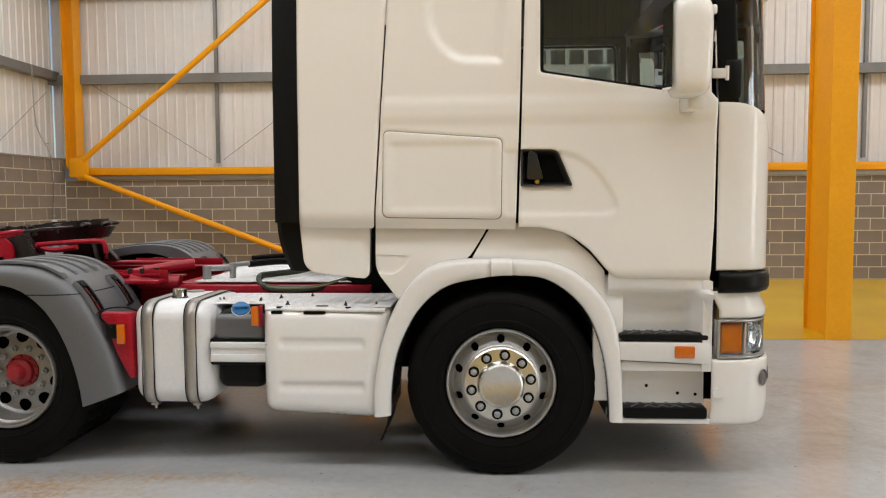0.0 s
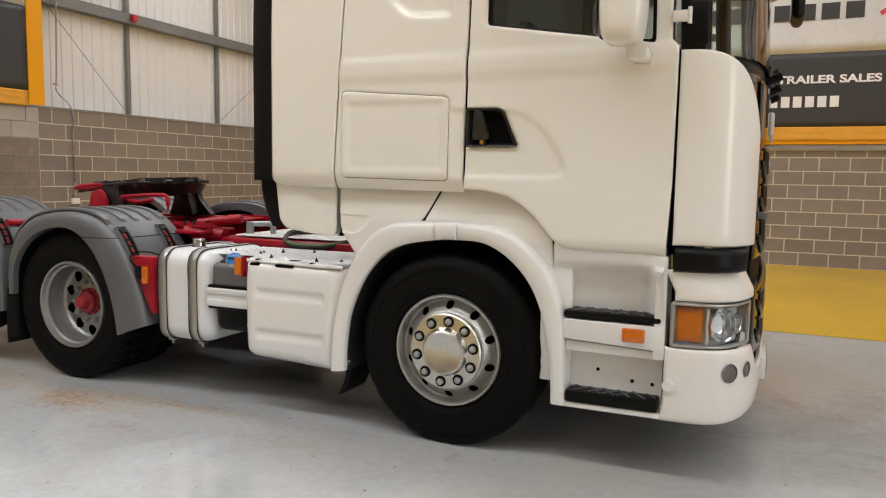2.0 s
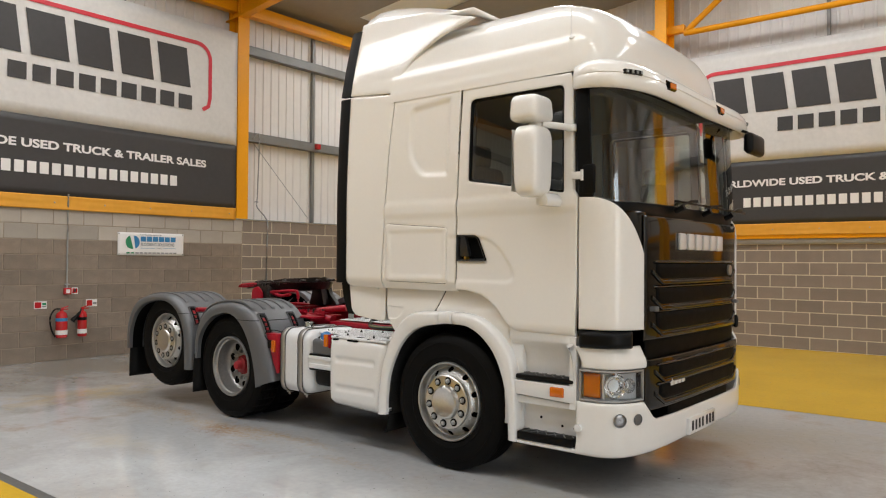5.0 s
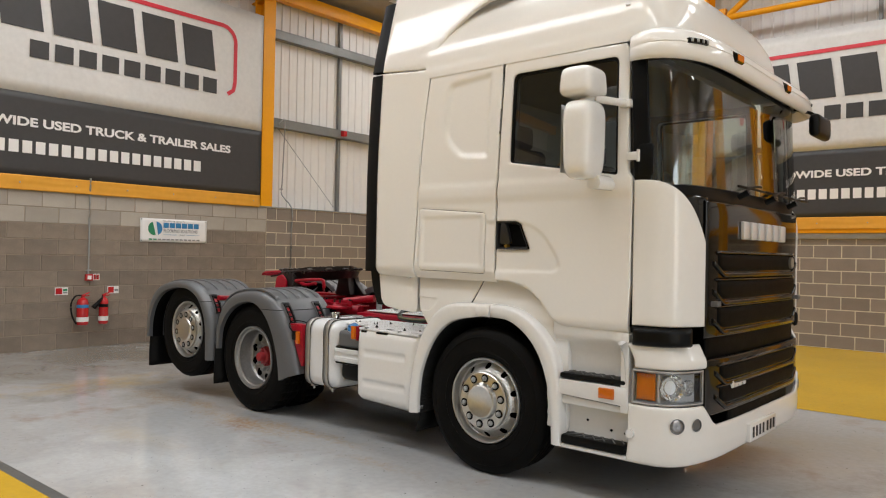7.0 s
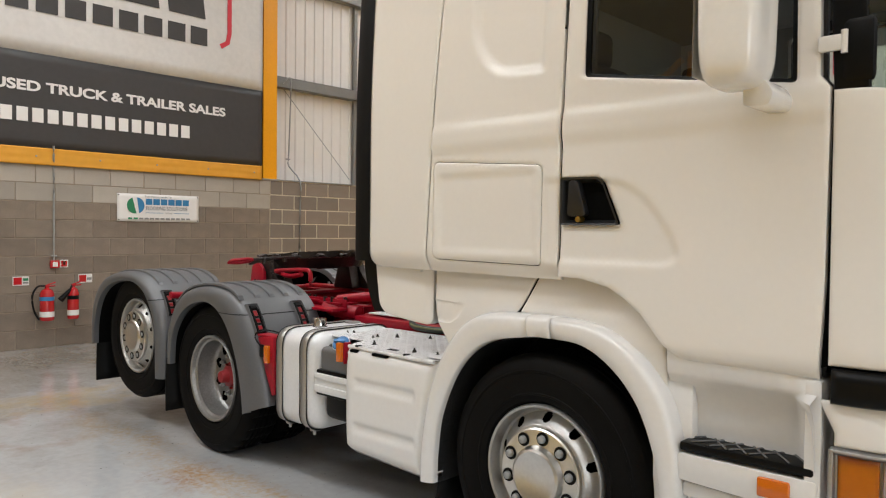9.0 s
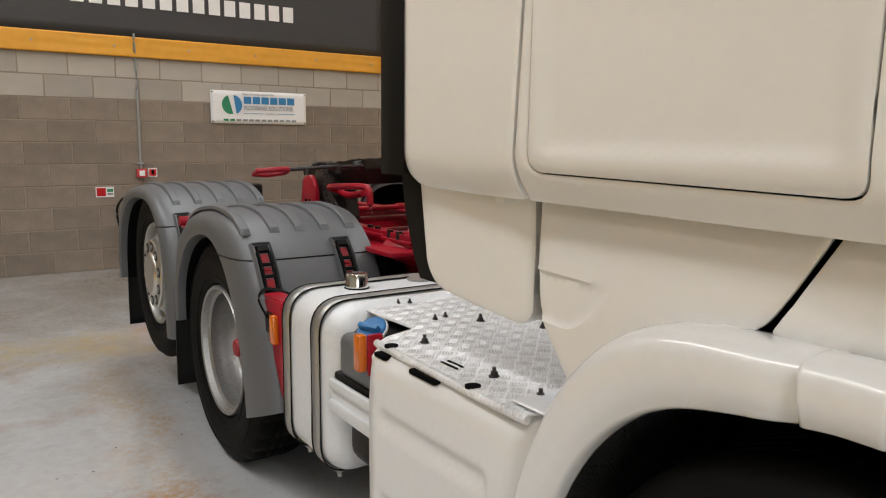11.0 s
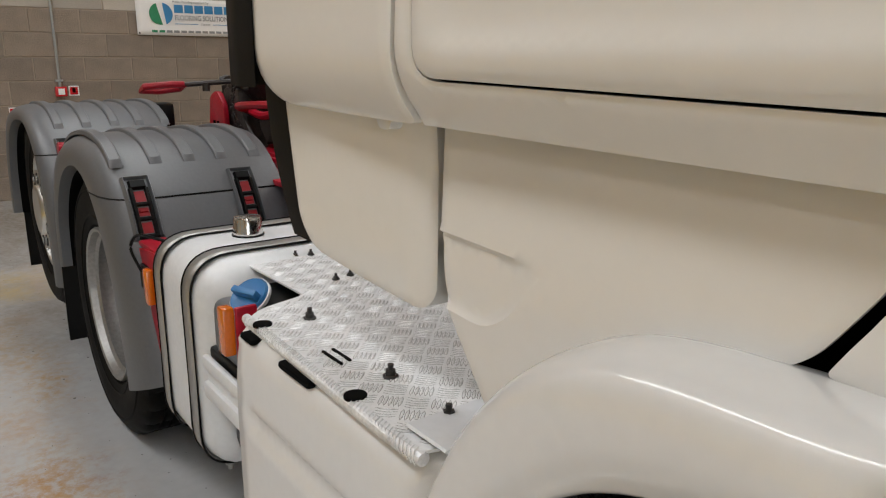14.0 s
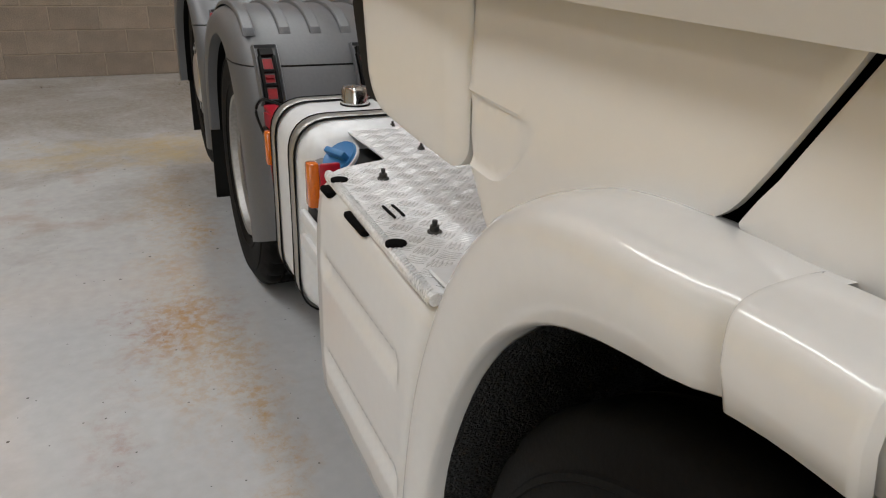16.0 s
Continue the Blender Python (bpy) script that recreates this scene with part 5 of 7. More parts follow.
for sg in (-1, 1):
    sec = [(0.0, 1.17), (0.0, 1.222), (0.02, 1.232), (0.06, 1.238), (0.45, 1.246), (0.62, 1.245), (0.72, 1.244), (0.80, 1.242), (0.87, 1.237), (0.92, 1.229), (0.955, 1.218), (0.98, 1.203), (0.995, 1.186), (1.0, 1.172), (0.995, 1.148), (0.975, 1.130), (0.88, 1.124)]
    # rear moulding, cap over the joint, front moulding
    for t0, t1, r0, r1, mid in ((0.0, 26.0, 0, 1, 0), (25.25, 30.05, 1, 1, 1), (29.3, 60.0, 1, 0, 0)):
        ts = sorted({t0, t1, *np.linspace(t0, t1, 46), *[t0 + d for d in (0.1, 0.3, 0.6, 1.0, 1.5)], *[t1 - d for d in (0.1, 0.3, 0.6, 1.0, 1.5)]})

        def arch(i, j):
            t = ts[i]
            k = min(int(t), 59)
            a, b = ri[k].lerp(ri[k + 1], t - k), ro[k].lerp(ro[k + 1], t - k)
            f, y = sec[j]
            if mid:
                d = min(t - t0, t1 - t)
                e = max(0.0, 1 - d / 0.34)
                cut = 0.014 * (1 - math.sqrt(max(0.0, 1 - e * e)))
                y = max(y, 1.158) + 0.003
            else:
                d = (25.15 - t) if r1 else (t - 30.15)
                e = max(0.0, min(1.0, 1 - d / 1.3))
                cut = 0.016 * e * e * (3 - 2 * e)
            p = a + (b - a) * f * (1 - (1.6 * cut if f > 0.3 else 0))
            return Vector((p.x, sg * (y - cut), p.y))
        bm = bmesh.new()
        grid(bm, len(ts) - 1, len(sec) - 1, arch)
        part("wheel_arch", bm, WHITE_P, cab, "white plastic cap over the arch joint" if mid else "white plastic wheel arch", angle=60)
    bm = bmesh.new()
    grid(bm, 60, 3, lambda i, j: Vector((ri[i].x * 1.0, sg * (1.205 - 0.15 * j), ri[i].y - 0.004)))
    liner = part("arch_liner", bm, BRISTLE, cab, "black bristly spray suppressant liner")
    rnd = random.Random(5)
    verts, faces = [], []
    for _ in range(5200):
        t = rnd.uniform(3, 57)
        k = int(t)
        p = ri[k].lerp(ri[k + 1], t - k)
        tg = (ri[k + 1] - ri[k]).normalized()
        inn = Vector((tg.y, -tg.x))
        y = rnd.uniform(0.80, 1.19)
        q = Vector((p.x, sg * y, p.y))
        out = Vector((inn.x * 0.012 + tg.x * rnd.uniform(-0.010, 0.010), rnd.uniform(-0.010, 0.010), inn.y * 0.012 + tg.y * rnd.uniform(-0.010, 0.010)))
        sd = Vector((tg.x, rnd.uniform(-1, 1), tg.y)).normalized() * 0.0010
        b0 = len(verts)
        verts += [tuple(q - sd), tuple(q + sd), tuple(q + out)]
        faces.append((b0, b0 + 1, b0 + 2))
    me = bpy.data.meshes.new("bristles")
    me.from_pydata(verts, [], faces)
    me.materials.append(FLAP)
    o = new("bristles", me)
    o.parent = liner
    o["kind"] = "stuff"
    # near-black sheet in place of the shade deep in the wheel well
    part("arch_shade", box(bmesh.new(), -0.55, 0.75, sg * 0.62, sg * 0.66, 0.5, 1.2), DARK, cab)
    bm = bmesh.new()
    grid(bm, 2, 6, lambda i, j: Vector((-0.52 - 0.05 * (j / 6) ** 2, sg * (1.18 - 0.28 * i / 2), 0.36 - 0.17 * j / 6)))
    o = part("mud_flap", bm, FLAP, cab, "black rubber mud flap")
    o.modifiers.new("thick", "SOLIDIFY").thickness = 0.012
    part("arch_filler", box(bmesh.new(), 0.60, 0.76, min(sg * 1.11, sg * 1.165), max(sg * 1.11, sg * 1.165), 0.42, 1.11, 0.01), WHITE_P, cab)
    # entry steps
    bm = bmesh.new()
    prof = [(1.205, 1.075), (1.197, 1.045), (1.18, 1.02), (1.15, 0.985), (1.122, 0.92), (1.112, 0.82), (1.11, 0.79)]
    grid(bm, 12, 6, lambda i, j: Vector((0.672 + 0.53 * i / 12, sg * (prof[j][0] + (0.02 * (1 - min(1, (12 - i) / 2.0)) if j > 1 else 0) * 6), prof[j][1] + (0.06 if j == 0 else 0))))
    part("step_recess", bm, WHITE_P, cab, "white upper step recess", angle=70)
    part("step_end", prism(bmesh.new(), rounded([(1.165, 0.60), (1.215, 0.60), (1.215, 1.085), (1.165, 1.085)], 0.01), sg * 1.222, sg * 1.02, 0.006), WHITE_P, cab)
    for z0, z1, x0, x1, y0 in ((0.765, 0.80, 0.735, 1.20, 1.225), (0.345, 0.405, 0.755, 1.195, 1.235)):
        st = part("step", prism(bmesh.new(), [(x0, z0), (x1, z0), (x1, z1), (x0, z1)], sg * y0, sg * 1.0, 0.012), BLACK_P, cab, "black non-slip step")
        bm = bmesh.new()
        for k in range(-4, 11):
            for d in (1, -1):
                xa = x0 + 0.01 + k * 0.07 + (0 if d > 0 else 0.12)
                xb = xa + d * 0.16
                ya, yb = 1.01, y0 - 0.012
                # keep each rib inside the plate
                def cut(xq, yq, xr, yr):
                    t = 1.0
                    if xr > x1 - 0.01:
                        t = (x1 - 0.01 - xq) / (xr - xq)
                    if xr < x0 + 0.01:
                        t = (xq - x0 - 0.01) / (xq - xr)
                    return xq + (xr - xq) * t, yq + (yr - yq) * t
                if x0 + 0.01 <= xa <= x1 - 0.01:
                    xe, ye = cut(xa, ya, xb, yb)
                    pipe(bm, [(xa, sg * ya, z1 + 0.002), (xe, sg * ye, z1 + 0.002)], 0.004, 4)
        part("tread_ribs", bm, TREAD_G, st)
    part("step_bar", prism(bmesh.new(), rounded([(0.735, 0.66), (1.205, 0.64), (1.205, 0.755), (0.73, 0.757)], 0.012), sg * 1.225, sg * 1.0, 0.012), WHITE_P, cab, "white panel between the steps")
    part("step_bar", prism(bmesh.new(), rounded([(0.745, 0.598), (1.205, 0.598), (1.205, 0.63), (0.745, 0.65)], 0.012), sg * 1.205, sg * 1.0, 0.01), WHITE_P, cab, "white panel between the steps")
    part("side_marker", box(bmesh.new(), 1.02, 1.125, sg * 1.24 if sg < 0 else 1.2, -1.2 if sg < 0 else 1.24, 0.672, 0.738, 0.008), AMBER, cab, "amber side marker lamp")
    for x, z in ((0.894, 0.50), (1.062, 0.46), (1.157, 0.455)):
        part("bolt_hole", rod(bmesh.new(), (x, sg * 1.128, z), (x, sg * 1.134, z), 0.009, 10), DARK, cab)
    part("step_back", box(bmesh.new(), 0.68, 1.20, min(sg * 1.10, sg * 1.13), max(sg * 1.10, sg * 1.13), 0.33, 0.62), WHITE_P, cab)
    bm = bmesh.new()
    part("step_sill", prism(bm, [(0.69, 0.315), (1.215, 0.315), (1.215, 0.345), (0.69, 0.345)], sg * 1.225, sg * 1.0, 0.008), WHITE_P, cab)

# mirrors
def shell(cx, cy, cz, a, b, c, taper):
    """A rounded mirror housing, flat at the back, narrower at the foot."""
    bm = bmesh.new()
    pw = lambda v, e: math.copysign(abs(v) ** e, v)

    def at(i, j):
        u, v = 2 * math.pi * i / 40, math.pi * (j / 24 - 0.5)
        z = pw(math.sin(v), 0.42)
        k = pw(math.cos(v), 0.42) * (1 - (1 - taper) * (0.5 - 0.5 * z))
        x = pw(math.cos(u), 0.55) * a * k
        return Vector((cx + (x if x > 0 else x * 0.9), cy + pw(math.sin(u), 0.42) * b * k, cz + c * z))
    return grid(bm, 40, 24, at, True)


def mirror_set(sg):
    arm = part("mirror", shell(1.006, sg * 1.445, 2.250, 0.106, 0.130, 0.236, 0.92), WHITE_P, cab, "large white door mirror", angle=180)
    part("wide_mirror", shell(0.995, sg * 1.445, 2.595, 0.110, 0.126, 0.090, 1.10), WHITE_P, arm, "white wide-angle mirror", angle=180)
    bm = rod(bmesh.new(), (1.02, sg * 1.43, 2.46), (1.02, sg * 1.43, 2.53), 0.045, 14)
    part("mirror_neck", bm, WHITE_P, arm)
    bm = bmesh.new()
    rod(bm, (1.06, sg * 1.42, 2.50), (1.18, sg * 1.20, 2.49), 0.024, 12)
    box(bm, 1.13, 1.21, sg * 1.21 - 0.03, sg * 1.21 + 0.03, 2.465, 2.515, 0.012)
    part("mirror_arm", bm, WHITE_P, arm)
    bm = prism(bmesh.new(), rounded([(1.02, 1.962), (1.10, 1.957), (1.115, 2.0), (1.08, 2.05), (1.02, 2.045)], 0.02), sg * 1.20, sg * 1.42, 0.016)
    part("mirror_arm", bm, WHITE_P, arm)
    bm = prism(bmesh.new(), rounded([(0.942, 2.05), (0.944, 2.05), (0.944, 2.46), (0.942, 2.46)], 0.0), sg * 1.345, sg * 1.545)
    bm.transform(pose(-0.034, 0, 0))
    part("mirror_face", bm, MIRROR, arm, "mirror glass")


mirror_set(-1)
mirror_set(1)
for sg in (-1, 1):
    bm = box(bmesh.new(), 1.185, 1.262, sg * 1.232 - 0.010, sg * 1.232 + 0.010, 2.138, 2.19, 0.008)
    rod(bm, (1.262, sg * 1.236, 2.128), (1.262, sg * 1.236, 2.20), 0.010, 10)
    part("screen_hinge", bm, WHITE_P, cab)
    part("pillar_base", box(bmesh.new(), 1.25, 1.345, sg * 1.205 - 0.02, sg * 1.205 + 0.02, 2.035, 2.24, 0.02), BLACK_P, cab)
# front view mirror at the far corner
bm = bmesh.new()
pipe(bm, smooth_path([(1.60, 0.72, 2.72), (1.70, 0.80, 2.69), (1.74, 0.86, 2.66)], 5), 0.013)
fm = part("front_mirror", bm, BLACK_P, cab, "black front view mirror on a stalk")
part("shell", box(bmesh.new(), 1.70, 1.78, 0.72, 1.10, 2.50, 2.68, 0.05, 3, None), BLACK_P, fm)
part("mirror_face", box(bmesh.new(), 1.694, 1.699, 0.77, 1.05, 2.53, 2.65), MIRROR, fm)

# cab interior
for y in (-0.60, 0.60):
    st = part("seat", box(bmesh.new(), -0.05, 0.45, y - 0.26, y + 0.26, 1.55, 1.72, 0.05, 3), SEAT, cab, "dark cloth driving seat")
    part("seat_back", box(bmesh.new(), -0.12, 0.06, y - 0.25, y + 0.25, 1.68, 2.38, 0.06, 3), SEAT, st)
    part("headrest", box(bmesh.new(), -0.10, 0.0, y - 0.14, y + 0.14, 2.38, 2.56, 0.04, 3), SEAT, st)
bm = bmesh.new()
grid(bm, 24, 5, lambda i, j: Vector((1.50 - 0.13 * j - 0.05 * abs(i / 12 - 1) ** 3 - 0.0, -1.10 + 2.2 * i / 24, (1.96, 2.02, 2.03, 1.98, 1.80, 1.55)[j])))
part("dashboard", bm, INTERIOR, cab, "dark grey dashboard", angle=60)
bm = bmesh.new()
lathe(bm, [(0.20 + 0.016 * math.cos(a), 0.016 * math.sin(a)) for a in np.linspace(0, 2 * math.pi, 9)], 32)
for a in (0.3, 2.84, 4.71):
    rod(bm, (0, 0, 0), (0.2 * math.cos(a), 0, 0.2 * math.sin(a)), 0.016, 8)
part("steering_wheel", bm, BLACK_P, cab).matrix_local = Matrix.Translation((0.78, -0.60, 1.98)) @ pose(0, 0, 0, 50, 0, 90)
part("cab_floor", box(bmesh.new(), -0.45, 1.45, -1.04, 1.04, 1.38, 1.44), INTERIOR, cab)
part("bulkhead", box(bmesh.new(), -0.415, -0.38, -1.06, 1.06, 1.44, 2.88), TRIM_L, cab)
for sg in (-1, 1):
    part("door_trim", panel(bmesh.new(), door_line, lambda x, z: HW - 0.075 - 0.05 * max(0, z - 2.1) ** 1.5, [WINDOW], sign=sg, step=0.08, rim=0.02), INTERIOR, cab, "dark grey door trim")
part("headliner", box(bmesh.new(), -0.45, 1.15, -1.10, 1.10, 2.86, 2.90), TRIM_L, cab)

# ------------------------------------------------------------------ wheels


def tyre(R, w, lugs):
    bm = bmesh.new()
    prof = [(0.30, 0.035), (0.315, 0.012), (0.340, 0.003), (0.343, -0.0015), (0.349, -0.0015), (0.352, 0.001), (0.39, -0.004), (0.42, -0.006), (0.440, -0.003), (0.442, -0.006), (0.450, -0.005), (0.453, -0.0005), (0.468, 0.004), (R - 0.018, 0.022), (R - 0.005, 0.034), (R, 0.048)]
    n = 5
    for k in range(n):
        a = 0.05 + (w - 0.10) * k / n
        b = 0.05 + (w - 0.10) * (k + 1) / n
        prof += [(R, a + 0.006), (R, b - 0.006)]
        if k < n - 1:
            prof += [(R - 0.012, b - 0.004), (R - 0.012, b + 0.004)]
    prof += [(R - 0.005, w - 0.034), (R - 0.03, w - 0.015), (0.42, w), (0.30, w - 0.03)]
    seg = 120

    def wob(i, j):
        r, y = prof[j]
        if not lugs:
            return -0.006 if (r > R - 0.006 and i % 10 == 0 and (y < 0.06 or y > w - 0.06)) else 0
        return -0.014 if (r > R - 0.007 and i % 4 == 0) else 0
    return lathe(bm, prof, seg, wobble=wob)


def holes(n, profile, rad, size):
    """Round holes in a turned dish: leaves out the faces within size of n places at radius rad."""
    def skip(i, j):
        r = (profile[j][0] + profile[j + 1][0]) / 2
        a = (i + 0.5) / 300 * n
        da = (a - math.floor(a) - 0.5) * 2 * math.pi / n * r
        return math.hypot(r - rad, da) < size and profile[j][0] < 0.275
    return skip


def finer(profile, step=0.0028):
    out = [profile[0]]
    for a, b in zip(profile, profile[1:]):
        n = max(1, int(abs(a[0] - b[0]) / step)) if 0.16 < b[0] < 0.275 else 1
        out += [(a[0] + (b[0] - a[0]) * k / n, a[1] + (b[1] - a[1]) * k / n) for k in range(1, n + 1)]
    return out


FRONT_DISH = finer([(0.300, 0.055), (0.302, 0.018), (0.296, 0.008), (0.286, 0.012), (0.278, 0.03), (0.272, 0.062), (0.262, 0.070), (0.248, 0.058), (0.236, 0.044), (0.222, 0.028), (0.212, 0.016), (0.20, 0.010), (0.10, 0.006)])
DRIVE_DISH = finer([(0.300, 0.055), (0.302, 0.016), (0.296, 0.006), (0.284, 0.010), (0.276, 0.035), (0.262, 0.045), (0.266, 0.075), (0.260, 0.12), (0.256, 0.165), (0.242, 0.182), (0.225, 0.186), (0.200, 0.184), (0.165, 0.178), (0.07, 0.175)])


def wheel(name, x, z, yface, sg, kind, R=0.518, w=0.30):
    """A wheel whose outer tyre face lies at yface; kind 'front' bulges out with a polished cover, 'drive' is deep-dished with a red hub."""
    wh = new(name)
    wh.parent = truck
    wh.matrix_local = Matrix.Translation((x, sg * yface, z)) @ (pose(0, 0, 0) if sg < 0 else pose(0, 0, 0, 0, 0, 180))
    wh["label"] = "front wheel with polished nut cover" if kind == "front" else "deep-dished twin drive wheel with red hub"
    part("tyre", tyre(R, w, kind == "drive"), RUBBER, wh, "black worn truck tyre")
    seg = 60
    if kind == "front":
        bm = lathe(bmesh.new(), FRONT_DISH, 300, holes(10, FRONT_DISH, 0.242, 0.0215))
        part("rim", bm, STEEL, wh, "silver-painted steel rim with round holes")
        bm = lathe(bmesh.new(), [(r, y if R > 0.51 or y > -0.02 else -0.02 + (y + 0.02) * 0.4) for r, y in ((0.205, 0.012), (0.203, -0.006), (0.196, -0.012), (0.130, -0.014), (0.126, -0.022), (0.118, -0.040), (0.108, -0.046), (0.095, -0.044), (0.088, -0.040), (0.0005, -0.042))], seg)
        part("nut_cover", bm, BRUSHED, wh, "polished steel nut cover")
        part("drum", lathe(bmesh.new(), [(0.262, 0.26), (0.262, 0.115), (0.0005, 0.115)], 32), DARK, wh)
        for k in range(10):
            a = 2 * math.pi * (k + 0.3) / 10
            c = Vector((0.163 * math.cos(a), 0, 0.163 * math.sin(a)))
            bm = bmesh.new()
            lathe(bm, [(0.023, -0.010), (0.024, -0.0145), (0.018, -0.0150), (0.0165, -0.030), (0.011, -0.034), (0.0005, -0.036)], 12)
            part("wheel_nut", bm, GALV, wh).matrix_local = Matrix.Translation(c) @ Matrix.Diagonal((1, 1 if R > 0.51 else 0.6, 1, 1))
            part("nut_collar", lathe(bmesh.new(), [(0.030, -0.0138), (0.030, -0.0162), (0.018, -0.0164)], 16), BLACK_P, wh).matrix_local = Matrix.Translation(c)
    else:
        bm = lathe(bmesh.new(), DRIVE_DISH, 300, holes(10, DRIVE_DISH, 0.208, 0.037))
        part("rim", bm, STEEL_D, wh, "deep silver steel rim with holes")
        bm = lathe(bmesh.new(), [(0.098, 0.177), (0.097, 0.166), (0.080, 0.161), (0.075, 0.138), (0.066, 0.130), (0.050, 0.124), (0.046, 0.116), (0.043, 0.086), (0.036, 0.077), (0.018, 0.075), (0.0005, 0.075)], 32)
        hub = part("hub", bm, RED_HUB, wh, "red-painted hub reduction cap")
        for k in range(10):
            a = 2 * math.pi * (k + 0.5) / 10
            part("hub_bolt", rod(bmesh.new(), (0.088 * math.cos(a), 0.166, 0.088 * math.sin(a)), (0.088 * math.cos(a), 0.150, 0.088 * math.sin(a)), 0.008, 6), RED_HUB, hub)
        part("drum", lathe(bmesh.new(), [(0.262, 0.30), (0.262, 0.215), (0.0005, 0.215)], 32), DARK, wh)
        for k in range(10):
            a = 2 * math.pi * k / 10
            bm = lathe(bmesh.new(), [(0.019, 0.178), (0.018, 0.156), (0.011, 0.154), (0.010, 0.140), (0.0005, 0.140)], 8)
            part("wheel_nut", bm, GALV, wh).matrix_local = Matrix.Translation((0.140 * math.cos(a), 0, 0.140 * math.sin(a)))
        part("inner_tyre", tyre(R, w, True), RUBBER, wh, "inner twin tyre").matrix_local = Matrix.Translation((0, w + 0.04, 0))
    return wh


for sg in (-1, 1):
    wheel("wheel", 0.10, 0.517, 1.20, sg, "front", w=0.31)
    wheel("wheel", -2.74, 0.517, 1.156, sg, "drive", w=0.28)
    wheel("wheel", -3.945, 0.69, 1.15, sg, "front", R=0.50, w=0.29)
bm = bmesh.new()
for x, z in ((0.10, 0.45), (-2.74, 0.517), (-3.945, 0.69)):
    rod(bm, (x, -0.95, z), (x, 0.95, z), 0.075, 14)
    part("axle", bm, DARK, truck)
    bm = bmesh.new()
bm.free()
part("differential", lathe(bmesh.new(), [(0.0005, -0.16), (0.14, -0.13), (0.21, 0), (0.14, 0.13), (0.0005, 0.16)], 20), DARK, truck).matrix_local = Matrix.Translation((-2.74, 0, 0.52))

# ------------------------------------------------------------------ chassis, tank, boxes
for sg in (-1, 1):
    bm = box(bmesh.new(), -4.75, -2.0, sg * 0.40 - 0.006, sg * 0.40 + 0.006, 0.74, 1.02)
    box(bm, -2.0, 0.9, sg * 0.40 - 0.006, sg * 0.40 + 0.006, 0.74, 0.965)
    box(bm, -4.75, -2.0, min(sg * 0.40, sg * 0.32), max(sg * 0.40, sg * 0.32), 1.02, 1.032, 0.002, 1)
    box(bm, -2.0, 0.9, min(sg * 0.40, sg * 0.32), max(sg * 0.40, sg * 0.32), 0.965, 0.977, 0.002, 1)
    box(bm, -4.75, 0.9, min(sg * 0.40, sg * 0.32), max(sg * 0.40, sg * 0.32), 0.728, 0.74, 0.002, 1)
    part("chassis_rail", bm, RED, truck, "red-painted chassis rail")
for x in (-4.65, -4.3, -3.3, -2.1, -1.2, -0.5):
    part("cross_member", rod(bmesh.new(), (x, -0.40, 0.9), (x, 0.40, 0.9), 0.06, 14), RED, truck, "red tubular cross member")

# mudguards over the two rear axles
G_OUT = [(-3.3, 0.56), (-3.3, 0.795), (-3.22, 0.991), (-3.05, 1.118), (-2.8, 1.170), (-2.58, 1.172), (-2.42, 1.132), (-2.285, 1.028), (-2.18, 0.866), (-2.095, 0.66), (-2.035, 0.44)]
G_IN = [(-3.24, 0.56), (-3.22, 0.759), (-3.12, 0.911), (-2.97, 1.009), (-2.78, 1.053), (-2.62, 1.028), (-2.49, 0.938), (-2.395, 0.813), (-2.325, 0.66), (-2.28, 0.5), (-2.26, 0.36)]
T_OUT = [(-4.70, 0.56), (-4.70, 0.80), (-4.63, 1.00), (-4.48, 1.13), (-4.24, 1.195), (-3.98, 1.21), (-3.78, 1.19), (-3.61, 1.12), (-3.47, 0.98), (-3.40, 0.76), (-3.375, 0.42)]
T_IN = [(-4.63, 0.56), (-4.615, 0.76), (-4.53, 0.94), (-4.38, 1.06), (-4.18, 1.12), (-3.98, 1.135), (-3.82, 1.12), (-3.67, 1.05), (-3.56, 0.92), (-3.50, 0.74), (-3.485, 0.42)]
DRIVE_PATH = smooth_path([(*p, 0) for p in G_OUT], 5), smooth_path([(*p, 0) for p in G_IN], 5)
TAG_PATH = smooth_path([(*p, 0) for p in T_OUT], 5), smooth_path([(*p, 0) for p in T_IN], 5)


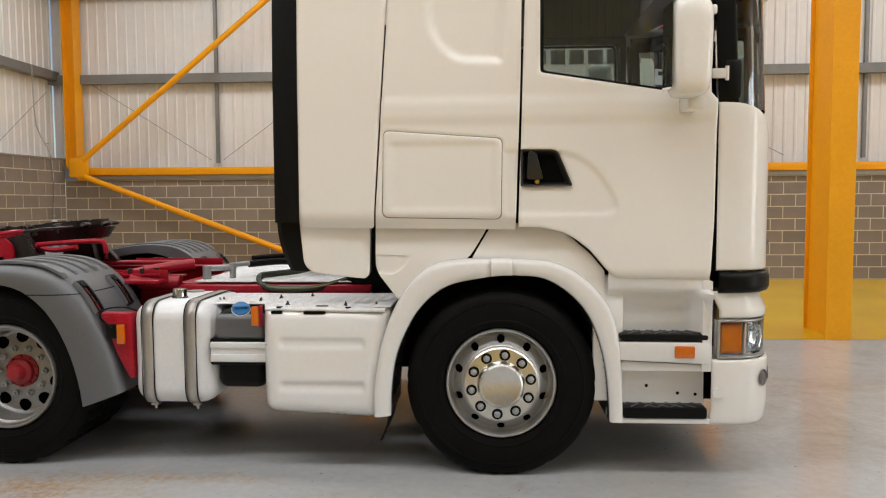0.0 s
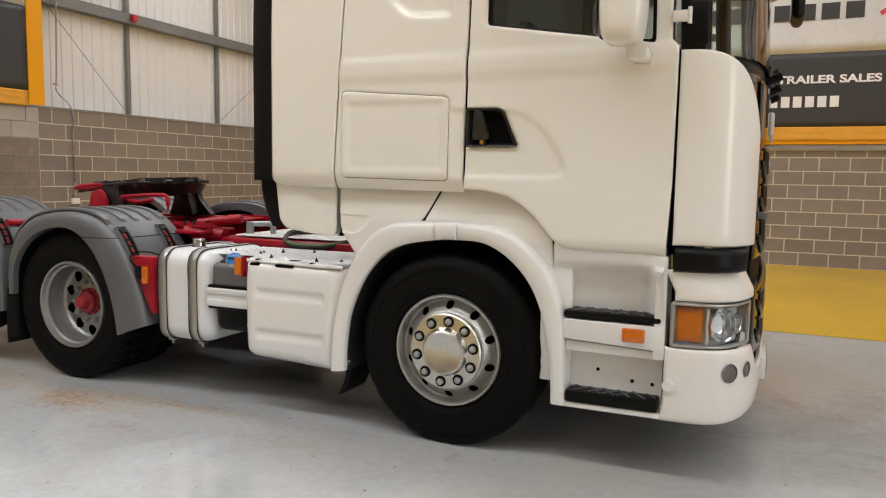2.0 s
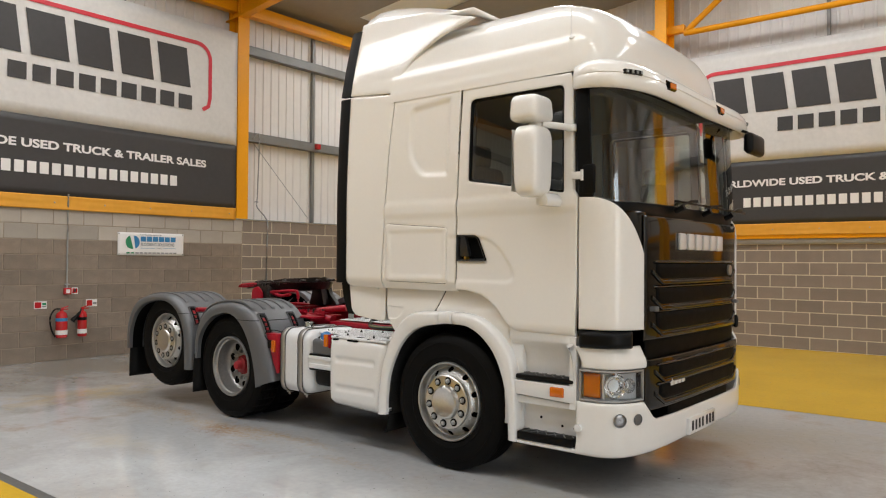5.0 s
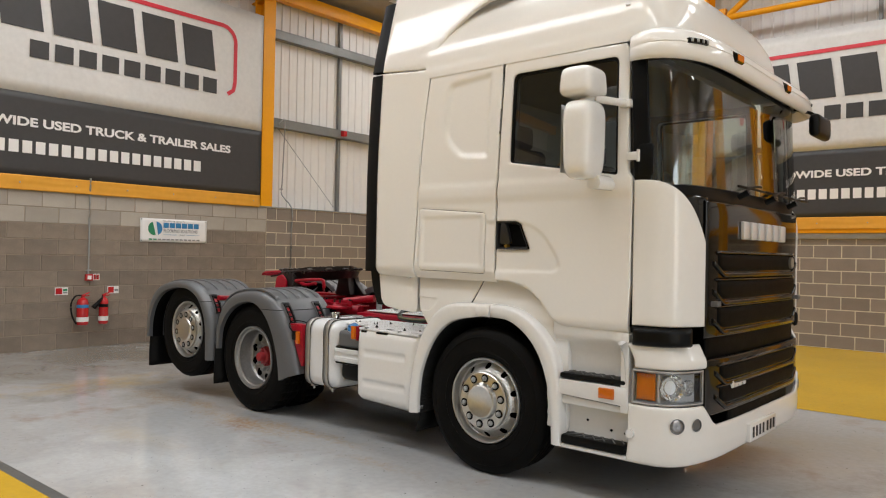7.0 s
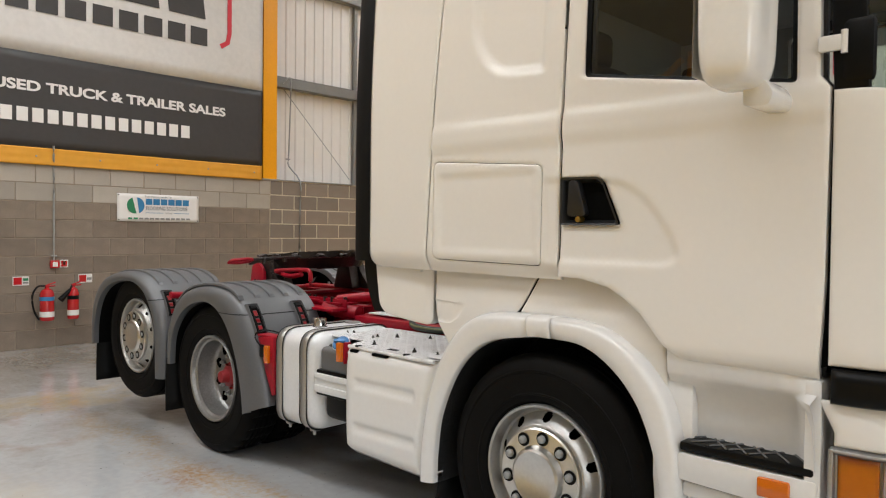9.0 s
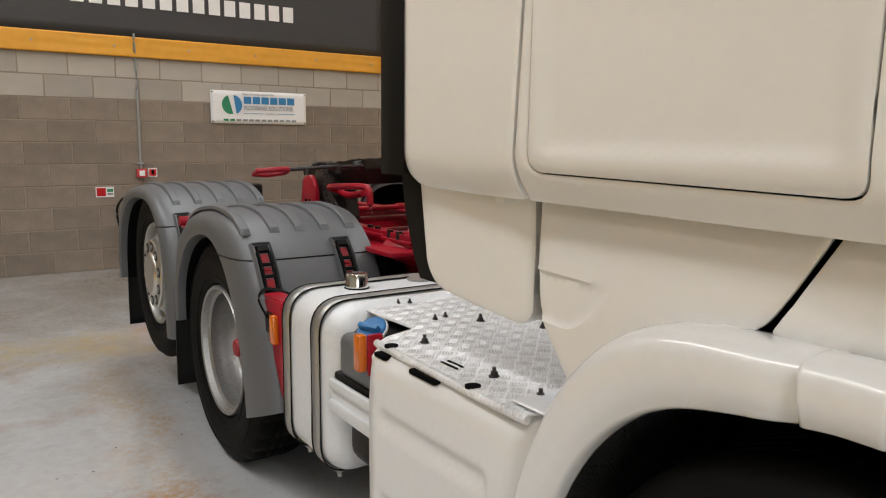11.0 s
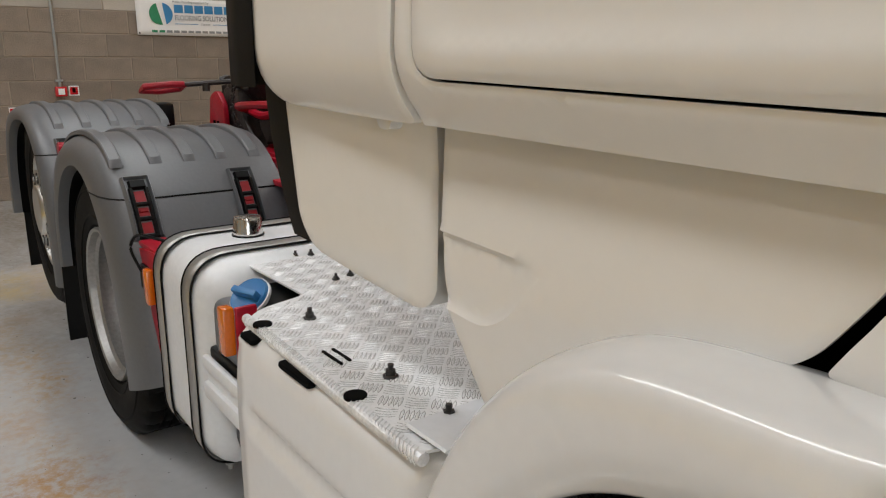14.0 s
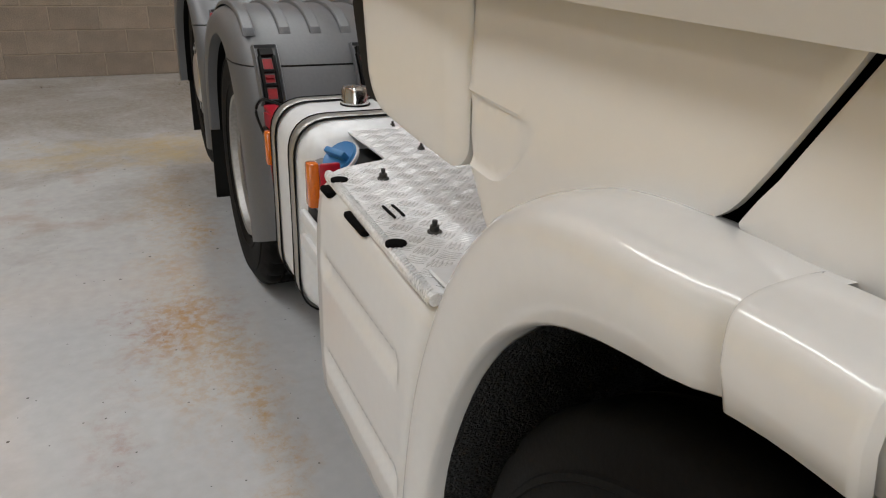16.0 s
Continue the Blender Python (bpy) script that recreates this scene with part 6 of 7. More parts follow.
def mudguard(go, gi, sg, flap_y, flap_z, ribs, end, latches, jk):
    n = len(go) - 1
    sec = [(-0.05, 0.95), (0.0, 1.180), (0.02, 1.201), (0.25, 1.210), (0.6, 1.204), (0.82, 1.182), (0.92, 1.160), (0.975, 1.135), (1.0, 1.10), (1.0, 0.62), (0.97, 0.604), (0.45, 0.60)]
    bm = bmesh.new()
    grid(bm, n, len(sec) - 1, lambda i, j: Vector((gi[i].x + (go[i].x - gi[i].x) * sec[j][0], sg * sec[j][1], gi[i].y + (go[i].y - gi[i].y) * sec[j][0])))
    g = part("mudguard", bm, GREY_P, truck, "grey ribbed plastic mudguard", angle=50)
    # near-black sheet along the inside of the guard
    bm = bmesh.new()
    grid(bm, n, 3, lambda i, j: Vector((gi[i].x - (go[i].x - gi[i].x) * (0.10, 0.12, -0.35, -0.35)[j], sg * (1.164, 1.05, 1.0, 0.61)[j], gi[i].y - (go[i].y - gi[i].y) * (0.10, 0.12, -0.35, -0.35)[j])))
    part("guard_lining", bm, DARK, g, "near-black inside of the mudguard", angle=60)
    # raised ribs that run over the crown, square-ended on the front slope
    for yc in ribs:
        bm = bmesh.new()
        w, h = 0.020, 0.013
        rows = []
        for k in range(8, end + 1):
            t = (go[k + 1] - go[k - 1]).normalized()
            n2 = Vector((-t.y, t.x))
            f = 0.0 if k in (8, end) else 1.0
            q = go[k] - (t * 0.02 if k == end - 1 else t * 0.0)
            if k == end:
                q = go[k - 1] + t * 0.006
            rows.append([bm.verts.new((q.x + n2.x * (v * f - 0.002 * (1 - f)), sg * (yc + u), q.y + n2.y * (v * f - 0.002 * (1 - f)))) for u, v in ((-w - 0.003, -0.004), (-w, h * 0.75), (-w + 0.004, h), (w - 0.004, h), (w, h * 0.75), (w + 0.003, -0.004))])
        for r0, r1 in zip(rows, rows[1:]):
            for q in range(5):
                bm.faces.new((r0[q], r0[q + 1], r1[q + 1], r1[q]))
        part("rib", bm, GREY_P, g)
    # joint line round the front half
    a, a1 = go[jk], gi[jk]
    bm = bmesh.new()
    line = [(1.0, 0.62), (1.0, 1.10), (0.975, 1.135), (0.92, 1.160), (0.82, 1.182), (0.6, 1.204), (0.25, 1.210), (0.02, 1.201)]
    level = min(gi[26:], key=lambda p: abs(p.y - a.y))
    pipe(bm, [(level.x + (a.x - level.x) * f, sg * y, level.y + (a.y - level.y) * f) for f, y in line], 0.0035, 6)
    part("joint", bm, BLACK_P, g)

    def slope(u, v, off):
        """A point on the front slope: u metres down from the joint, v across, off outwards."""
        d, k = u, jk
        while d > 0 and k < len(go) - 2 and d > (go[k + 1] - go[k]).length:
            d -= (go[k + 1] - go[k]).length
            k += 1
        while d < 0:
            k -= 1
            d += (go[k + 1] - go[k]).length
        t = (go[k + 1] - go[k]).normalized()
        p = go[k] + t * d
        return Vector((p.x - t.y * off, sg * v, p.y + t.x * off))

    def plate(bm, u0, u1, v0, v1, o0, o1, ins):
        """A raised block on the slope with chamfered sides."""
        n = max(2, int((u1 - u0) / 0.02))
        rows = []
        for i in range(n + 1):
            u = u0 + (u1 - u0) * i / n
            e = ins if i == 0 else -ins if i == n else 0
            rows.append([bm.verts.new(slope(u + (e if b else 0), v, o)) for v, o, b in ((v0, o0, 0), (v0 + ins, o1, 1), (v1 - ins, o1, 1), (v1, o0, 0))])
        for r0, r1 in zip(rows, rows[1:]):
            for q in range(3):
                bm.faces.new((r0[q], r0[q + 1], r1[q + 1], r1[q]))
        bm.faces.new(rows[0])
        bm.faces.new(rows[-1][::-1])
        return bm
    for yc in latches:
        bm = plate(bmesh.new(), -0.085, 0.140, yc - 0.046, yc + 0.046, -0.004, 0.008, 0.007)
        for va, vb in ((yc - 0.045, yc - 0.033), (yc + 0.033, yc + 0.045)):
            plate(bm, -0.080, 0.136, va, vb, 0.006, 0.020, 0.005)
        plate(bm, -0.082, -0.070, yc - 0.045, yc + 0.045, 0.006, 0.020, 0.005)
        base = part("latch", bm, GREY_P, g, "grey moulded latch seat with black strap")
        bm = plate(bmesh.new(), -0.064, -0.030, yc - 0.028, yc + 0.028, 0.006, 0.022, 0.005)
        for va, vb in ((yc - 0.032, yc - 0.017), (yc + 0.017, yc + 0.032)):
            plate(bm, -0.035, 0.138, va, vb, 0.006, 0.021, 0.003)
        for u in (0.016, 0.066, 0.124):
            plate(bm, u, u + 0.014, yc - 0.03, yc + 0.03, 0.006, 0.018, 0.003)
        part("strap", bm, BLACK_P, base, "black rubber latch strap")
        for u0, u1 in ((-0.026, 0.014), (0.034, 0.064), (0.084, 0.122)):
            part("red_pin", plate(bmesh.new(), u0, u1, yc - 0.017, yc + 0.017, 0.004, 0.0085, 0.001), RED_HUB, base)
        part("red_pin", plate(bmesh.new(), 0.042, 0.052, yc - 0.015, yc + 0.015, 0.006, 0.014, 0.003), RED_HUB, base)
    # rubber flap at the rear
    bm = bmesh.new()
    grid(bm, 4, 6, lambda i, j: Vector((go[0].x - 0.02 * math.sin(j / 6 * 2), sg * (flap_y - 0.55 * i / 4), 0.60 - (0.60 - flap_z) * j / 6)))
    o = part("rear_flap", bm, FLAP, g, "black rubber flap")
    o.modifiers.new("thick", "SOLIDIFY").thickness = 0.015
    return g


for sg in (-1, 1):
    mudguard(*DRIVE_PATH, sg, 1.20, 0.20, (1.145, 1.017, 0.904, 0.79, 0.668), 33, (1.105, 0.752), 36)
    mudguard(*TAG_PATH, sg, 1.15, 0.22, (1.09, 0.97, 0.845, 0.73, 0.61), 36, (1.085, 0.745), 39)

# fuel tank with straps, filler cap
tank = part("fuel_tank", box(bmesh.new(), -1.985, -1.505, -1.17, -0.52, 0.368, 0.953, 0.105, 5), ALU, truck, "pale aluminium fuel tank with two straps")
for x in (-1.88, -1.635):
    bm = bmesh.new()
    loop = rounded([(-1.175, 0.363), (-0.515, 0.363), (-0.515, 0.958), (-1.175, 0.958)], 0.115, 8)
    ring = [[bm.verts.new((x + dx, y, z)) for dx in (-0.03, 0.03)] for y, z in loop]
    for i in range(len(ring)):
        a, b = ring[i], ring[(i + 1) % len(ring)]
        bm.faces.new((a[0], a[1], b[1], b[0]))
    o = part("strap", bm, ALU_D, tank, "bright metal tank strap on black rubber")
    o.modifiers.new("thick", "SOLIDIFY").thickness = 0.004
    for dx in (-0.034, 0.034):
        bm = bmesh.new()
        pipe(bm, [(x + dx, y, z) for y, z in loop] + [(x + dx, *loop[0])], 0.0032, 5)
        part("strap_rubber", bm, FLAP, tank)
    bm = rod(bmesh.new(), (x, -1.09, 0.33), (x, -1.09, 0.375), 0.009, 8)
    box(bm, x - 0.022, x + 0.022, -1.11, -1.06, 0.352, 0.37, 0.004)
    part("strap_bolt", bm, ALU_D, tank)
bm = lathe(bmesh.new(), [(0.042, 0.004), (0.0425, 0.012), (0.041, 0.020), (0.041, 0.050), (0.037, 0.056), (0.020, 0.0575), (0.0005, 0.058)], 36, wobble=lambda i, j: -0.0014 if (j in (2, 3) and i % 2) else 0)
part("filler_cap", bm, CHROME, tank, "chromed fuel filler cap").matrix_local = Matrix.Translation((-1.787, -0.938, 0.951)) @ pose(0, 0, 0, 90)
part("cap_seal", rod(bmesh.new(), (-1.787, -0.938, 0.950), (-1.787, -0.938, 0.957), 0.046, 24), FLAP, tank, "black rubber seal under the cap")
part("sender", rod(bmesh.new(), (-1.80, -0.66, 0.95), (-1.80, -0.66, 0.961), 0.05, 20), ALU_D, tank)

# fluid tank with blue cap, silver bars and red bracket with amber lamp
adb = part("fluid_tank", box(bmesh.new(), -1.50, -1.225, -1.13, -0.60, 0.46, 0.905, 0.05, 4), BLACK_P, truck, "dark plastic fluid tank with blue cap")
part("body_side", box(bmesh.new(), -1.50, -1.215, -1.16, -0.9, 0.74, 0.885, 0.03, 3), GREY_P, adb)
bm = lathe(bmesh.new(), [(0.030, 0.0), (0.030, 0.04), (0.047, 0.045), (0.050, 0.060), (0.046, 0.068), (0.042, 0.066), (0.0005, 0.068)], 26)
box(bm, -0.038, 0.038, 0.064, 0.088, -0.008, 0.008, 0.003)
part("blue_cap", bm, BLUE, adb, "blue filler cap").matrix_local = Matrix.Translation((-1.375, -1.075, 0.868)) @ Vector((0.22, -0.62, 0.75)).to_track_quat("Y", "Z").to_matrix().to_4x4()
part("cap_ring", lathe(bmesh.new(), [(0.0505, 0.050), (0.053, 0.052), (0.053, 0.060), (0.0505, 0.062)], 26), ALU, adb, "pale ring round the filler cap").matrix_local = Matrix.Translation((-1.375, -1.075, 0.868)) @ Vector((0.22, -0.62, 0.75)).to_track_quat("Y", "Z").to_matrix().to_4x4()
for z0, z1 in ((0.700, 0.735), (0.622, 0.665)):
    part("side_bar", box(bmesh.new(), -1.52, -1.195, -1.185, -1.165, z0, z1, 0.008, 2), ALU, adb, "polished aluminium side bar")
part("side_bar", box(bmesh.new(), -1.52, -1.195, -1.172, -1.155, 0.655, 0.71), ALU, adb, "polished aluminium side bar")
part("bar_bracket", box(bmesh.new(), -1.53, -1.20, -1.16, -0.9, 0.60, 0.75, 0.01), BLACK_P, adb)
part("marker_lamp", box(bmesh.new(), -1.270, -1.232, -1.224, -1.197, 0.832, 0.940, 0.006), AMBER, truck, "amber marker lamp on a red bracket")
part("lamp_bracket", box(bmesh.new(), -1.237, -1.224, -1.198, -1.150, 0.82, 0.940, 0.004), RED, truck, "red lamp bracket")
bk = part("guard_bracket", prism(bmesh.new(), rounded([(-2.155, 0.868), (-1.985, 0.885), (-1.970, 0.52), (-2.0, 0.52), (-2.07, 0.66), (-2.12, 0.80)], 0.012), -1.150, -1.04, 0.006), RED, truck, "red steel bracket with amber lamp")
part("bracket_top", box(bmesh.new(), -2.17, -1.985, -1.145, -1.06, 0.872, 0.888, 0.004), RED, bk)
part("lamp_box", box(bmesh.new(), -2.125, -2.05, -1.162, -1.144, 0.745, 0.828, 0.008), BLACK_P, bk)
part("marker_lamp", box(bmesh.new(), -2.062, -2.018, -1.172, -1.146, 0.715, 0.828, 0.008), AMBER, bk, "amber marker lamp")
bm = bmesh.new()
pipe(bm, smooth_path([(-2.09, -1.165, 0.81), (-2.15, -1.175, 0.87), (-2.12, -1.16, 0.915), (-2.03, -1.13, 0.92), (-1.99, -1.06, 0.89)], 5), 0.005, 6)
part("cable", bm, BLACK_P, bk)

# battery box: moulded cover with two pressed ribs
def cover(x, z):
    y = 1.228 - 0.02 * ((z - 0.62) / 0.3) ** 4 - 0.02 * max(0, (x + 0.62) / 0.1) ** 2
    for zc in (0.745, 0.505):
        y -= 0.012 * bump1(z, zc - 0.022, zc + 0.010, 0.014) * bump1(x, -1.10, -0.66, 0.02)
    return y


bb_line = rounded([(-1.205, 0.93), (-0.505, 0.925), (-0.53, 0.76), (-0.575, 0.50), (-0.585, 0.335), (-0.62, 0.325), (-1.16, 0.352), (-1.20, 0.38)], [0.03, 0.03, 0.05, 0.05, 0.02, 0.02, 0.05, 0.03])
bb = part("battery_box", panel(bmesh.new(), bb_line, cover, step=0.016, edge=0.035, drop=0.035, rim=0.40), WHITE_P, truck, "white plastic battery box cover with pressed ribs", angle=60)
part("battery_box", panel(bmesh.new(), bb_line, cover, step=0.05, edge=0.035, drop=0.035, rim=0.40, sign=1), WHITE_P, truck, "white plastic side cover", angle=60)

# chequer plate deck
deck_line = rounded([(-1.59, -1.035), (-1.25, -1.03), (-1.215, -1.15), (-1.17, -1.195), (-0.62, -1.211), (-0.535, -1.207), (-0.50, -1.06), (-0.52, -0.55), (-1.57, -0.55)], [0.005, 0.02, 0.03, 0.03, 0.02, 0.01, 0.02, 0.0, 0.0])
bm = bmesh.new()
f = bm.faces.new([bm.verts.new((x, y, 0.932)) for x, y in deck_line])
r = bmesh.ops.extrude_face_region(bm, geom=[f])
bmesh.ops.translate(bm, verts=[v for v in r["geom"] if isinstance(v, bmesh.types.BMVert)], vec=(0, 0, -0.005))
deck = part("chequer_deck", bm, CHEQUER, truck, "aluminium chequer plate deck held by black bolts")


def chequer(name, line, z, parent, mat, grow=1.0, lift=0.0018, pitch=0.042):
    """Raised lozenges in fives, their direction changing from cell to cell."""
    verts, faces = [], []
    cx, cy = sum(p[0] for p in line) / len(line), sum(p[1] for p in line) / len(line)
    q = math.sqrt(0.5)
    n = int(1.6 / pitch)
    for i in range(-n, n + 1):
        for j in range(-n, n + 1):
            gx, gy = cx + (i - j) * pitch * q, cy + (i + j) * pitch * q
            c, s = (q, q) if (i + j) % 2 else (-q, q)
            for k in range(5):
                u = (k - 2) * pitch * 0.19
                px, py = gx - s * u, gy + c * u
                if inside(line, px, py) and edge_distance(line, px, py) > 0.014:
                    b = len(verts)
                    L, W, Z = pitch * 0.40 * grow, pitch * 0.056 * (2.4 * grow - 1.4), lift
                    for a, w, h in ((-L, 0, 0), (-L * 0.45, -W, 0), (L * 0.45, -W, 0), (L, 0, 0), (L * 0.45, W, 0), (-L * 0.45, W, 0), (-L * 0.55, 0, Z), (L * 0.55, 0, Z)):
                        verts.append((px + c * a - s * w, py + s * a + c * w, z + h))
                    faces += [tuple(b + q for q in f) for f in ((0, 1, 6), (1, 2, 7, 6), (2, 3, 7), (3, 4, 7), (4, 5, 6, 7), (5, 0, 6))]
    me = bpy.data.meshes.new(name)
    me.from_pydata(verts, [], faces)
    me.materials.append(mat)
    me.polygons.foreach_set("use_smooth", [True] * len(faces))
    o = new(name, me)
    o.parent = parent
    o["kind"] = "stuff"
    return o


chequer("tread_relief", deck_line, 0.9322, deck, CHEQUER_R)
# a slightly larger dark lozenge outlines each raised one
chequer("tread_outline", deck_line, 0.9322, deck, CHEQUER_D, 1.10, 0.0004)
# rolled front edge of the deck, with dark drain notches
bm = bmesh.new()
pipe(bm, [(-1.20, -1.185, 0.923), (-0.92, -1.199, 0.922), (-0.62, -1.210, 0.922), (-0.53, -1.208, 0.922)], 0.0105, 10)
for k in range(68):
    x = -1.19 + 0.0096 * k
    y = -1.188 - 0.036 * (x + 1.20)
    pipe(bm, [(x, y + 0.006, 0.9335), (x + 0.006, y - 0.005, 0.9325), (x + 0.011, y - 0.0105, 0.925), (x + 0.014, y - 0.009, 0.916)], 0.0014, 4)
part("rolled_edge", bm, CHEQUER_R, deck, "ribbed rolled edge of the deck")
for x, y in ((-1.122, -1.183), (-0.735, -1.195)):
    part("drain_slot", rod(bmesh.new(), (x, y, 0.930), (x, y, 0.9354), 0.019, 16), DARK, deck)
for x0, x1, y0, y1 in ((-0.925, -0.855, -1.155, -1.150), (-0.925, -0.86, -1.135, -1.130)):
    part("drain_slot", box(bmesh.new(), x0, x1, y0, y1, 0.929, 0.9358, 0.0), DARK, deck)
for x0, x1 in ((-0.98, -0.86), (-1.16, -1.10)):
    part("drain_slot", box(bmesh.new(), x0, x1, -1.218, -1.19, 0.899, 0.914, 0.006), DARK, deck)
br = part("deck_bracket", box(bmesh.new(), -0.60, -0.50, -1.192, -0.98, 0.936, 0.943, 0.003, 1, pose(0, 0, 0)), ALU, deck, "plain aluminium bracket")
for x, y, s in ((-1.10, -1.09, 1), (-0.765, -1.11, 1), (-0.59, -1.12, 1), (-1.215, -0.81, 1), (-1.56, -0.90, 0.7), (-1.55, -0.86, 0.7), (-1.31, -0.915, 0.7), (-1.32, -0.87, 0.7), (-1.05, -0.70, 0.8)):
    s *= 0.64
    bm = lathe(bmesh.new(), [(0.021 * s, 0), (0.021 * s, 0.004), (0.016 * s, 0.006)], 14)
    bmesh.ops.create_cone(bm, cap_ends=True, segments=6, radius1=0.015 * s, radius2=0.014 * s, depth=0.018 * s, matrix=pose(0, 0.013 * s, 0, 90))
    bmesh.ops.create_cone(bm, cap_ends=True, segments=10, radius1=0.008 * s, radius2=0.007 * s, depth=0.016 * s, matrix=pose(0, 0.03 * s, 0, 90))
    part("deck_bolt", bm, DUST_BOLT, deck).matrix_local = Matrix.Translation((x, y, 0.931)) @ pose(0, 0, 0, 90)
# middle deck between the rails
mid_line = [(-1.90, -0.44), (-0.75, -0.44), (-0.75, 0.75), (-1.90, 0.75)]
md = part("chequer_deck", box(bmesh.new(), -1.90, -0.75, -0.44, 0.75, 0.988, 0.996, 0.002, 1), CHEQUER, truck, "aluminium chequer plate deck between the rails")
chequer("tread_relief", mid_line, 0.9962, md, CHEQUER_R)
chequer("tread_outline", mid_line, 0.9962, md, CHEQUER_D, 1.10, 0.0004)
# air hoses lying on the deck, valve and brackets
LOOP = smooth_path([(-0.80, -0.20, 1.03), (-0.89, -0.36, 1.0), (-1.07, -0.51, 0.960), (-1.284, -0.545, 0.958), (-1.44, -0.47, 0.972), (-1.49, -0.33, 1.018), (-1.42, -0.20, 1.022), (-1.25, -0.10, 1.04), (-0.95, 0.0, 1.12)], 8)
hose = part("air_hose", pipe(bmesh.new(), LOOP, 0.021, 10), HOSE, truck, "dark green-black air hose looped on the deck")
part("hose_stripe", pipe(bmesh.new(), [p + Vector((0, -0.0175, 0.008)) for p in LOOP[6:30]], 0.006, 6), HOSE_Y, hose, "worn yellow-green hose stripe")
for dy, dz in ((0.0, 0.0), (0.09, 0.03)):
    bm = pipe(bmesh.new(), smooth_path([(-1.62, -0.17 + dy, 1.085 + dz), (-1.45, 0.0 + dy, 1.09 + dz), (-1.2, 0.08 + dy, 1.08 + dz), (-0.75, 0.15 + dy, 1.16 + dz)], 8), 0.024, 10)
    part("air_hose", bm, BLACK_P, truck, "black air hose across the deck")
bm = rod(bmesh.new(), (-1.86, -0.32, 0.985), (-1.86, -0.32, 1.085), 0.028, 14)
rod(bm, (-1.86, -0.32, 1.068), (-1.70, -0.24, 1.070), 0.020, 12)
rod(bm, (-1.71, -0.245, 0.985), (-1.71, -0.245, 1.098), 0.022, 14)
rod(bm, (-1.71, -0.245, 1.085), (-1.60, -0.15, 1.092), 0.017, 12)
part("air_coupling", bm, GALV, truck, "grey metal air couplings")
# red rods and plates of the suspension
bm = bmesh.new()
rod(bm, (-2.25, -0.42, 1.06), (-1.95, -0.30, 1.10), 0.035, 12)
rod(bm, (-2.3, -0.5, 1.0), (-2.0, -0.44, 0.98), 0.05, 12)
box(bm, -2.6, -2.1, -0.52, -0.36, 1.035, 1.05, 0.004)
box(bm, -1.98, -0.72, -0.50, -0.40, 0.90, 0.975, 0.01)
part("suspension_bracket", bm, RED, truck, "red chassis brackets and rods")
for x, y in ((-2.52, -0.48), (-2.45, -0.48), (-2.30, -0.50), (-2.22, -0.50), (-2.15, -0.44), (-3.3, -0.5), (-3.22, -0.5)):
    part("chassis_bolt", rod(bmesh.new(), (x, y, 1.04), (x, y, 1.085), 0.016, 6), GREASE, truck)
for sg in (-1, 1):
    for x in (-2.35, -3.15, -3.5, -4.3):
        part("air_spring", rod(bmesh.new(), (x, sg * 0.52, 0.55), (x, sg * 0.52, 0.98), 0.11, 18), DARK, truck)
    part("guard_stay", rod(bmesh.new(), (-3.34, sg * 0.40, 1.02), (-3.34, sg * 1.15, 1.06), 0.025, 10), RED, truck)
    part("guard_stay", rod(bmesh.new(), (-2.46, sg * 0.40, 0.93), (-2.46, sg * 1.0, 0.93), 0.025, 10), RED, truck)
for ya, yb in ((-0.52, -0.38), (0.38, 0.52)):
    part("subframe", box(bmesh.new(), -3.75, -2.35, ya, yb, 1.035, 1.06, 0.006), RED, truck, "red sub-frame under the fifth wheel")
for x in (-3.72, -3.14, -2.44):
    part("subframe_bar", box(bmesh.new(), x, x + 0.09, -0.38, 0.38, 1.03, 1.055, 0.006), RED, truck, "red cross bar of the sub-frame")
# black plate added between the rails, where there is only shade
part("frame_shade", box(bmesh.new(), -4.6, -0.9, -0.39, 0.39, 0.80, 0.82), DARK, truck)
part("rear_beam", box(bmesh.new(), -4.80, -4.68, -1.05, 1.05, 0.62, 0.86, 0.02), RED, truck, "red rear cross beam")
part("rear_beam", box(bmesh.new(), -4.55, -4.25, -0.56, -0.36, 0.95, 1.15, 0.02), RED, truck)
part("rubber_stop", box(bmesh.new(), -4.26, -4.12, -0.56, -0.40, 1.04, 1.19, 0.02), BLACK_P, truck)

# fifth wheel: slotted greasy plate on red brackets, release handle
fw = empty("fifth_wheel", (0, 0, 0), "", "")
fw.parent = truck
for key in ("label", "category"):
    if key in fw:
        del fw[key]
fw["label"] = "greasy black coupling plate on red brackets"
out = []
for k in range(33):
    a = math.radians(-150 + 300 * k / 32)
    out.append((-3.13 + 0.37 * math.cos(a), 0.44 * math.sin(a)))
out += [(-3.62, 0.30), (-3.62, 0.22), (-3.52, 0.12), (-3.30, 0.045), (-3.12, 0.045), (-3.12, -0.045), (-3.30, -0.045), (-3.52, -0.12), (-3.62, -0.22), (-3.62, -0.30)]
bm = bmesh.new()
f = bm.faces.new([bm.verts.new((x, y, 1.362 + 0.10 * (x + 3.1))) for x, y in out])
r = bmesh.ops.extrude_face_region(bm, geom=[f])
bmesh.ops.translate(bm, verts=[v for v in r["geom"] if isinstance(v, bmesh.types.BMVert)], vec=(0, 0, -0.05))
bmesh.ops.triangulate(bm, faces=bm.faces)
bmesh.ops.subdivide_edges(bm, edges=bm.edges, cuts=3, use_grid_fill=True)
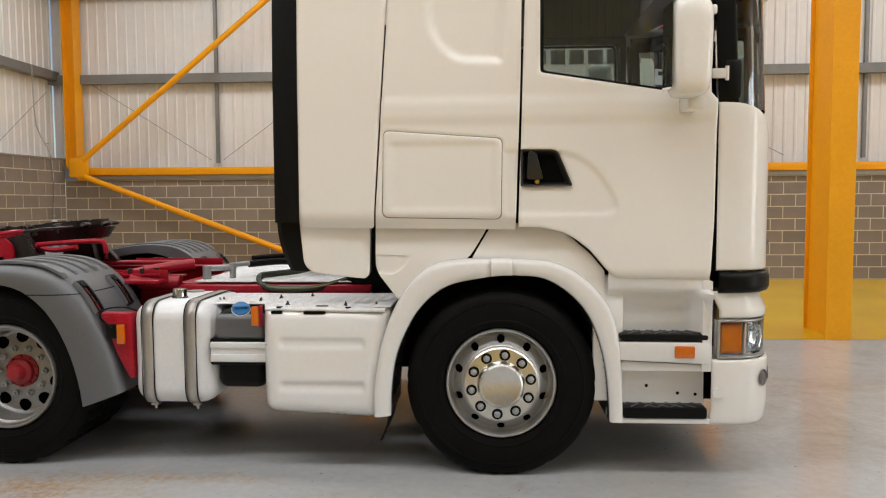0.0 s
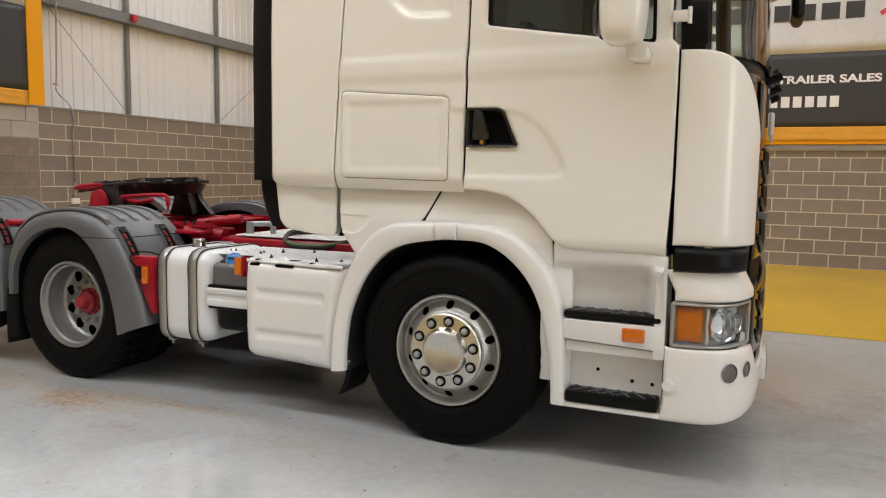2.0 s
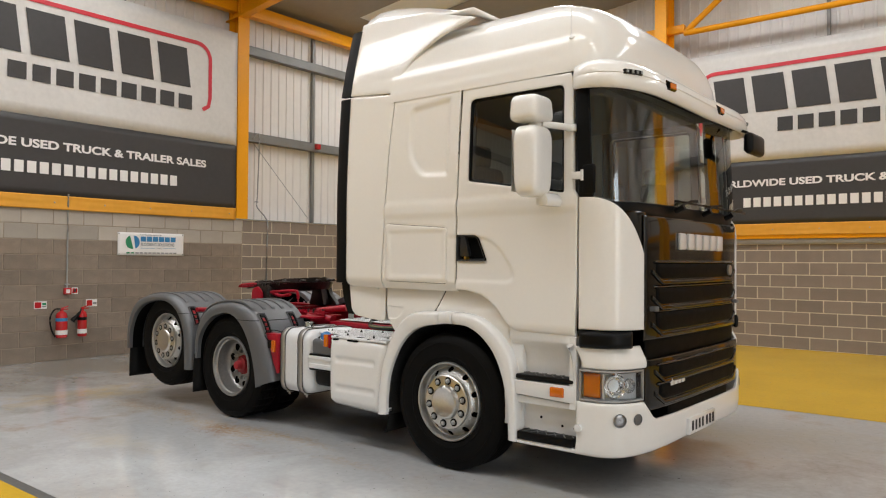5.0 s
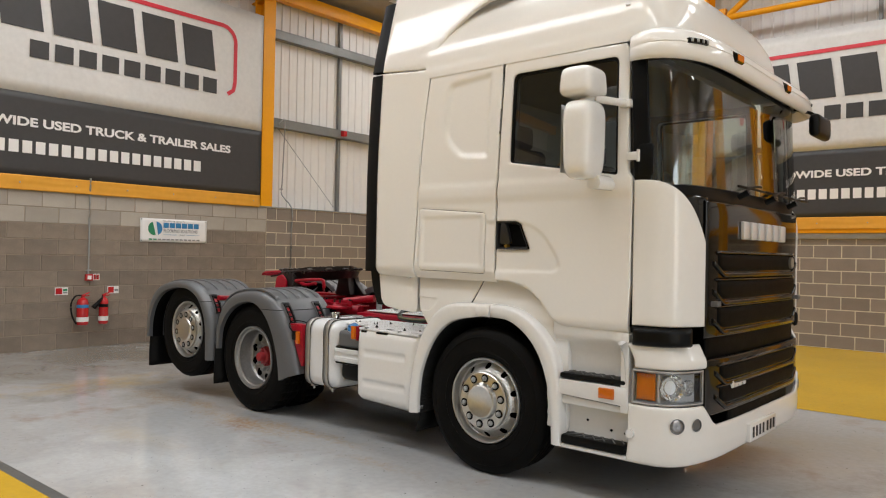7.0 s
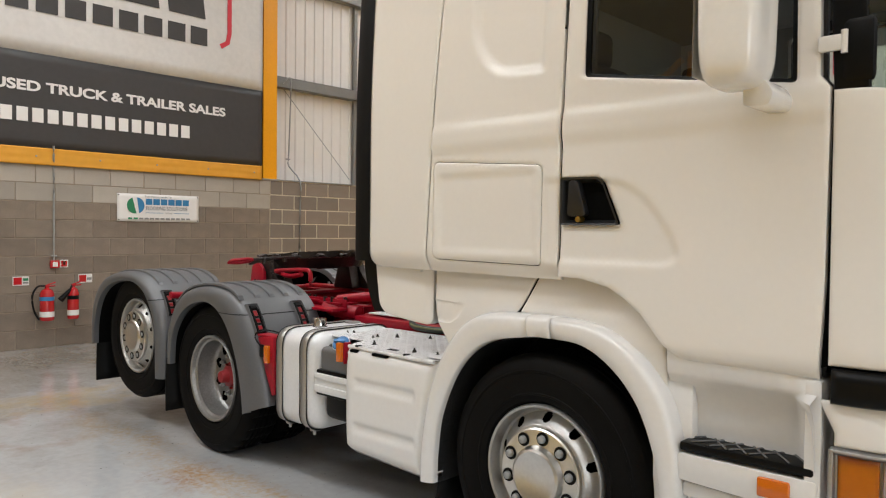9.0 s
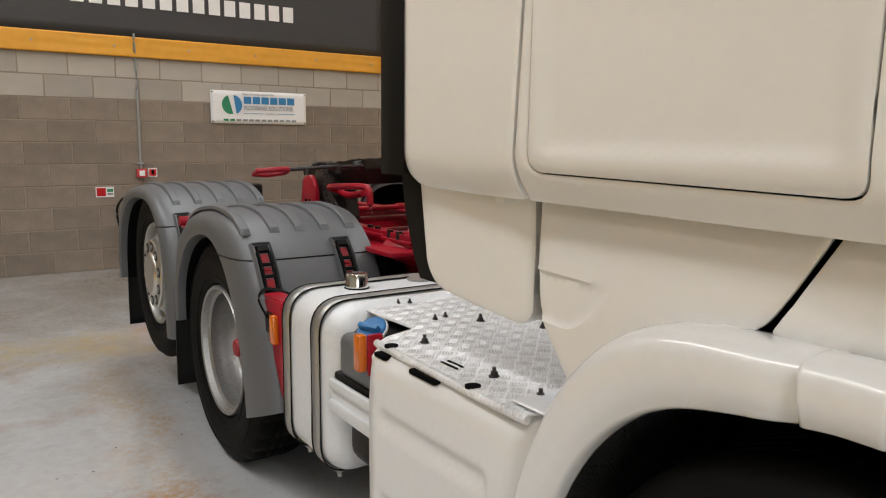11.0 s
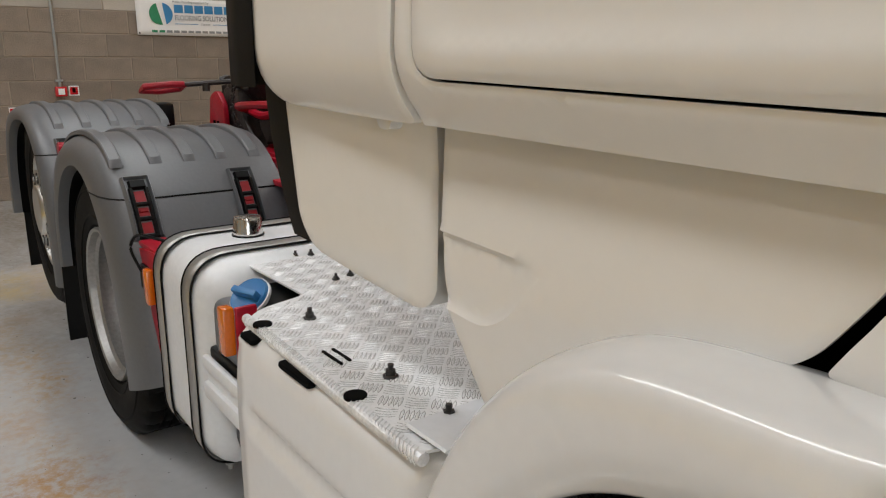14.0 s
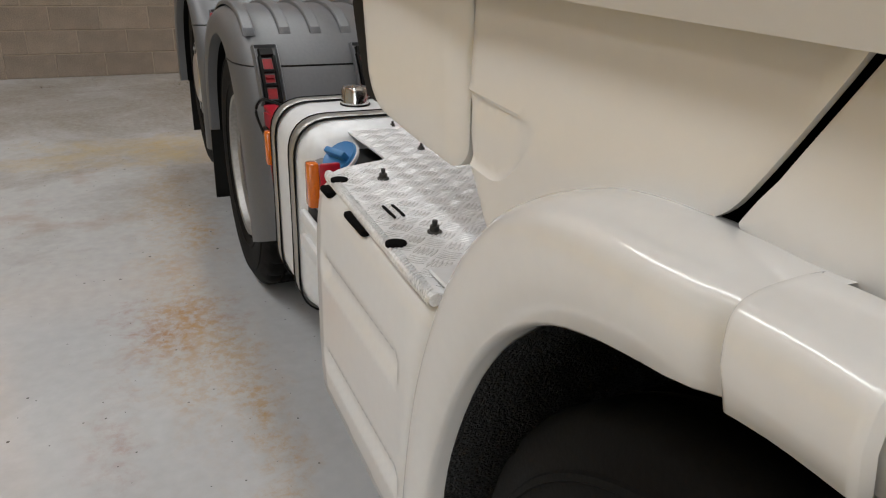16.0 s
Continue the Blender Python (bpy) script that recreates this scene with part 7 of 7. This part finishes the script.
for v in bm.verts:
    v.co += Vector((0.010, 0.010, 0.012)) * noise.noise(v.co * 14) + Vector((0, 0, 0.006)) * noise.noise(v.co * 45)
part("plate", bm, GREASE, fw, "greasy black coupling plate")
for k in range(9):
    a = math.radians(-130 + 26 * k)
    lump = bmesh.new()
    bmesh.ops.create_icosphere(lump, subdivisions=2, radius=0.035, matrix=pose(-3.10 + 0.38 * math.cos(a), 0.45 * math.sin(a), 1.352 + 0.07 * 0.38 * math.cos(a)))
    for v in lump.verts:
        v.co += Vector((0.02, 0.02, 0.012)) * noise.noise(v.co * 30)
        v.co.z = 1.35 + (v.co.z - 1.35) * 0.5
    part("grease_lump", lump, GREASE, fw)
bm = bmesh.new()
for k in range(28):
    a0, a1 = math.radians(-145 + 290 * k / 28), math.radians(-145 + 290 * (k + 1) / 28)
    q = [(-3.10 + (0.40 - d) * math.cos(a), (0.47 - d) * math.sin(a), z + 0.07 * 0.4 * math.cos(a)) for a in (a0, a1) for d, z in ((0.012, 1.315), (0.06, 1.235))]
    bm.faces.new([bm.verts.new(q[i]) for i in (0, 1, 3, 2)])
part("skirt", bm, GREASE, fw, "grease-blackened plate skirt", angle=60)
for sg in (-1, 1):
    bm = prism(bmesh.new(), rounded([(-3.34, 1.06), (-2.84, 1.06), (-2.98, 1.20), (-3.02, 1.31), (-3.18, 1.31), (-3.22, 1.20)], 0.03), sg * 0.46, sg * 0.40, 0.008)
    part("mount", bm, GREASE, fw, "grease-blackened side bracket")
    bm = prism(bmesh.new(), rounded([(-3.22, 1.06), (-2.96, 1.06), (-3.02, 1.26), (-3.16, 1.26)], 0.02), sg * 0.395, sg * 0.30, 0.006)
    part("mount_web", bm, GREASE, fw)
bm = bmesh.new()
pipe(bm, [(-2.87, -0.74, 1.336), (-2.875, -0.79, 1.338), (-2.93, -0.88, 1.328), (-2.965, -0.885, 1.312), (-2.95, -0.82, 1.308), (-2.905, -0.745, 1.320), (-2.87, -0.74, 1.336)], 0.013, 8)
handle = part("release_handle", bm, RED, fw, "red looped release handle")
bm = pipe(bmesh.new(), smooth_path([(-2.74, -0.40, 1.352), (-2.80, -0.58, 1.348), (-2.88, -0.74, 1.335)], 4), 0.010, 8)
for p in ((-2.78, -0.52, 1.347), (-2.84, -0.66, 1.340)):
    rod(bm, (p[0], p[1], p[2] - 0.03), p, 0.016, 8)
part("rod", bm, GREASE, handle, "greasy steel rod")
bm = bmesh.new()
pipe(bm, smooth_path([(-2.92, -0.50, 1.24), (-2.80, -0.52, 1.25), (-2.54, -0.52, 1.265), (-2.46, -0.52, 1.25), (-2.45, -0.52, 1.15)], 5), 0.016, 8)
pipe(bm, smooth_path([(-2.92, -0.50, 1.24), (-2.95, -0.44, 1.22), (-2.85, -0.42, 1.2), (-2.7, -0.42, 1.22)], 5), 0.018, 8)
part("guide_rail", bm, RED, fw, "red tubular guide rail")
bm = bmesh.new()
pts = smooth_path([(-3.0, -0.48, 1.33), (-2.96, -0.51, 1.22), (-2.90, -0.50, 1.14)], 6)
for k, p in enumerate(pts):
    m = Matrix.Translation(p) @ pose(0, 0, 0, 0, 90 * (k % 2), 0)
    ring = [m @ Vector((0.011 * math.cos(a), 0, 0.017 * math.sin(a))) for a in np.linspace(0, 2 * math.pi, 9)]
    pipe(bm, ring, 0.004, 5)
part("chain", bm, GREASE, fw)
# slotted bracket ears, bolts and springs round the coupling
for sg in (-1, 1):
    ear = part("ear", prism(bmesh.new(), rounded([(-3.30, 1.05), (-3.08, 1.05), (-3.10, 1.24), (-3.17, 1.30), (-3.26, 1.27)], 0.03), sg * 0.50, sg * 0.475, 0.006), RED, fw, "red slotted ear plate")
    for x in (-3.215, -3.17):
        part("slot", box(bmesh.new(), x - 0.012, x + 0.012, min(sg * 0.498, sg * 0.503), max(sg * 0.498, sg * 0.503), 1.09, 1.16, 0.001, 1), DARK, ear)
    for x in (-3.62, -3.54, -2.62, -2.5):
        bm = rod(bmesh.new(), (x, sg * 0.56, 1.02), (x, sg * 0.56, 1.075), 0.013, 6)
        rod(bm, (x, sg * 0.56, 1.035), (x, sg * 0.56, 1.052), 0.024, 6)
        part("mount_bolt", bm, GALV, fw)
    part("clamp_plate", box(bmesh.new(), -3.68, -3.46, min(sg * 0.50, sg * 0.62), max(sg * 0.50, sg * 0.62), 1.02, 1.035, 0.004), GREASE, fw)
    part("mount_channel", box(bmesh.new(), -2.75, -2.05, min(sg * 0.50, sg * 0.64), max(sg * 0.50, sg * 0.64), 1.0, 1.02, 0.004), RED, fw, "red mounting channel")
    part("mount_edge", box(bmesh.new(), -2.75, -2.05, min(sg * 0.50, sg * 0.508), max(sg * 0.50, sg * 0.508), 1.02, 1.075, 0.002), RED, fw)
bm = bmesh.new()
pipe(bm, [(-2.98 + 0.016 * math.cos(a * 5), -0.40 + 0.016 * math.sin(a * 5), 1.08 + 0.006 * a) for a in np.linspace(0, 18, 90)], 0.004, 5)
part("spring", bm, GREASE, fw)
# engine and gearbox mass seen below
part("engine", box(bmesh.new(), -0.9, 1.2, -0.45, 0.45, 0.42, 1.15, 0.08, 3), DARK, truck)
part("belly_tray", box(bmesh.new(), 0.75, 1.50, -0.9, 0.9, 0.36, 0.44, 0.03), DARK, truck)
part("far_tank", box(bmesh.new(), -2.0, -0.62, 0.52, 1.19, 0.37, 1.02, 0.09, 4), ALU, truck)
part("air_tank", rod(bmesh.new(), (-1.9, -0.45, 0.58), (-1.0, -0.45, 0.58), 0.13, 20), DARK, truck)

# ------------------------------------------------------------------ things on the block wall
WX = LEFT + 0.002


def wall_sign(name, y, z, w, h, label, category, mats):
    """A small flat sign; mats are bars (x0, x1, z0, z1, material) in parts of its size."""
    th = tagged(finish(name, box(bmesh.new(), WX, WX + 0.006, y - w / 2, y + w / 2, z - h / 2, z + h / 2, 0.001, 1), WHITE_INK), label, category, "safety signs" if category == "sign" else "")
    for a, b, c, d, mt in mats:
        part("mark", box(bmesh.new(), WX + 0.006, WX + 0.008, y - w / 2 + w * a, y - w / 2 + w * b, z - h / 2 + h * c, z - h / 2 + h * d), mt, th)
    return th


ban = empty("wall_banner", (0, 0, 0), "small white vinyl banner with green and blue emblem", "banner")
bm = bmesh.new()
grid(bm, 24, 8, lambda i, j: Vector((WX + 0.012 + 0.005 * noise.noise(Vector((i * 0.4, j * 0.5, 3))), 6.07 + 1.22 * i / 24, 1.66 + 0.39 * j / 8)))
o = part("vinyl", bm, WHITE_INK, ban)
o.modifiers.new("thick", "SOLIDIFY").thickness = 0.003
SX = WX + 0.022


def flat(name, pts, mat, parent, x=SX):
    bm = bmesh.new()
    f = bm.faces.new([bm.verts.new((x, y, z)) for y, z in pts])
    r = bmesh.ops.extrude_face_region(bm, geom=[f])
    bmesh.ops.translate(bm, verts=[v for v in r["geom"] if isinstance(v, bmesh.types.BMVert)], vec=(-0.003, 0, 0))
    return part(name, bm, mat, parent)


cy, cz, rr = 6.32, 1.885, 0.115
flat("emblem_green", [(cy + rr * math.cos(a), cz + rr * math.sin(a)) for a in np.linspace(1.9, 4.9, 14)], GREEN_INK, ban)
flat("emblem_blue", [(cy + 0.02 + rr * math.cos(a), cz + rr * math.sin(a)) for a in np.linspace(-1.2, 1.5, 14)], BLUE_INK, ban)
for k in range(6):
    flat("name_bar", [(6.475 + k * 0.112, 1.90), (6.57 + k * 0.112, 1.90), (6.57 + k * 0.112, 1.985), (6.475 + k * 0.112, 1.985)], BLUE_INK, ban)
text_mesh("trade_line", "FLOORING SOLUTIONS", 0.074, Matrix(((0, 0, 1, SX), (1, 0, 0, 6.475), (0, 1, 0, 1.825), (0, 0, 0, 1))), GREY_INK, ban, 0.001, 0.80)
text_mesh("limited_line", "Limited", 0.035, Matrix(((0, 0, 1, SX), (1, 0, 0, 6.76), (0, 1, 0, 1.775), (0, 0, 0, 1))), GREY_INK, ban)
for a, b in ((6.475, 6.73), (6.90, 7.14)):
    flat("rule", [(a, 1.782), (b, 1.782), (b, 1.788), (a, 1.788)], BLUE_INK, ban)
for k in range(12):
    flat("address_bar", [(6.22 + k * 0.079, 1.69), (6.28 + k * 0.079, 1.69), (6.28 + k * 0.079, 1.715), (6.22 + k * 0.079, 1.715)], GREEN_INK if k < 2 else GREY_INK, ban)
text_mesh("top_line", "Resin Flooring supplied by", 0.038, Matrix(((0, 0, 1, SX), (1, 0, 0, 6.46), (0, 1, 0, 2.005), (0, 0, 0, 1))), GREY_INK, ban)
for y, z in ((6.09, 2.03), (7.27, 2.03), (6.09, 1.68), (7.27, 1.68)):
    part("eyelet", rod(bmesh.new(), (WX + 0.012, y, z), (WX + 0.024, y, z), 0.009, 8), BLACK_P, ban)


def extinguisher(y, hose, w):
    th = empty("fire_extinguisher", (WX + 0.12, y, 0.36), "red fire extinguisher hung on the block wall", "extinguisher", "fire extinguishers")
    bm = lathe(bmesh.new(), [(0.0005, 0.0), (w * 0.9, 0.002), (w, 0.02), (w, 0.34), (w * 0.8, 0.39), (w * 0.3, 0.415), (w * 0.28, 0.43), (0.0005, 0.43)], 24)
    bm.transform(pose(0, 0, 0, 90))
    part("cylinder", bm, EXT_RED, th)
    bm = lathe(bmesh.new(), [(w + 0.001, 0.05), (w + 0.0015, 0.05), (w + 0.0015, 0.12), (w + 0.001, 0.12)], 24)
    bm.transform(pose(0, 0, 0, 90))
    part("label", bm, WHITE_INK, th)
    bm = lathe(bmesh.new(), [(w + 0.001, 0.26), (w + 0.0015, 0.26), (w + 0.0015, 0.31), (w + 0.001, 0.31)], 24)
    bm.transform(pose(0, 0, 0, 90))
    part("band", bm, BLUE_INK if hose else BLACK_P, th)
    bm = bmesh.new()
    box(bm, -0.02, 0.02, -0.02, 0.03, 0.43, 0.46, 0.005)
    rod(bm, (0, -0.02, 0.45), (0.0, 0.10, 0.49), 0.009, 8)
    rod(bm, (0, -0.02, 0.44), (0.0, 0.10, 0.445), 0.008, 8)
    part("valve_lever", bm, EXT_RED, th)
    bm = bmesh.new()
    if hose:
        pipe(bm, smooth_path([(0, -0.02, 0.45), (0.02, -0.12, 0.44), (0.02, -0.18, 0.32), (0.02, -0.16, 0.14), (0.02, -0.10, 0.02)], 6), 0.013, 8)
    else:
        rod(bm, (0.02, -0.03, 0.40), (0.04, -0.17, 0.26), 0.018, 10, 0.04)
        rod(bm, (0.0, -0.01, 0.45), (0.02, -0.04, 0.39), 0.012, 8)
    part("hose" if hose else "horn", bm, BLACK_P, th)
    part("bracket", box(bmesh.new(), -0.125, -w + 0.004, -0.03, 0.03, 0.24, 0.28), GALV, th)


extinguisher(5.13, True, 0.085)
extinguisher(5.45, False, 0.07)
wall_sign("safety_sign", 4.86, 0.875, 0.19, 0.115, "small red and white fire-point sign", "sign", [(0.05, 0.55, 0.1, 0.9, EXT_RED), (0.62, 0.95, 0.2, 0.4, GREY_INK), (0.62, 0.95, 0.5, 0.8, GREEN_INK)])
wall_sign("safety_sign", 5.65, 0.88, 0.18, 0.115, "small red and white fire-point sign", "sign", [(0.05, 0.55, 0.1, 0.9, EXT_RED), (0.62, 0.95, 0.3, 0.6, GREY_INK)])
wall_sign("safety_sign", 5.38, 1.085, 0.10, 0.10, "small red and white call-point sign", "sign", [(0.12, 0.88, 0.12, 0.88, EXT_RED), (0.35, 0.65, 0.3, 0.8, WHITE_INK)])
cp = tagged(finish("fire_call_point", box(bmesh.new(), WX, WX + 0.05, 5.20, 5.31, 1.03, 1.13, 0.006), EXT_RED), "red fire alarm call point on the block wall", "alarm")
part("glass", box(bmesh.new(), WX + 0.05, WX + 0.053, 5.225, 5.285, 1.05, 1.11), WHITE_INK, cp)


def conduit(pts, label):
    th = tagged(finish("conduit", pipe(bmesh.new(), pts, 0.013, 8), GALV), label, "conduit", "conduits")
    for p in (pts[len(pts) // 2], pts[-1]):
        part("clip", box(bmesh.new(), p[0] - 0.02, p[0] + 0.018, p[1] - 0.035, p[1] + 0.035, p[2] + 0.05, p[2] + 0.07, 0.003), GALV, th)


conduit(smooth_path([(LEFT + 0.06, 5.235, 2.62), (LEFT + 0.06, 5.235, 2.45), (LEFT + 0.02, 5.25, 2.36), (LEFT + 0.018, 5.25, 1.8), (LEFT + 0.018, 5.25, 1.13)], 3), "thin grey steel conduit down to the call point")
conduit(smooth_path([(X0 + 0.22, 8.92, 4.02), (X0 + 0.24, 9.02, 4.12), (X0 + 0.22, 9.08, 4.0), (X0 + 0.2, 9.06, 2.9), (X0 + 0.2, 9.06, 2.65), (LEFT + 0.02, 9.14, 2.38), (LEFT + 0.018, 9.14, 1.9), (LEFT + 0.018, 9.14, 1.0)], 3), "thin grey steel conduit down the cladding and blockwork")
conduit(smooth_path([(X0 + 0.22, 14.0, 4.1), (X0 + 0.2, 14.1, 3.0), (LEFT + 0.02, 14.2, 2.36), (LEFT + 0.018, 14.2, 1.2)], 3), "thin grey steel conduit by the corner")
for y, z in ((9.14, 0.95), (14.2, 1.15)):
    tagged(finish("socket_box", box(bmesh.new(), WX, WX + 0.045, y - 0.07, y + 0.07, z - 0.045, z + 0.045, 0.006), WHITE_P), "small white socket box on the block wall", "socket", "socket boxes")
tagged(finish("rail_sounder", box(bmesh.new(), X0 + 0.19, X0 + 0.29, 10.55, 10.66, 4.0, 4.12, 0.02), EXT_RED), "small red alarm sounder on the sheeting rail", "alarm")

# ------------------------------------------------------------------ block walls, piece by piece
block_wall("wall_west_north_part", (LEFT, 8.56), (0, 1), (1, 0), BACK - 8.56, 2.372, 0.2372, 0.4744, MORTAR_L, (BLOCK_B,), lambda k: 0, "brown-grey concrete block wall with cream mortar", joint=0.017, recess=0.004)
block_wall("wall_west", (LEFT, 2.9), (0, 1), (1, 0), 8.56 - 2.9, 2.372, 0.2372, 0.4744, MORTAR, (BLOCK, BLOCK_L), lambda k: 1 if k in (8, 9) else 0, "grey concrete block wall with two paler top courses")
block_wall("wall_north", (LEFT, BACK), (1, 0), (0, -1), X1 - LEFT, 1.955, 0.2297, 0.4594, MORTAR_L, (BLOCK_B,), lambda k: 0, "brown-grey concrete block wall with cream mortar", joint=0.017, recess=0.004)
slab("wall_west_south_part", X0, LEFT, Y0, 2.9, 0, 2.372, BLOCK, "plain grey block wall", "wall")
